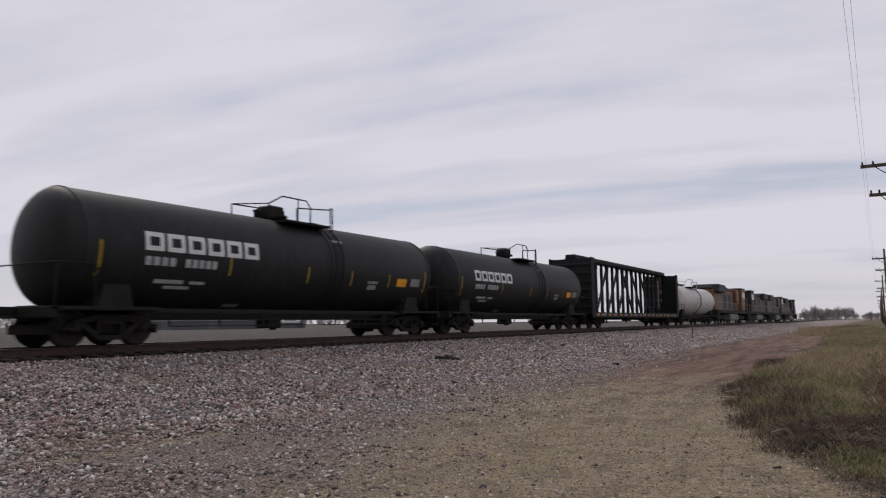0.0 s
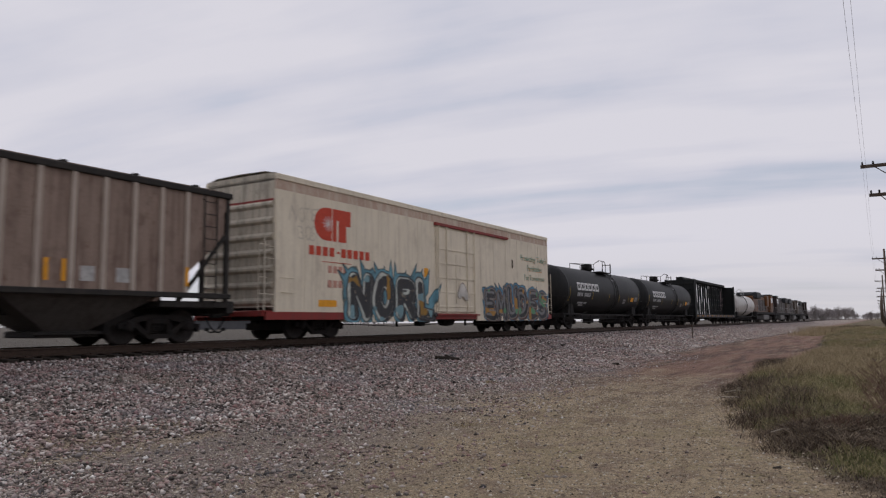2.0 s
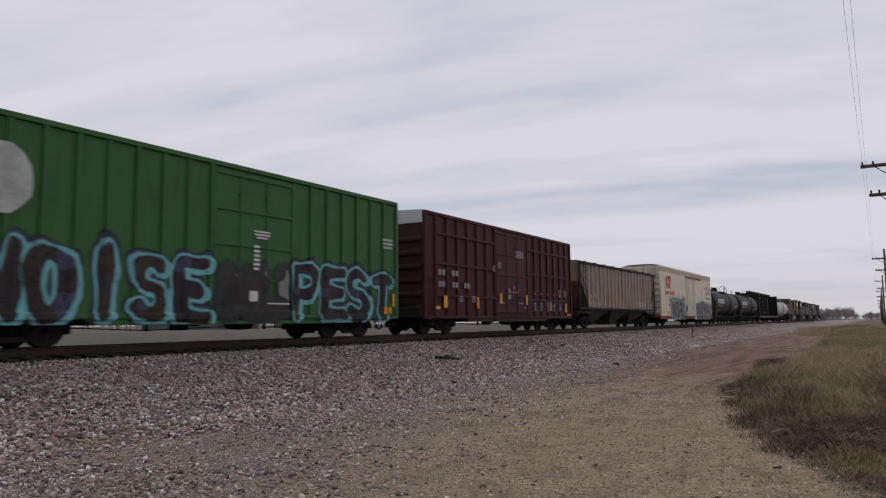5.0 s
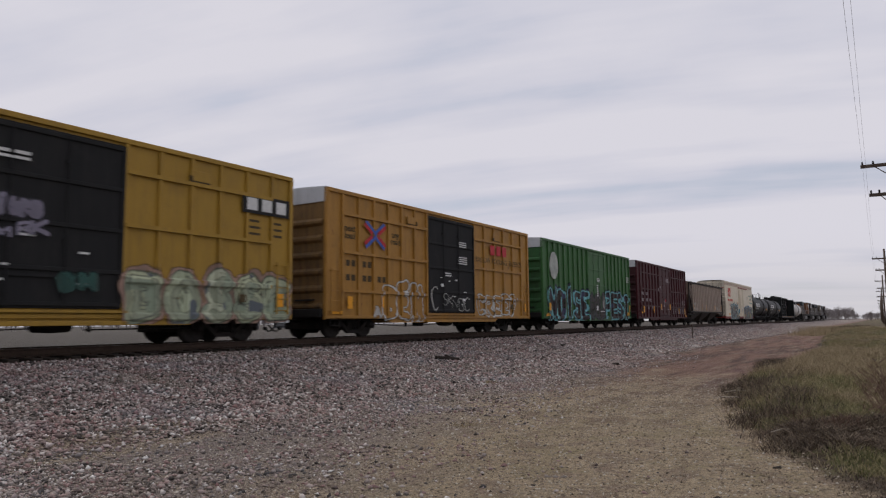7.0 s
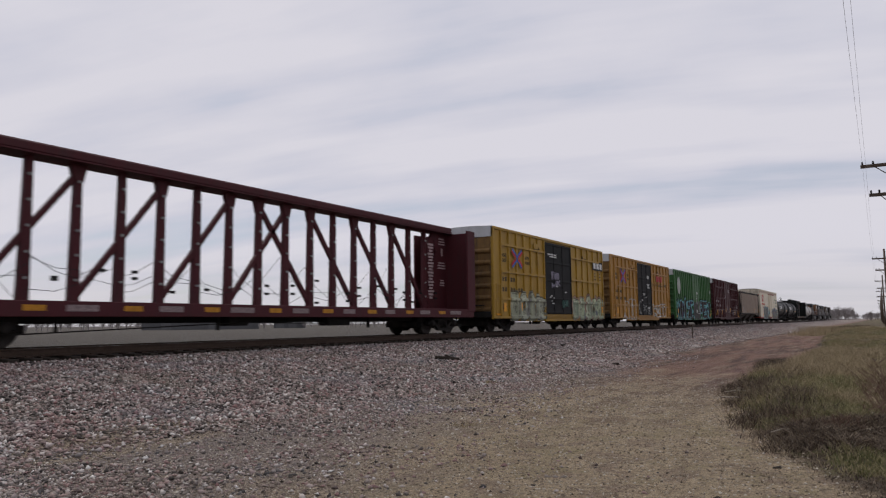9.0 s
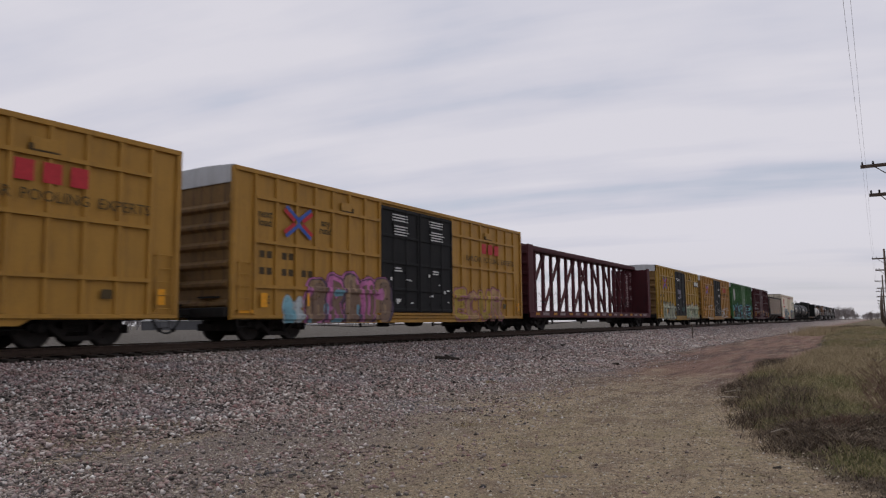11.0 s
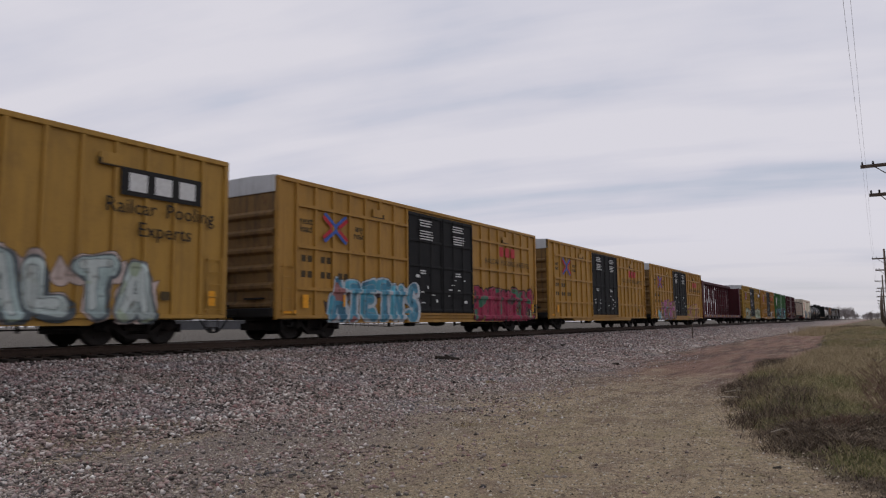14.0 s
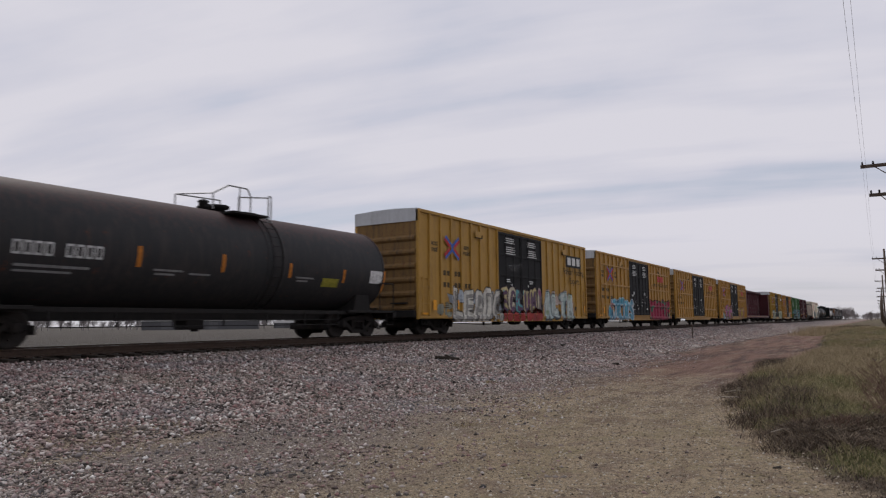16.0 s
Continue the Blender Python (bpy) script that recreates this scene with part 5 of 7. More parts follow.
def build_tanks():
    black = paint("black_tank_paint", (0.013, 0.0135, 0.014), (0.03, 0.029, 0.027), 0.5, 0.55)
    dusty = paint("dusty_tank_paint", (0.022, 0.0235, 0.025), (0.05, 0.040, 0.038), 0.65, 0.6, 0.1, (3.1, (0.060, 0.026, 0.024)))
    chalk = paint("white_tank_paint", (0.58, 0.56, 0.53), (0.22, 0.19, 0.16), 0.55, 0.5)
    for u0, u1, seed in ((8.85, 24.7, 1), (25.85, 41.9, 2)):
        car, flank, h = tank_car("black tank car with a white block company name", u0, u1, black, M_WHITE, dome=(0.1, 1.1))
        x, it = -h + 2.85, []
        x -= 0.45
        for k in range(6):      # company name as six open blocks
            it += [(x - 0.20, 2.62, 0.13, 0.46), (x + 0.22, 2.62, 0.13, 0.46), (x + 0.01, 2.80, 0.55, 0.12), (x + 0.01, 2.44, 0.55, 0.12)]
            x += 0.65
        flank(it, M_WHITE, "company_name", "white block lettering")
        flank([(-h + 2.25 + 0.24 * k, 2.12, 0.17, 0.22) for k in range(4)] + [(-h + 3.45 + 0.22 * k, 2.12, 0.16, 0.22) for k in range(5)] + [(-h + 3.0, 1.62, 0.9, 0.10), (-h + 3.9, 1.62, 0.5, 0.08), (-h + 3.3, 1.48, 0.8, 0.08)], plain("grey_lettering", (0.38, 0.38, 0.38), 0.6), "lettering")
        flank([(1.8, 3.3, 0.6, 0.08), (h - 4.3, 1.95, 0.6, 0.10), (h - 4.3, 1.78, 0.5, 0.16), (h - 1.6, 2.05, 0.6, 0.3), (h - 1.8, 1.35, 0.4, 0.14), (-2.3, 1.05, 0.6, 0.10)], plain("dull_lettering", (0.24, 0.24, 0.24), 0.6), "small_print")
        flank([(h - 2.5, 2.02, 0.62, 0.30)], M_ORANGE, "placard", "yellow placard")
        flank([(-h + 0.95, 2.1, 0.07, 0.85), (-h + 4.9, 2.12, 0.06, 0.5), (0.2, 2.05, 0.06, 0.5), (2.4, 2.05, 0.06, 0.5), (4.6, 2.05, 0.06, 0.45), (h - 0.9, 2.1, 0.07, 0.8)], plain("dull_reflector", (0.33, 0.22, 0.02), 0.6), "reflector", "dull yellow reflective strip")
    car, flank, h = tank_car("dusty black tank car with rust-tinged crown and orange strips", -227.6, -211.75, dusty, M_WHITE, dome=(0.75, 0.8), pale=True)
    name = []
    for k in range(9):
        if k != 4:
            cx = -5.75 + 0.235 * k
            name += [(cx - 0.07, 2.2, 0.045, 0.30), (cx + 0.07, 2.2, 0.045, 0.30), (cx, 2.33, 0.17, 0.05), (cx, 2.07, 0.17, 0.05)]
    flank(name, plain("chalky_lettering", (0.46, 0.46, 0.45), 0.6), "company_name", "white block lettering")
    flank([(-4.9, 1.82, 1.7, 0.06), (-5.1, 1.70, 1.3, 0.05), (-1.9, 1.9, 0.9, 0.05), (-2.0, 1.8, 0.6, 0.05), (-0.9, 1.85, 0.7, 0.05), (3.2, 1.95, 0.8, 0.05), (3.1, 1.85, 0.5, 0.05)], plain("dim_lettering", (0.20, 0.20, 0.20), 0.6), "small_print")
    flank([(6.95, 2.15, 0.8, 0.45)], plain("white_placard", (0.55, 0.55, 0.54), 0.5), "placard", "white placard")
    flank([(4.45, 1.85, 0.8, 0.28)], plain("olive_placard", (0.24, 0.22, 0.03), 0.6), "placard", "olive-yellow placard")
    flank([(-2.8, 2.2, 0.13, 0.52), (-0.15, 2.2, 0.12, 0.5), (2.5, 2.15, 0.11, 0.45), (5.1, 2.1, 0.11, 0.45), (7.4, 2.0, 0.13, 0.8)], plain("orange_strip", (0.42, 0.15, 0.02), 0.6), "reflector", "orange reflective strip")
    car, flank, h = tank_car("dirty white tank car with a crown platform", 67.5, 83.6, chalk, M_WHITE, (1.45, 2.45), dome=(-2.0, 1.6), pale=True)
    flank([(-1.0, 2.6, 0.8, 0.18), (3.5, 2.2, 0.5, 0.2)], plain("faint_lettering", (0.28, 0.27, 0.26), 0.6), "lettering")


def centerbeam(label, u0, u1, mat, marks):
    """A centre-beam flat car: bulkheads at both ends, a beam on posts with diagonals."""
    L = u1 - u0
    h = L / 2
    car = thing("centerbeam_flatcar", label, "flat car", "centre-beam cars in the train", ((u0 + u1) / 2, TRACK_Y, 0))
    part("deck", Shape().box(-h, h, -1.4, 1.4, 0.92, 1.02), mat, car)
    for g in (-1, 1):
        a, b = sorted((g * 1.45, g * 1.36))
        part("side_sill", Shape().box(-h, h, a, b, 0.70, 1.06, 0.015), mat, car)
        x = g * h
        bk = part("bulkhead", Shape().box(min(x, x - g * 0.10), max(x, x - g * 0.10), -1.42, 1.42, 1.0, 4.55, 0.01), mat, car)
        for k in range(6):
            z = 1.4 + 0.55 * k
            part("bulkhead_rib", Shape().box(min(x, x + g * 0.10), max(x, x + g * 0.10), -1.4, 1.4, z - 0.08, z + 0.08, 0.02), mat, bk)
        for y in (-1.42, 1.42):
            part("bulkhead_post", Shape().box(min(x + g * 0.12, x - g * 0.55), max(x + g * 0.12, x - g * 0.55), y - 0.05, y + 0.05, 0.95, 4.6, 0.02), mat, bk)
        if g > 0:
            part("gusset", Shape().prism([(x - g * 0.1, 1.02), (x - g * 1.7, 1.02), (x - g * 1.7, 4.0), (x - g * 1.3, 4.55), (x - g * 0.1, 4.55)], -0.06, 0.06), mat, car)
    part("top_beam", Shape().box(-h, h, -0.34, 0.34, 4.58, 4.85, 0.05).box(-h, h, -0.40, 0.40, 4.55, 4.59), mat, car)
    n = 16
    xs = [h - 1.93 - 1.225 * k for k in range(n)]
    for x in xs:
        part("post", Shape().prism([(x - 0.14, 1.02), (x + 0.14, 1.02), (x + 0.085, 4.55), (x - 0.085, 4.55)], -0.08, 0.08), mat, car)
    w = 0.075
    s_list = [((xs[k - 2], 1.15), (xs[k], 4.35)) for k in (2, 4, 6, 8)] + [((xs[k + 2], 1.15), (xs[k], 4.35)) for k in (7, 9, 11, 13)]
    s_list += [((xs[0], 1.15), (h - 1.0, 4.0)), ((xs[15], 1.15), (-h + 0.7, 4.1))]
    for (xa, za), (xb, zb) in s_list:
        d = Vector((xb - xa, 0, zb - za)).normalized()
        nx, nz = -d.z * w, d.x * w
        part("diagonal", Shape().prism([(xa + nx, za + nz), (xa - nx, za - nz), (xb - nx, zb - nz), (xb + nx, zb + nz)], -0.06, 0.06), mat, car)
        part("gusset_plate", Shape().prism([(xb - 0.22, zb + 0.2), (xb + 0.22, zb + 0.2), (xb + 0.11, zb - 0.25), (xb - 0.11, zb - 0.25)], -0.09, 0.09), mat, car)
    # winch cables hanging slack beside the beam
    r = random.Random(5)
    cable = Shape()
    for i in range(n - 1):
        for k in range(3):
            z0, z1 = r.uniform(1.3, 2.8), r.uniform(1.1, 2.0)
            if r.random() < 0.5:
                z0, z1 = z1, z0
            y = r.choice((-0.22, 0.22))
            cable.path([(xs[i], y, z0), ((xs[i] + xs[i + 1]) / 2, y * 1.3, (z0 + z1) / 2 - 0.12), (xs[i + 1], y, z1)], 0.008, 4)
            if r.random() < 0.6:
                cable.box(xs[i] + 0.55, xs[i] + 0.70, y - 0.04, y + 0.04, (z0 + z1) / 2 - 0.14, (z0 + z1) / 2 - 0.06)
    tagged(part("tie_down_cable", cable, M_HOSE, car, "slack dark steel tie-down cables"), kind="stuff")
    studs = Shape()
    for x in xs:
        for k in range(5):
            studs.box(x - 0.03, x + 0.03, -0.12, -0.08, 1.6 + 0.62 * k, 1.66 + 0.62 * k)
    tagged(part("post_stud", studs, M_GALV, car), kind="stuff")
    bars(car, [(-h + 1.0 + 2.4 * k, 0.90, 0.5, 0.13) for k in range(9)], plain("dirty_reflector", (0.42, 0.19, 0.02), 0.6), -1.457, "reflector", "yellow reflective strip")
    bars(car, [(-h + 2.1 + 2.4 * k, 0.90, r.uniform(0.5, 0.9), 0.15) for k in range(9)], plain("sill_lettering", (0.22, 0.17, 0.17), 0.6, 0, 0.5, 20), -1.457, "sill_marking")
    if marks:
        bars(car, [(h - 1.45, 1.6 + 0.14 * k, 0.28 + 0.10 * (k % 3), 0.09) for k in range(18)] + stack(h - 0.55, 4.3, 0.6, 3, 0.06, 0.06) + stack(h - 0.55, 3.2, 0.7, 3, 0.06, 0.06) + [(h - 0.5, 3.7, 0.12, 0.35)] + stack(h - 0.5, 2.4, 0.4, 3, 0.06, 0.05), plain("pink_lettering", (0.40, 0.30, 0.30), 0.6), -0.067, "lettering")
    part("center_sill", Shape().box(-h, h, -0.35, 0.35, 0.55, 0.95, 0.02), M_UNDER, car)
    s = Shape().path([(-h + 3, -0.9, 0.30), (-1.5, -0.9, 0.55), (2.0, -0.9, 0.5)], 0.018)
    part("air_reservoir", Shape().box(2.2, 3.4, -0.9, -0.4, 0.42, 0.9, 0.05), M_UNDER, car)
    part("brake_valve", Shape().box(-2.2, -1.4, -0.9, -0.4, 0.45, 0.9, 0.05), M_UNDER, car)
    part("brake_rod", s, M_UNDER, car)
    for x in (-h + 4.2, -2.6, 4.4):
        part("rod_hanger", Shape().box(x - 0.03, x + 0.03, -0.95, -0.85, 0.33, 0.75), M_UNDER, car)
    ends(car, h + 0.15)
    truck(car, -h + 2.1)
    truck(car, h - 2.1)


def locomotive(label, u0, u1, body, roof, lower, flip):
    """A six-axle diesel locomotive: long hood, cab, walkways, fuel tank."""
    h = (u1 - u0) / 2
    car = thing("diesel_locomotive", label, "locomotive", "locomotives of the train", ((u0 + u1) / 2, TRACK_Y, 0))
    f = -1 if flip else 1
    X = lambda a, b: (min(f * a, f * b), max(f * a, f * b))
    part("underframe", Shape().box(-h, h, -1.5, 1.5, 1.25, 1.62, 0.03), lower, car)
    part("engine_hood", Shape().box(*X(-h + 1.0, h - 5.2), -0.95, 0.95, 1.6, 4.05, 0.08), body, car)
    part("radiator_cowl", Shape().box(*X(-h + 1.3, -h + 5.6), -1.5, 1.5, 3.65, 4.62, 0.12), roof, car)
    part("roof_hood", Shape().box(*X(-h + 1.0, h - 5.2), -0.90, 0.90, 4.05, 4.40, 0.10), roof, car)
    s = Shape()
    for k in range(3):
        s.turned([(0.45, 0), (0.48, 0.14), (0.40, 0.18)], 16, "Z", at=(f * (-h + 6.6 + 1.2 * k), 0, 4.40))
    s.box(*X(1.2, 2.4), -0.4, 0.4, 4.38, 4.62, 0.05)
    part("exhaust_stack", s, roof, car)
    part("blower_housing", Shape().box(*X(2.6, 4.6), -1.35, 1.35, 2.6, 4.35, 0.10), body, car)
    cab = part("cab", Shape().box(*X(h - 5.2, h - 2.5), -1.5, 1.5, 1.6, 4.55, 0.12), body, car)
    part("cab_roof", Shape().box(*X(h - 5.3, h - 2.3), -1.52, 1.52, 4.50, 4.66, 0.05), roof, cab)
    glass = plain("cab_glass", (0.02, 0.025, 0.03), 0.1)
    for k in range(2):
        for y in (-1.51, 1.505):
            part("cab_window", Shape().box(*X(h - 4.9 + 1.15 * k, h - 3.95 + 1.15 * k), y, y + 0.006, 3.3, 4.1), glass, cab)
    part("nose", Shape().box(*X(h - 2.5, h - 0.9), -1.05, 1.05, 1.6, 3.45, 0.15), body, car)
    part("fuel_tank", Shape().box(-2.9, 2.9, -1.45, 1.45, 0.35, 1.22, 0.15), bpy.data.materials["loco_grey"], car)
    for k in range(12):
        x = f * (-h + 6.0 + 0.8 * k)
        part("hood_door", Shape().box(x - 0.34, x + 0.34, -0.975, -0.95, 1.8, 3.6, 0.01), bpy.data.materials["dark_brown_paint"] if k % 4 else bpy.data.materials["loco_grey"], car)
    s = Shape()
    for y in (-1.45, 1.45):
        s.path([(-h + 0.5, y, 2.55), (h - 1.0, y, 2.55)], 0.02)
        for k in range(13):
            x = -h + 0.5 + (2 * h - 1.5) * k / 12
            s.rod((x, y, 1.6), (x, y, 2.55), 0.018, 5)
    part("handrail", s, M_GALV, car)
    for g in (-1, 1):
        part("plow_step", Shape().box(min(g * h, g * (h - 0.7)), max(g * h, g * (h - 0.7)), -1.5, 1.5, 0.45, 1.3, 0.05), lower, car)
        t = part("truck", Shape().box(g * (h - 4.0) - 2.4, g * (h - 4.0) + 2.4, -1.15, -0.95, 0.5, 0.95, 0.05).box(g * (h - 4.0) - 2.4, g * (h - 4.0) + 2.4, 0.95, 1.15, 0.5, 0.95, 0.05).box(g * (h - 4.0) - 0.5, g * (h - 4.0) + 0.5, -1, 1, 0.6, 1.2), M_TRUCK, car)
        for a in (-1.85, 0, 1.85):
            w = part("wheelset", WHEEL_ME, None, t, at=(g * (h - 4.0) + a, 0, 0.457))
            WHEELSETS.append((w, (g * (h - 4.0) + a, 0, 0.457)))
    ends(car, h + 0.1)


def build_train_rest():
    maroon = paint("maroon_steel", (0.070, 0.0135, 0.018), (0.038, 0.019, 0.020), 0.5, 0.65)
    darkgr = paint("dark_green_steel", (0.011, 0.0125, 0.0120), (0.02, 0.02, 0.019), 0.4, 0.7)
    centerbeam("maroon centre-beam flat car, empty, with slack cables", -127.75, -104.8, maroon, True)
    centerbeam("very dark green centre-beam flat car, empty", 43.5, 66.2, darkgr, True)
    orange = paint("orange_loco_paint", (0.17, 0.07, 0.024), (0.07, 0.05, 0.04), 0.7, 0.5)
    buff = paint("weathered_buff_paint", (0.11, 0.09, 0.072), (0.08, 0.055, 0.05), 0.6, 0.55)
    brown = paint("dark_brown_paint", (0.036, 0.022, 0.02), (0.04, 0.035, 0.03), 0.5, 0.55)
    roofm = paint("sooty_roof", (0.04, 0.042, 0.045), (0.02, 0.02, 0.02), 0.5, 0.6)
    greym = paint("loco_grey", (0.17, 0.165, 0.16), (0.06, 0.05, 0.045), 0.5, 0.6)
    x = 84.6
    for k, (b, low, flip) in enumerate(((orange, M_UNDER, False), (brown, M_UNDER, True), (buff, M_UNDER, False), (brown, M_UNDER, False))):
        locomotive(("sooty orange", "dark brown", "weathered buff", "dark brown")[k] + " six-axle diesel locomotive pulling the train", x, x + 22.1, b, roofm, low, flip)
        x += 22.8


def build_train():
    build_train_rest()
    build_tanks()
    build_reefer()
    build_hopper()
    build_boxcars()


# ---------- ground ----------
def profile(y):
    """Height of the ground across the line: verge, lane, ballast bank, track, field."""
    ys = (-60, -4, 0.5, 3.5, 7.4, 9.2, 12.6, 14.7, 15.6, 18.5, 19.6, 22.5, 26, 60)
    zs = (-1.35, -1.12, -1.06, -1.10, -1.08, -0.98, -0.58, -0.355, -0.29, -0.33, -0.42, -0.95, -1.05, -1.1)
    return np.interp(y, ys, zs)


VERGE_X = (-40, 0, 5, 7.5, 8.9, 10.5, 12.9, 16.8, 20, 26, 29, 46, 86, 140)


def verge_edge(x):
    """Where the lane gives way to the grass, along the line."""
    return np.interp(x, VERGE_X, (-4.0, -1.6, -0.35, 0.42, 0.98, 1.55, 2.1, 2.95, 3.05, 2.9, 2.7, 3.2, 4.9, 7.5))


def rough(x, y, s, amp):
    return amp * (np.sin(x * 1.7 * s + 1.3 * np.sin(y * 1.1 * s)) * np.cos(y * 2.3 * s + 0.7 * np.sin(x * 0.9 * s)) + 0.5 * np.sin(x * 4.1 * s + y * 3.3 * s + 2 * np.sin(x * s)))


def height(x, y):
    z = profile(y)
    lane = (y > -8) & (y < 9.5)
    z = z + np.where(lane, rough(x, y, 0.45, 0.012) + rough(x + 7, y, 1.6, 0.003), 0.0)
    grass = np.clip((verge_edge(x) + 0.25 * np.sin(x * 2.1) - y) / 0.7, 0, 1)
    near = np.clip((40 - x) / 15, 0, 1)
    z = z + grass * (0.07 + 0.07 * near * np.clip((x - 8.2) / 1.5, 0, 1) + rough(x, y, 0.7, 0.05) + near * rough(x + 3, y + 5, 1.9, 0.025))
    mound = np.exp(-((x - 75) / 30) ** 2 - ((y - 1.5) / 4.5) ** 2) * 0.55
    z = z + mound * np.clip((verge_edge(x) + 0.5 - y) / 3, 0, 1)
    return z


def make_ground_material():
    m, nt, b, obj = start("ground_mix", 0.9)
    sep = nt.nodes.new("ShaderNodeSeparateXYZ")
    nt.links.new(obj, sep.inputs[0])
    x, y, z = sep.outputs
    n_big = grain(nt, obj, 0.35, 5, 0.6)
    n_mid = grain(nt, obj, 1.6, 5, 0.6, shift=3)
    n_fine = step(nt, grain(nt, obj, 14, 6, 0.7, shift=7), 0.34, 0.66)
    n_grit = step(nt, grain(nt, obj, 60, 3, 0.7, shift=1), 0.34, 0.66)
    both = calc(nt, "ADD", calc(nt, "MULTIPLY", n_fine, 0.45), calc(nt, "MULTIPLY", n_grit, 0.55))
    wob = calc(nt, "ADD", calc(nt, "MULTIPLY", calc(nt, "SUBTRACT", n_mid, 0.5), 2.2), calc(nt, "MULTIPLY", calc(nt, "SUBTRACT", n_big, 0.5), 2.0))
    # lane: tan grit with olive, brown and pinkish patches and faint wheel ruts along it
    tan = mixed(nt, both, (0.14, 0.102, 0.064), (0.64, 0.505, 0.335))
    tan = mixed(nt, calc(nt, "MULTIPLY", step(nt, n_mid, 0.47, 0.62), 0.5), tan, (0.30, 0.25, 0.135))
    tan = mixed(nt, calc(nt, "MULTIPLY", step(nt, grain(nt, obj, 2.4, 4, 0.65, shift=12), 0.50, 0.62), 0.5), tan, (0.21, 0.145, 0.115))
    tan = mixed(nt, calc(nt, "MULTIPLY", step(nt, grain(nt, obj, 5.5, 5, 0.7, shift=21), 0.55, 0.66), 0.5), tan, (0.14, 0.112, 0.078))
    # red dirt track further along, rutted lengthwise
    rut = grain(nt, obj, 1.2, 4, 0.6, (0.22, 1.6, 1), 5)
    red = mixed(nt, both, (0.10, 0.056, 0.042), (0.34, 0.205, 0.155))
    red = mixed(nt, calc(nt, "MULTIPLY", step(nt, rut, 0.44, 0.60), 0.7), red, (0.085, 0.058, 0.046))
    red = mixed(nt, calc(nt, "MULTIPLY", step(nt, grain(nt, obj, 1.7, 5, 0.65, (0.16, 1.3, 1), 27), 0.52, 0.66), 0.65), red, (0.30, 0.235, 0.17))
    red = mixed(nt, calc(nt, "MULTIPLY", step(nt, grain(nt, obj, 0.7, 4, 0.6, (0.3, 1.0, 1), 61), 0.5, 0.68), 0.5), red, (0.20, 0.115, 0.105))
    far = step(nt, calc(nt, "ADD", x, calc(nt, "ADD", calc(nt, "MULTIPLY", wob, 7.0), calc(nt, "MULTIPLY", calc(nt, "SUBTRACT", rut, 0.5), 20.0))), 11.5, 24.0)
    col = mixed(nt, far, tan, red)
    # crushed stone of the bank and its spill onto the lane
    stone = mixed(nt, both, (0.05, 0.040, 0.035), (0.45, 0.38, 0.34))
    stone = mixed(nt, calc(nt, "MULTIPLY", step(nt, n_mid, 0.52, 0.66), 0.45), stone, (0.25, 0.18, 0.165))
    shift_ = calc(nt, "ADD", calc(nt, "MULTIPLY", step(nt, x, 4.0, 14.0), 2.6), calc(nt, "MULTIPLY", step(nt, x, 16.0, 40.0), 1.6))
    spill = step(nt, calc(nt, "ADD", calc(nt, "SUBTRACT", y, shift_), calc(nt, "MULTIPLY", wob, 1.3)), 3.0, 6.4)
    px = calc(nt, "DIVIDE", calc(nt, "SUBTRACT", x, 5.6), 2.2)
    py = calc(nt, "DIVIDE", calc(nt, "SUBTRACT", y, 8.65), 0.9)
    patch = step(nt, calc(nt, "ADD", calc(nt, "ADD", calc(nt, "MULTIPLY", px, px), calc(nt, "MULTIPLY", py, py)), calc(nt, "MULTIPLY", wob, 0.8)), 1.1, 0.5)
    spill = calc(nt, "MULTIPLY", spill, calc(nt, "SUBTRACT", 0.95, calc(nt, "MULTIPLY", patch, 0.5)))
    col = mixed(nt, spill, col, stone)
    # verge
    edge = calc(nt, "MULTIPLY", ramp(nt, calc(nt, "DIVIDE", calc(nt, "ADD", x, 40.0), 180.0), [((q + 40) / 180, ((float(verge_edge(q)) + 5) / 15,) * 3) for q in VERGE_X]), 15.0)
    edge = calc(nt, "SUBTRACT", edge, 5.0)
    into = calc(nt, "SUBTRACT", calc(nt, "ADD", edge, calc(nt, "MULTIPLY", wob, 0.35)), y)
    soil = mixed(nt, both, (0.036, 0.028, 0.020), (0.165, 0.122, 0.080))
    soil = mixed(nt, calc(nt, "MULTIPLY", step(nt, n_mid, 0.48, 0.58), 0.6), soil, (0.17, 0.155, 0.065))
    soil = mixed(nt, calc(nt, "MULTIPLY", step(nt, grain(nt, obj, 0.9, 5, 0.65, shift=33), 0.5, 0.62), 0.75), soil, (0.062, 0.044, 0.032))
    soil = mixed(nt, calc(nt, "MULTIPLY", step(nt, grain(nt, obj, 1.1, 5, 0.65, shift=55), 0.54, 0.66), 0.6), soil, (0.24, 0.19, 0.115))
    col = mixed(nt, step(nt, into, -0.1, 0.25), col, soil)
    # field across the line, and farmland far off
    field = mixed(nt, n_big, (0.060, 0.051, 0.043), (0.092, 0.078, 0.065))
    field = mixed(nt, calc(nt, "MULTIPLY", n_fine, 0.4), field, (0.07, 0.06, 0.05))
    col = mixed(nt, step(nt, calc(nt, "ADD", y, wob), 20.5, 22.5), col, field)
    put(nt, col, b.inputs["Base Color"])
    bump(nt, b, both, 1.0, 0.03)
    return m


M_GROUND = make_ground_material()


def axis(bands):
    out = []
    for a, b, st in bands:
        out += list(np.arange(a, b, st))
    return np.array(out + [bands[-1][1]])


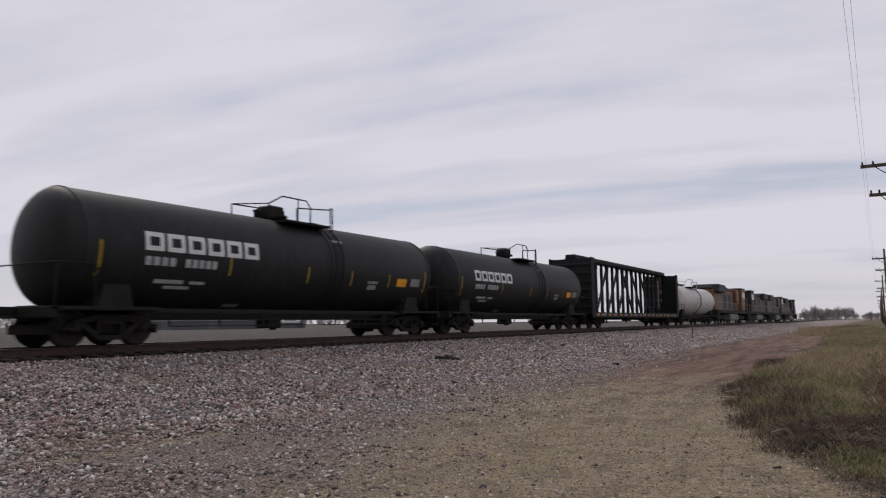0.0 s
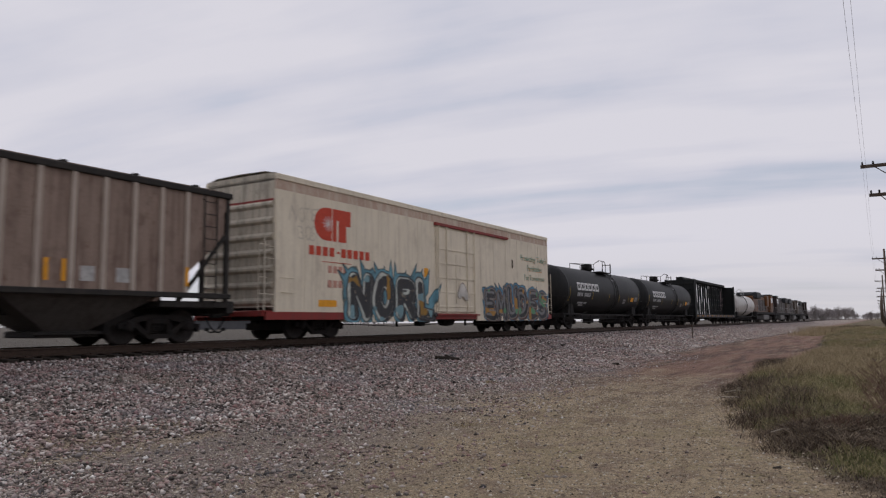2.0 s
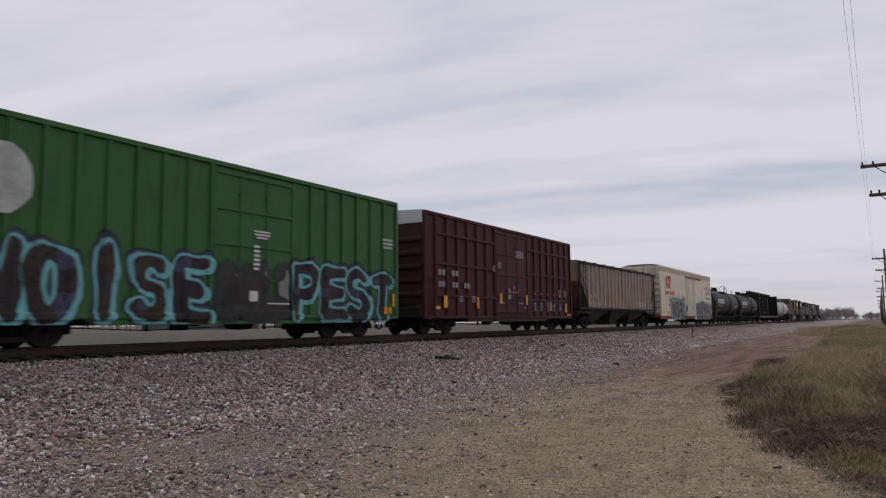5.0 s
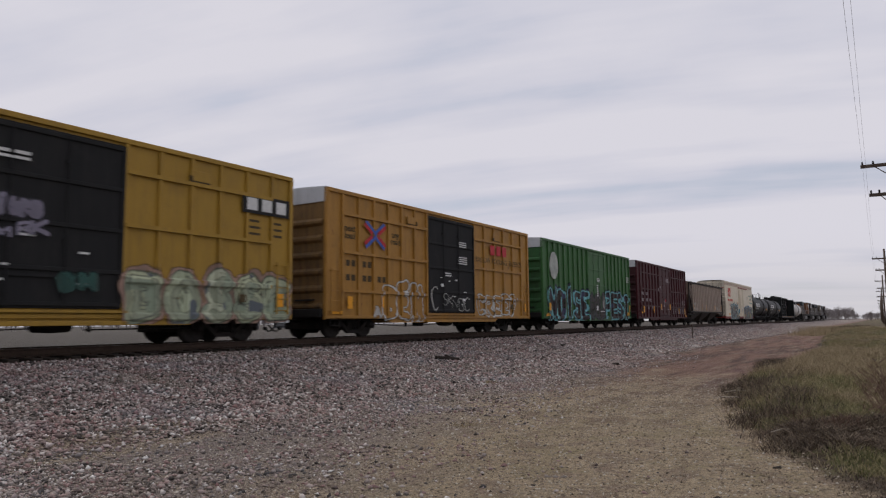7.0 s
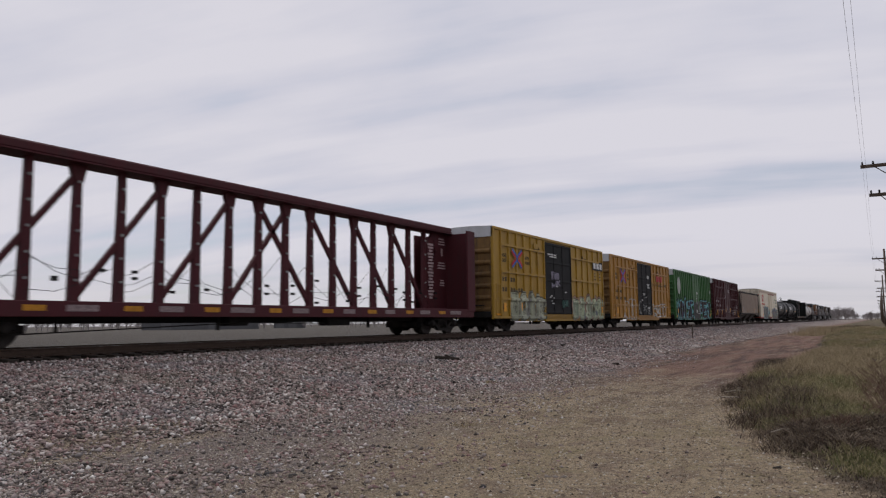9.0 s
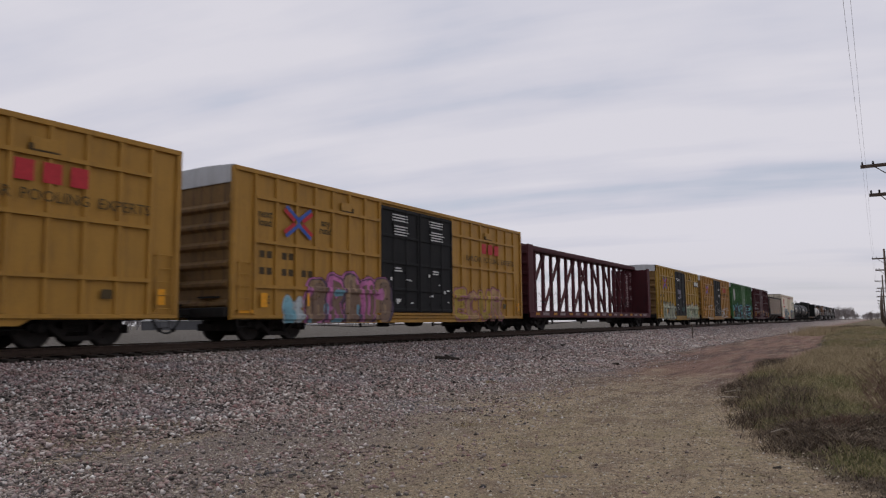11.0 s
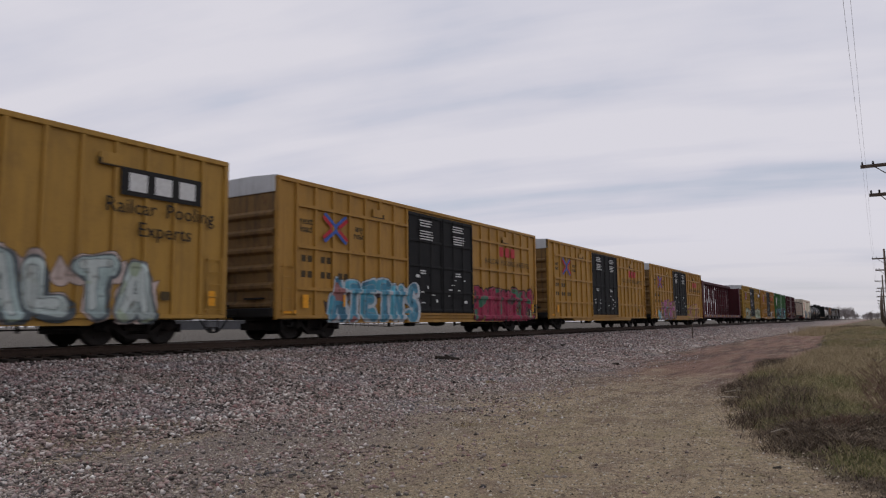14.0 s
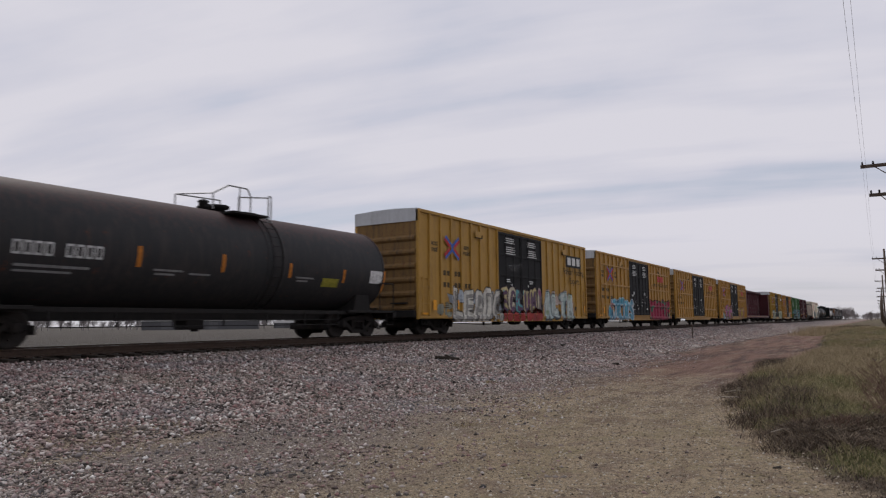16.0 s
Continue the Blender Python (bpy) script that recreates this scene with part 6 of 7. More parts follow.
def build_ground():
    xs = axis([(-600, -60, 60), (-60, -8, 4), (-8, 3, 0.5), (3, 30, 0.16), (30, 70, 0.6), (70, 200, 5), (200, 3000, 140)])
    ys = axis([(-2500, -100, 240), (-100, -10, 6), (-10, -1, 0.5), (-1, 9, 0.14), (9, 23, 0.4), (23, 60, 3), (60, 3000, 150)])
    gx, gy = np.meshgrid(xs, ys, indexing="ij")
    gz = height(gx, gy)
    v = np.stack([gx.ravel(), gy.ravel(), gz.ravel()], 1)
    nx, ny = len(xs), len(ys)
    i = np.arange(nx * ny).reshape(nx, ny)
    f = np.stack([i[:-1, :-1], i[1:, :-1], i[1:, 1:], i[:-1, 1:]], -1).reshape(-1, 4)
    ob = new("ground", solid_mesh("ground", v, f, M_GROUND, True))
    tagged(ob, "trodden gravel lane, crushed-stone bank, verge and flat fields", "ground", kind="structure")


def island_material(name, stops, rough_=0.85, patches=False):
    m, nt, b, obj = start(name, rough_)
    g = nt.nodes.new("ShaderNodeNewGeometry")
    col = ramp(nt, g.outputs["Random Per Island"], stops)
    n = grain(nt, obj, 90, 3, 0.6)
    col = mixed(nt, calc(nt, "MULTIPLY", n, 0.25), col, (0.06, 0.055, 0.05))
    if patches:
        cool = step(nt, grain(nt, obj, 0.55, 3, 0.6, shift=31), 0.50, 0.64)
        pink = step(nt, grain(nt, obj, 0.75, 3, 0.6, shift=17), 0.52, 0.64)
        dusty = step(nt, grain(nt, obj, 0.4, 4, 0.6, shift=44), 0.52, 0.66)
        col = mixed(nt, calc(nt, "MULTIPLY", cool, 0.22), col, (0.25, 0.27, 0.30))
        col = mixed(nt, calc(nt, "MULTIPLY", pink, 0.25), col, (0.29, 0.17, 0.16))
        col = mixed(nt, calc(nt, "MULTIPLY", dusty, 0.25), col, (0.25, 0.205, 0.15))
    put(nt, col, b.inputs["Base Color"])
    return m


def stones(name, label, xs, ys, sizes, mat, rng, lift=0.3):
    """Crushed stones, each an irregular six-cornered lump half sunk in the ground."""
    n = len(xs)
    base = np.array([(1, 0, 0), (-1, 0, 0), (0, 1, 0), (0, -1, 0), (0, 0, 0.8), (0, 0, -0.5)], float)
    p = base[None] * rng.uniform(0.55, 1.25, (n, 6, 1)) + rng.uniform(-0.22, 0.22, (n, 6, 3))
    p *= sizes[:, None, None] * rng.uniform(0.6, 1.45, (n, 1, 3)) * np.array((1.0, 1.0, 0.8))
    a = rng.uniform(0, 6.28, n)
    tilt = rng.uniform(-0.6, 0.6, n)
    ct, st = np.cos(tilt)[:, None], np.sin(tilt)[:, None]
    p[..., 1], p[..., 2] = p[..., 1] * ct - p[..., 2] * st, p[..., 1] * st + p[..., 2] * ct
    c, s = np.cos(a)[:, None], np.sin(a)[:, None]
    p[..., 0], p[..., 1] = p[..., 0] * c - p[..., 1] * s, p[..., 0] * s + p[..., 1] * c
    p[..., 0] += xs[:, None]
    p[..., 1] += ys[:, None]
    p[..., 2] += (height(xs, ys) + sizes * lift)[:, None]
    tri = np.array([(0, 2, 4), (2, 1, 4), (1, 3, 4), (3, 0, 4), (2, 0, 5), (1, 2, 5), (3, 1, 5), (0, 3, 5)])
    f = (tri[None] + 6 * np.arange(n)[:, None, None]).reshape(-1, 3)
    ob = new(name, solid_mesh(name, p.reshape(-1, 3), f, mat))
    return tagged(ob, label, "gravel", kind="stuff")


def build_ballast():
    rng = np.random.default_rng(4)
    grey = island_material("crushed_granite", [(0.0, (0.026, 0.022, 0.020)), (0.2, (0.115, 0.098, 0.088)), (0.48, (0.36, 0.305, 0.272)), (0.62, (0.40, 0.285, 0.258)), (0.72, (0.27, 0.150, 0.142)), (0.84, (0.47, 0.41, 0.37)), (0.94, (0.60, 0.54, 0.50)), (1.0, (0.82, 0.79, 0.75))], 0.85, True)
    n = 190000
    t = rng.uniform(0, 1, n) ** 2.1
    xs = 3.0 + 130.0 * t
    ys = rng.uniform(8.3, 15.78, n) + rng.normal(0, 0.1, n)
    size = (0.019 + 0.034 * rng.uniform(0, 1, n) ** 2.2) * (1 + 1.2 * t)
    bare = ((xs - 5.6) / 1.9) ** 2 + ((ys - 8.75) / 0.6) ** 2 < rng.uniform(-0.4, 1.3, n)
    xs, ys, size = xs[~bare], ys[~bare], size[~bare]
    stones("ballast", "grey and pinkish crushed-stone ballast bank", xs, ys, size, grey, rng)
    n = 52000
    xs = 2.5 + 30.0 * rng.uniform(0, 1, n) ** 1.7
    ys = 8.7 - np.abs(rng.normal(0, 1.0, n)) * np.interp(xs, (2.5, 10, 20), (2.7, 1.7, 0.9))
    size = 0.009 + 0.032 * rng.uniform(0, 1, n) ** 2.5
    bare = (((xs - 5.6) / 1.9) ** 2 + ((ys - 8.6) / 0.7) ** 2 < rng.uniform(-0.6, 1.3, n)) | ((rough(xs, ys, 0.55, 1.0) > 0.35) & (rng.uniform(0, 1, n) < 0.75))
    xs, ys, size = xs[~bare], ys[~bare], size[~bare]
    stones("spilled_gravel", "loose stones spilled from the bank onto the lane", xs, ys, size, grey, rng, 0.2)
    n = 95000
    xs = 3.5 + 17.0 * rng.uniform(0, 1, n) ** 1.4
    ys = rng.uniform(-0.5, 8.5, n)
    keep = ys > verge_edge(xs) - 0.2
    xs, ys = xs[keep], ys[keep]
    grit = island_material("lane_grit", [(0.0, (0.10, 0.076, 0.054)), (0.3, (0.24, 0.187, 0.135)), (0.7, (0.44, 0.37, 0.285)), (1.0, (0.74, 0.68, 0.58))])
    stones("lane_gravel", "fine tan grit on the trodden lane", xs, ys, 0.004 + 0.016 * rng.uniform(0, 1, len(xs)) ** 3, grit, rng, 0.1)
    # track bed right under the rails
    n = 12000
    xs = 3.0 + 45.0 * rng.uniform(0, 1, n) ** 1.5
    ys = rng.uniform(15.5, 18.4, n)
    dusty = island_material("oily_stone", [(0.0, (0.03, 0.025, 0.021)), (0.6, (0.085, 0.07, 0.058)), (1.0, (0.16, 0.135, 0.115))])
    stones("track_bed_stones", "dusty oil-dark crushed stone between the ties", xs, ys, rng.uniform(0.022, 0.045, n), dusty, rng, 0.1)


# ---------- track ----------
def build_track():
    track = new("railway_track")
    track.location = (0, TRACK_Y, 0)
    tagged(track, "single railway track of rusty rails on dark timber ties", "railway track", kind="structure")
    prof = [(-0.07, -0.18), (0.07, -0.18), (0.07, -0.165), (0.012, -0.14), (0.012, -0.045), (0.036, -0.035), (0.036, -0.004), (0.028, 0.0), (-0.028, 0.0), (-0.036, -0.004), (-0.036, -0.035), (-0.012, -0.045), (-0.012, -0.14), (-0.07, -0.165)]
    for g in (-1, 1):
        s = Shape()
        x0, x1 = -80.0, 1600.0
        lo = [s.bm.verts.new((x0, g * 0.754 + y, z)) for y, z in prof]
        hi = [s.bm.verts.new((x1, g * 0.754 + y, z)) for y, z in prof]
        k = len(prof)
        for i in range(k):
            f = s.bm.faces.new((lo[i], lo[(i + 1) % k], hi[(i + 1) % k], hi[i]))
            f.material_index = 1 if i == 7 else 0
        s.bm.faces.new(lo), s.bm.faces.new(hi[::-1])
        part("rail", s, [M_RAIL, M_RAILTOP], track)
    tie = Shape().box(-0.115, 0.115, -1.30, 1.30, -0.36, -0.19, 0.015).mesh("tie", M_TIE)
    plate = Shape().box(-0.09, 0.09, -0.92, -0.60, -0.19, -0.172).box(-0.02, 0.02, -0.86, -0.83, -0.18, -0.14).box(-0.05, -0.02, -0.69, -0.66, -0.18, -0.14).mesh("tie_plate", M_RAIL)
    r = random.Random(3)
    for i in range(260):
        x = 0.5 + 0.5 * i
        t = part("tie", tie, None, track, at=(x + r.uniform(-0.03, 0.03), r.uniform(-0.10, 0.10), r.uniform(-0.04, 0.0)))
        t.rotation_euler = (0, 0, r.uniform(-0.02, 0.02))
        if i < 90:
            part("tie_plate", plate, None, t)
    s = Shape()
    for i in range(160):
        s.box(131.0 + 0.6 * i, 131.25 + 0.6 * i, -1.3, 1.3, -0.36, -0.19)
    tagged(part("far_ties", s, M_TIE, track), kind="stuff")


# ---------- verge plants ----------
def blades(name, label, xs, ys, hs, mat, rng, width=0.006, lean=0.5):
    n = len(xs)
    a = rng.uniform(0, 6.28, n)
    ln = rng.uniform(0.1, lean, n) * hs
    b = a + rng.uniform(-0.8, 0.8, n)
    w = width * rng.uniform(0.6, 1.5, n)
    z = height(xs, ys) - 0.01
    v = np.zeros((n, 5, 3))
    dx, dy = np.cos(a) * w, np.sin(a) * w
    v[:, 0] = np.stack([xs - dx, ys - dy, z], 1)
    v[:, 1] = np.stack([xs + dx, ys + dy, z], 1)
    mx, my, mz = xs + np.cos(b) * ln * 0.35, ys + np.sin(b) * ln * 0.35, z + hs * 0.6
    v[:, 2] = np.stack([mx + dx * 0.8, my + dy * 0.8, mz], 1)
    v[:, 3] = np.stack([mx - dx * 0.8, my - dy * 0.8, mz], 1)
    v[:, 4] = np.stack([xs + np.cos(b) * ln, ys + np.sin(b) * ln, z + hs], 1)
    k = 5 * np.arange(n)[:, None, None]
    f = (np.array([(0, 1, 2), (0, 2, 3), (3, 2, 4)])[None] + k).reshape(-1, 3)
    ob = new(name, solid_mesh(name, v.reshape(-1, 3), f, mat))
    return tagged(ob, label, "grass", kind="stuff")


def clumped(rng, n, x0, x1, y_of, spread, clumps):
    """Positions gathered in tufts."""
    cx = x0 + (x1 - x0) * rng.uniform(0, 1, clumps) ** 1.5
    cy = y_of(cx, rng.uniform(0, 1, clumps))
    i = rng.integers(0, clumps, n)
    return cx[i] + rng.normal(0, 1, n) * spread, cy[i] + rng.normal(0, 1, n) * spread


def build_verge():
    rng = np.random.default_rng(11)
    green = island_material("verge_grass", [(0.0, (0.065, 0.075, 0.028)), (0.35, (0.16, 0.165, 0.062)), (0.6, (0.31, 0.27, 0.13)), (1.0, (0.48, 0.40, 0.24))], 0.8)
    straw = island_material("dry_grass", [(0.0, (0.17, 0.125, 0.075)), (0.5, (0.36, 0.285, 0.17)), (1.0, (0.54, 0.44, 0.28))], 0.85)
    dead = island_material("dead_weeds", [(0.0, (0.035, 0.026, 0.02)), (0.45, (0.11, 0.08, 0.057)), (0.8, (0.22, 0.165, 0.115)), (1.0, (0.36, 0.29, 0.21))], 0.9)
    olive = island_material("olive_grass", [(0.0, (0.08, 0.085, 0.032)), (0.4, (0.18, 0.175, 0.068)), (0.75, (0.31, 0.265, 0.125)), (1.0, (0.44, 0.37, 0.21))], 0.8)
    back = lambda x: -0.9 - 0.02 * x
    inside = lambda lo: (lambda x, u: back(x) + (verge_edge(x) - lo - back(x)) * u)
    # grass of the whole verge, thinning with distance
    x, y = clumped(rng, 70000, 11.0, 80, inside(0.3), 0.17, 900)
    blades("verge_grass", "low green and yellowing grass on the verge", x, y, rng.uniform(0.02, 0.10, len(x)) * (1 + x / 70), olive, rng, 0.0045, 1.8)
    x, y = clumped(rng, 42000, 13, 95, inside(0.5), 0.26, 300)
    blades("dry_grass", "straw-coloured dry grass tufts on the verge", x, y, rng.uniform(0.05, 0.24, len(x)), straw, rng, 0.005, 1.6)
    # pale stand behind the bend of the lane, greener mounds before it
    x, y = clumped(rng, 15000, 19, 33, lambda x, u: verge_edge(x) - 0.5 - 2.0 * u, 0.28, 90)
    blades("tan_grass", "stand of tan grass behind the lane edge", x, y, rng.uniform(0.10, 0.34, len(x)), straw, rng, 0.006, 1.2)
    x, y = clumped(rng, 30000, 11.0, 19, lambda x, u: 0.5 + (verge_edge(x) - 1.0) * u, 0.20, 60)
    blades("green_mound", "fresh green grass mounds on the verge", x, y, rng.uniform(0.06, 0.20, len(x)), green, rng, 0.005, 1.3)
    # dark matted heap, and the weedy crumbling edge
    x, y = clumped(rng, 17000, 9.3, 11.2, lambda x, u: -0.35 + 1.45 * u * np.clip((x - 8.4) / 1.5, 0.3, 1), 0.16, 120)
    blades("dead_weeds", "dark matted dead weeds by the lane", x, y, rng.uniform(0.03, 0.15, len(x)), dead, rng, 0.006, 2.6)
    x, y = clumped(rng, 8000, 9.2, 27, lambda x, u: verge_edge(x) + 0.05 - 0.5 * u * u, 0.12, 130)
    blades("lane_edge_weeds", "sparse dead stalks along the lane edge", x, y, rng.uniform(0.02, 0.13, len(x)), dead, rng, 0.005, 1.8)
    x, y = clumped(rng, 3500, 11, 22, lambda x, u: verge_edge(x) - 0.3 - 0.9 * u, 0.15, 34)
    blades("brown_weeds", "brown weed stalks behind the lane edge", x, y, rng.uniform(0.10, 0.36, len(x)), dead, rng, 0.004, 0.8)
    x, y = 24.6 + rng.normal(0, 0.45, 2600), 3.0 + rng.normal(0, 0.16, 2600)
    blades("dead_weeds", "dark clump of dead weeds at the bend of the lane", x, y, rng.uniform(0.08, 0.36, len(x)), dead, rng, 0.007, 1.2)
    x, y = clumped(rng, 4200, 8.1, 9.3, lambda x, u: -0.6 + (verge_edge(x) + 0.15) * u, 0.12, 30)
    blades("green_patch", "fresh green grass patch beside the lane", x, y, rng.uniform(0.02, 0.09, len(x)), green, rng, 0.004, 1.3)
    x, y = clumped(rng, 2500, 7.0, 9.2, lambda x, u: verge_edge(x) - 0.05 - 0.7 * u, 0.10, 60)
    blades("low_weeds", "low brown weeds in the bare soil by the lane", x, y, rng.uniform(0.01, 0.05, len(x)), dead, rng, 0.005, 2.0)
    # pale fallen stalks lying across the weeds
    litter = plain("bleached_stalk", (0.42, 0.37, 0.30), 0.85, 0, 0.3, 20)
    r = random.Random(77)
    for k in range(26):
        cx, cy = (r.uniform(14.5, 16.8), r.uniform(1.9, 2.7)) if k < 12 else (r.uniform(9.5, 14), r.uniform(0.2, 1.2))
        a, l = r.uniform(-0.9, 0.5), r.uniform(0.2, 0.6)
        ob = new("fallen_stalk", Shape().path([(-l / 2, 0, 0), (0, r.uniform(-0.03, 0.03), 0.03), (l / 2, 0, 0.01)], 0.006, 4).mesh("fallen_stalk", litter))
        ob.location, ob.rotation_euler = (cx, cy, float(height(np.array(cx), np.array(cy))) + 0.05), (0, 0, a)
        tagged(ob, "bleached dry stalk lying on the weeds", "stalk", "fallen stalks on the verge")
    # tufts on the bank foot and stray weeds on the lane
    for cx, cy, k in ((15.7, 8.4, 260), (9.5, 5.5, 120), (23.5, 8.9, 80), (8.0, 1.3, 45), (7.4, 1.0, 40), (9.6, 2.0, 40)):
        x, y = cx + rng.normal(0, 0.13, k), cy + rng.normal(0, 0.10, k)
        blades("grass_tuft", "small dry tuft growing in the stones", x, y, rng.uniform(0.02, 0.08, k) * (1 if cy > 5 else 0.45), straw if cy > 5 else dead, rng, 0.005, 1.5)
    # tall far weeds at the end of the lane
    x, y = clumped(rng, 4200, 72, 130, lambda x, u: verge_edge(x) - 0.3 + 3.0 * (u - 0.3), 0.9, 190)
    blades("tall_weeds", "tall tan weeds where the lane meets the line", x, y, rng.uniform(0.12, 0.6, len(x)), straw, rng, 0.014, 0.9)
    x, y = 104 + rng.normal(0, 6, 1500), 3.2 + rng.normal(0, 1.0, 1500)
    blades("dead_weeds", "dark low patch of dead weeds far along the verge", x, y, rng.uniform(0.15, 0.5, len(x)), dead, rng, 0.03, 1.5)
    # bare brushy shrubs
    twig = plain("shrub_twigs", (0.13, 0.080, 0.058), 0.85, 0, 0.4, 20)
    for k, (cx, cy, hh, num) in enumerate(((12.2, -0.05, 0.62, 26), (13.6, 0.0, 0.75, 26), (15.2, 0.05, 0.85, 28), (17.5, 0.0, 0.9, 26), (11.2, 0.1, 0.35, 24), (10.2, 0.5, 0.22, 28), (10.6, 0.95, 0.2, 24))):
        r = random.Random(40 + k)
        s = Shape()
        z = float(height(np.array(cx), np.array(cy)))
        for q in range(num):
            a, l = r.uniform(0, 6.28), hh * r.uniform(0.5, 1.0)
            base = Vector((r.uniform(-0.2, 0.2), r.uniform(-0.2, 0.2), -0.02))
            mid = base + Vector((math.cos(a) * l * 0.3, math.sin(a) * l * 0.3, l * 0.55))
            tip = mid + Vector((math.cos(a + r.uniform(-1, 1)) * l * 0.35, math.sin(a + r.uniform(-1, 1)) * l * 0.35, l * r.uniform(0.1, 0.45)))
            s.rod(base, mid, 0.006, 3, r2=0.0045).rod(mid, tip, 0.0045, 3, r2=0.002)
            for j in range(3):
                p = mid.lerp(tip, r.uniform(0, 0.8))
                s.rod(p, p + Vector((r.uniform(-0.15, 0.15), r.uniform(-0.15, 0.15), r.uniform(0.02, 0.16))), 0.003, 3, r2=0.001)
        ob = new("bare_shrub", s.mesh("bare_shrub", twig))
        ob.location = (cx, cy, z)
        tagged(ob, "leafless brown twiggy shrub on the verge", "shrub", "shrubs on the verge")


# ---------- poles, trees, far buildings ----------
def build_poles():
    def pole(x, y):
        base = float(height(np.array(float(x)), np.array(float(y))))
        ob = thing("utility_pole", "weathered wooden utility pole with two crossarms", "utility pole", "poles along the line", (x, y, base))
        top = 8.05 - base
        part("pole", Shape().rod((0, 0, -0.3), (0, 0, top), 0.15, 12, r2=0.10), M_POLE, ob)
        for dz, half in ((1.05, 1.2), (2.32, 0.95)):
            z = top - dz
            arm = part("crossarm", Shape().box(-0.05, 0.06, -half, half, z - 0.07, z + 0.07, 0.01), M_POLE, ob)
            part("brace", Shape().path([(0.05, -half * 0.55, z - 0.05), (0.08, -0.05, z - 0.55)], 0.02).path([(0.05, half * 0.55, z - 0.05), (0.08, 0.05, z - 0.55)], 0.02), M_POLE, arm)
            for yy in (-half + 0.08, -half * 0.6, half * 0.6, half - 0.08):
                part("insulator", Shape().turned([(0.015, 0), (0.045, 0.03), (0.03, 0.07), (0.045, 0.10), (0.02, 0.14)], 8, "Z", at=(0, yy, z + 0.07)), M_UNDER, arm)
        return ob
    first = pole(35.0, -0.92)
    y0 = -0.92
    for k in range(1, 9):
        x = 35.0 + 56.0 * k
        copy_thing(first, Matrix.Translation((x, y0, first.location.z)))
    copy_thing(first, Matrix.Translation((35.0 - 56.0, y0, first.location.z)))
    s_top, s_low = 8.05 - 1.05 + 0.2, 8.05 - 2.32 + 0.2
    for yy, zz in ((1.12, s_top), (1.0, s_top)):
        for k in range(-1, 8):
            x0 = 35.0 + 56.0 * k
            pts = [(x0 + 56.0 * q / 8, y0 + yy, zz - 0.75 * 4 * (q / 8) * (1 - q / 8)) for q in range(9)]
            ob = new("overhead_wire", Shape().path(pts, 0.0032, 4).mesh("overhead_wire", M_WIRE))
            tagged(ob, "thin slack overhead wire between poles", "wire", "overhead wires")


def tree_mesh(seed, bark):
    """A leafless tree: tapered trunk, limbs from low down and a haze of twigs with an uneven outline."""
    r = random.Random(seed)
    s = Shape()
    H = r.uniform(7.5, 9.5)
    lean = Vector((r.uniform(-0.4, 0.4), r.uniform(-0.4, 0.4), H * 0.6))
    s.rod((0, 0, -0.3), lean, 0.26, 6, r2=0.12)
    for k in range(20):
        f = r.uniform(0.12, 1.0)
        p = lean * f
        a = r.uniform(0, 6.28)
        l = H * (0.46 - 0.2 * f) * r.uniform(0.7, 1.1)
        d = Vector((math.cos(a) * r.uniform(0.5, 1.0), math.sin(a) * r.uniform(0.5, 1.0), r.uniform(0.3, 1.6))).normalized()
        q = p + d * l
        s.rod(p, q, 0.11, 4, r2=0.05)
        for j in range(7):
            b0 = p.lerp(q, r.uniform(0.3, 1.0))
            d2 = (d + Vector((r.uniform(-1, 1), r.uniform(-1, 1), r.uniform(-0.3, 0.8)))).normalized()
            q2 = b0 + d2 * l * r.uniform(0.3, 0.55)
            s.rod(b0, q2, 0.045, 3, r2=0.025)
            for i in range(4):
                b1 = b0.lerp(q2, r.uniform(0.3, 1.0))
                d3 = (d2 + Vector((r.uniform(-1, 1), r.uniform(-1, 1), r.uniform(-0.4, 0.8)))).normalized()
                s.rod(b1, b1 + d3 * r.uniform(0.5, 1.2), 0.028, 3, r2=0.012)
    return s.mesh("bare_tree", bark)


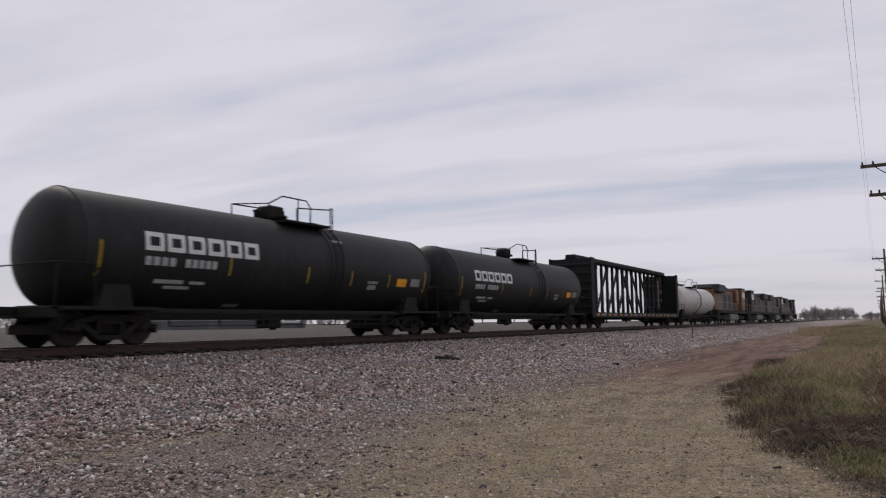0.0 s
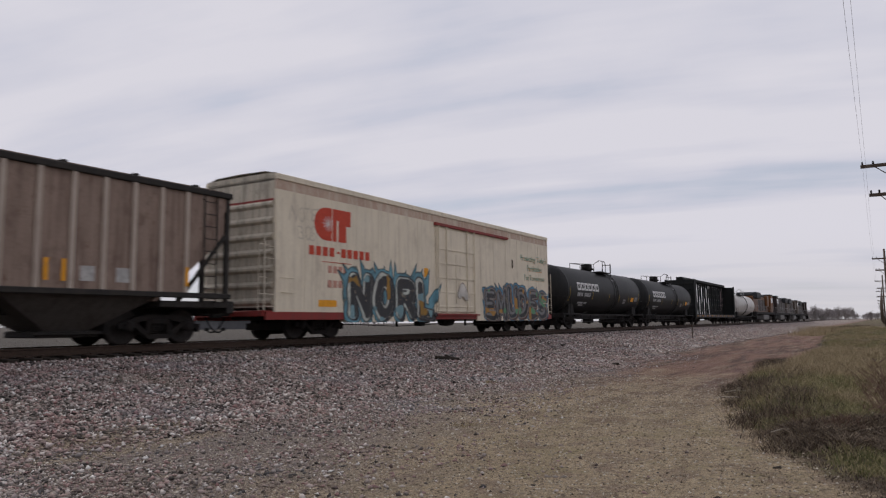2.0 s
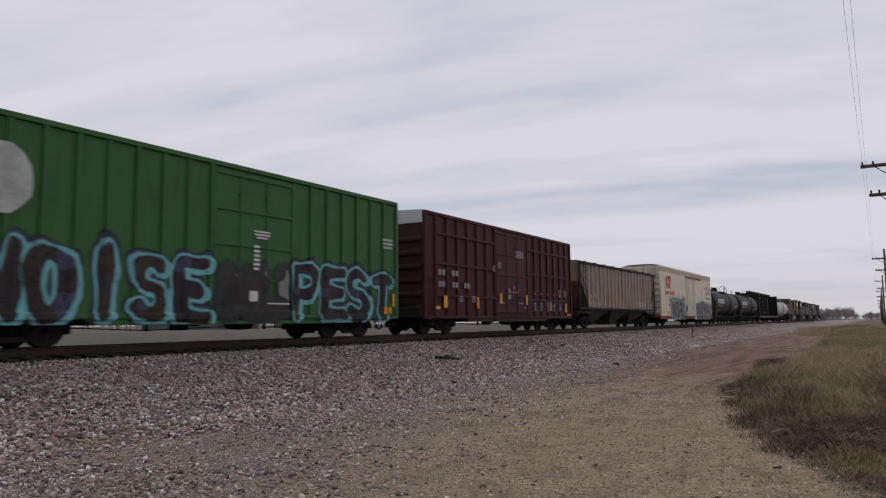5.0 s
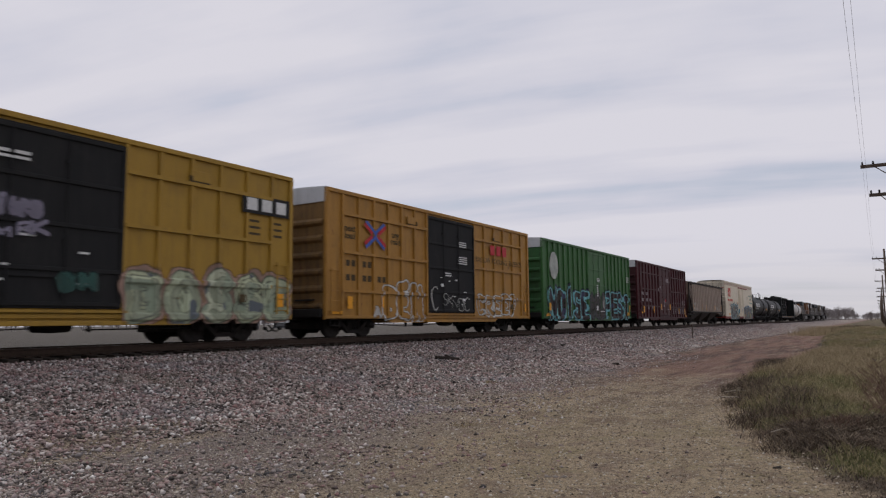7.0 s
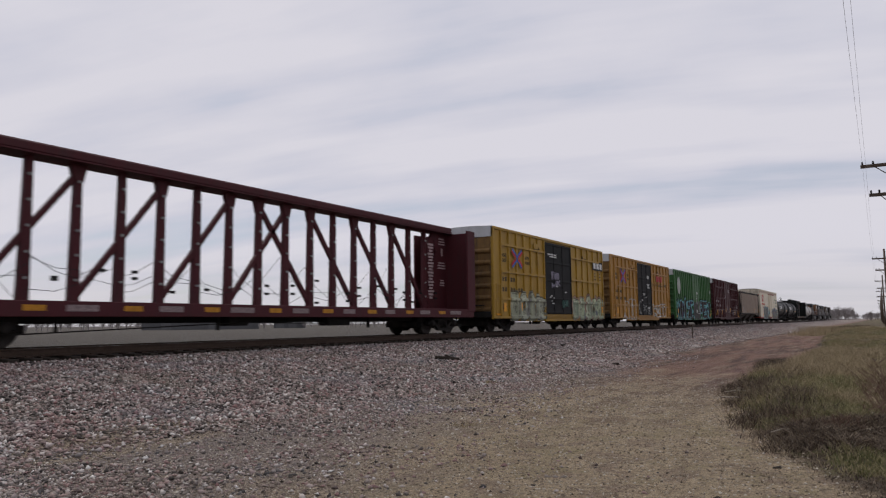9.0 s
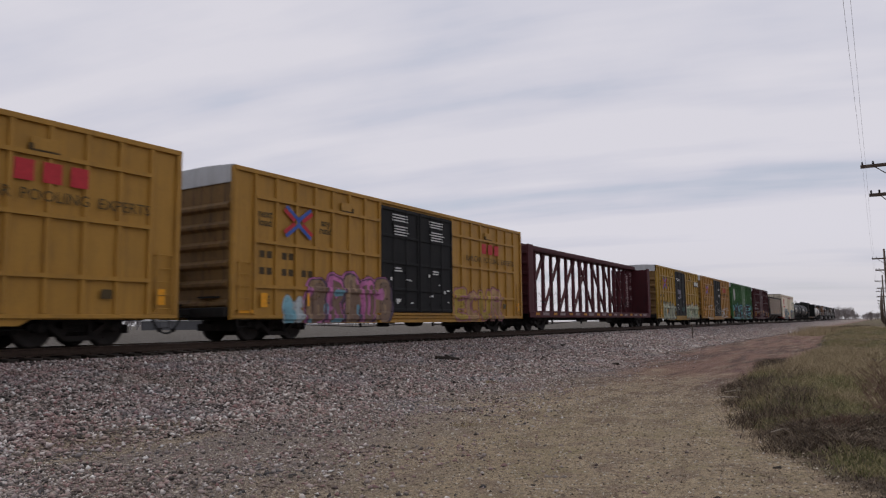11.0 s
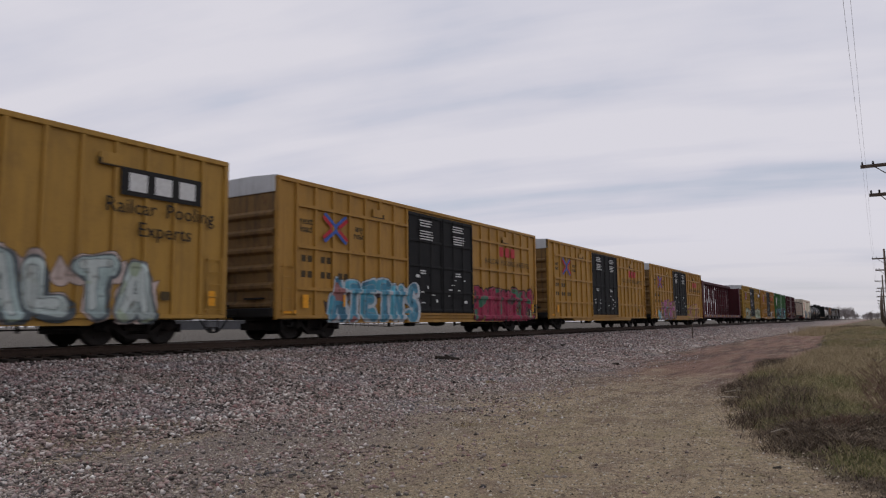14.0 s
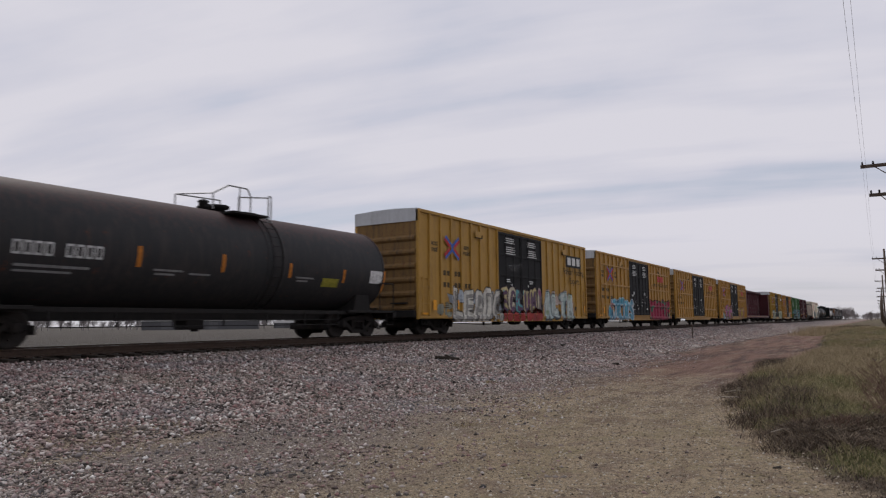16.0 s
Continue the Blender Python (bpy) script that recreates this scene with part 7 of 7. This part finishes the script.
def build_distance():
    # bark colour lightened to a pale grey that stands in for distance haze
    bark = plain("far_bark", (0.27, 0.245, 0.24), 0.9, 0, 0.25, 2)
    meshes = [tree_mesh(s, bark) for s in (1, 2, 3)]
    r = random.Random(9)
    spots = []
    for k in range(64):        # wood beyond the end of the view along the line
        spots.append((430 + r.uniform(-30, 60), 11.5 + k * 0.40 + r.uniform(-0.8, 0.8), r.uniform(0.6, 1.05) * min(1.0, 0.55 + k * 0.06)))
    for k in range(18):
        spots.append((620 + r.uniform(-40, 60), 0.0 + 0.62 * k + r.uniform(-1, 1), r.uniform(0.6, 0.9)))
    for k in range(90):        # tree line across the field
        a = radians(36 + 31 * k / 89 + r.uniform(-0.3, 0.3))
        dist = 300 + r.uniform(-25, 40)
        spots.append((dist * math.cos(a), dist * math.sin(a), r.uniform(0.45, 0.9)))
    for k, (x, y, sc) in enumerate(spots):
        ob = new("bare_tree", meshes[k % 3])
        ob.location, ob.scale, ob.rotation_euler = (x, y, float(profile(y))), (sc, sc, sc), (0, 0, r.uniform(0, 6.28))
        tagged(ob, "leafless grey-brown tree on the far side of fields", "tree", "far trees")
    shed_wall = paint("shed_cladding", (0.10, 0.10, 0.105), (0.05, 0.05, 0.05), 0.4, 0.6)
    shed_roof = paint("shed_roofing", (0.13, 0.13, 0.135), (0.06, 0.06, 0.06), 0.4, 0.6)
    for k, (deg, dist, w, hh) in enumerate(((50.6, 262, 38, 4.4), (44.0, 290, 12, 3.0))):
        a = radians(deg)
        ob = thing("farm_shed", "long low dark grey metal shed across the field", "building", "far sheds", (dist * math.cos(a), dist * math.sin(a), -1.1))
        ob.rotation_euler = (0, 0, a - math.pi / 2)
        part("wall", Shape().box(-w / 2, w / 2, -6, 6, -0.2, hh * 0.7), shed_wall, ob)
        s = Shape()
        v = [s.bm.verts.new(p) for p in ((-w / 2 - 0.4, -6.4, hh * 0.68), (w / 2 + 0.4, -6.4, hh * 0.68), (w / 2 + 0.4, 0, hh), (-w / 2 - 0.4, 0, hh), (w / 2 + 0.4, 6.4, hh * 0.68), (-w / 2 - 0.4, 6.4, hh * 0.68))]
        for q in ((0, 1, 2, 3), (3, 2, 4, 5), (0, 3, 5), (1, 4, 2)):
            s.bm.faces.new([v[i] for i in q])
        part("roof", s, shed_roof, ob)
        for x in (-w * 0.3, w * 0.1):
            part("door", Shape().box(x - 1.5, x + 1.5, -6.08, -6.0, -0.1, hh * 0.6), shed_roof, ob)


def build_oddments():
    z = lambda x, y: float(height(np.array(float(x)), np.array(float(y))))
    def lump(name, label, cat, x, y, size, mat, seed):
        r = random.Random(seed)
        s = Shape()
        bmesh.ops.create_icosphere(s.bm, subdivisions=2, radius=1)
        for v in s.bm.verts:
            v.co = Vector((v.co.x * size[0], v.co.y * size[1], v.co.z * size[2])) * r.uniform(0.75, 1.15)
        ob = new(name, s.mesh(name, mat))
        ob.location = (x, y, z(x, y) + size[2] * 0.15)
        ob.rotation_euler = (0, 0.15, r.uniform(0, 3))
        tagged(ob, label, cat)
    lump("clod", "dark clod of earth on the lane", "clod", 24.2, 7.9, (0.16, 0.10, 0.08), M_TIE, 2)
    lump("clod", "dark clod of earth on the lane", "clod", 6.6, 1.3, (0.03, 0.025, 0.02), M_TIE, 3)
    lump("clod", "dark clod of earth by the lane edge", "clod", 8.2, 1.0, (0.05, 0.035, 0.018), M_TIE, 4)
    lump("clod", "dark clod of earth on the lane", "clod", 5.7, 2.6, (0.025, 0.02, 0.018), M_TIE, 5)
    ob = new("timber_offcut", Shape().box(-0.42, 0.42, -0.07, 0.07, -0.05, 0.05, 0.02).box(-0.1, 0.5, -0.06, 0.06, 0.0, 0.09, 0.02, turn=Matrix.Rotation(0.25, 4, "Y")).mesh("timber_offcut", M_TIE))
    ob.location, ob.rotation_euler = (19.0, 11.6, z(19.0, 11.6) + 0.07), (0, 0.1, -0.5)
    tagged(ob, "short dark broken tie offcut lying on the ballast", "timber")
    ob = new("timber_offcut", Shape().box(-0.35, 0.35, -0.06, 0.06, -0.05, 0.05, 0.02).mesh("timber_offcut", M_TIE))
    ob.location, ob.rotation_euler = (30.0, 12.2, z(30.0, 12.2) + 0.05), (0, 0, 0.2)
    tagged(ob, "small dark timber scrap lying on the ballast", "timber")
    ob = new("marker_stake", Shape().rod((0, 0, -0.2), (0.05, 0.02, 0.95), 0.035, 6).box(-0.03, 0.13, -0.02, 0.06, 0.75, 0.95).mesh("marker_stake", M_POLE))
    ob.location = (50.0, 10.9, z(50.0, 10.9))
    tagged(ob, "short dark marker stake standing in the ballast", "stake")


build_ground()
build_train()
build_poles()
build_distance()
build_oddments()
build_verge()
build_ballast()
build_track()


# ---------- what moves ----------
ROLLING = ("boxcar", "refrigerated_boxcar", "covered_hopper", "tank_car", "centerbeam_flatcar", "diesel_locomotive")


def motions():
    for ob in list(scene.objects):
        if ob.parent is None and ob.name.split(".")[0] in ROLLING:
            u = ob.location.x
            walk(ob, [(0.5 * k, pose(u + travel(0.5 * k), TRACK_Y, 0)) for k in range(33)])
    for w, (x, y, z) in WHEELSETS:
        walk(w, [(k / FPS, pose(x, y, z, 0, math.degrees(travel(k / FPS) / 0.457) % 360, 0)) for k in range(int(16 * FPS) + 1)])


motions()
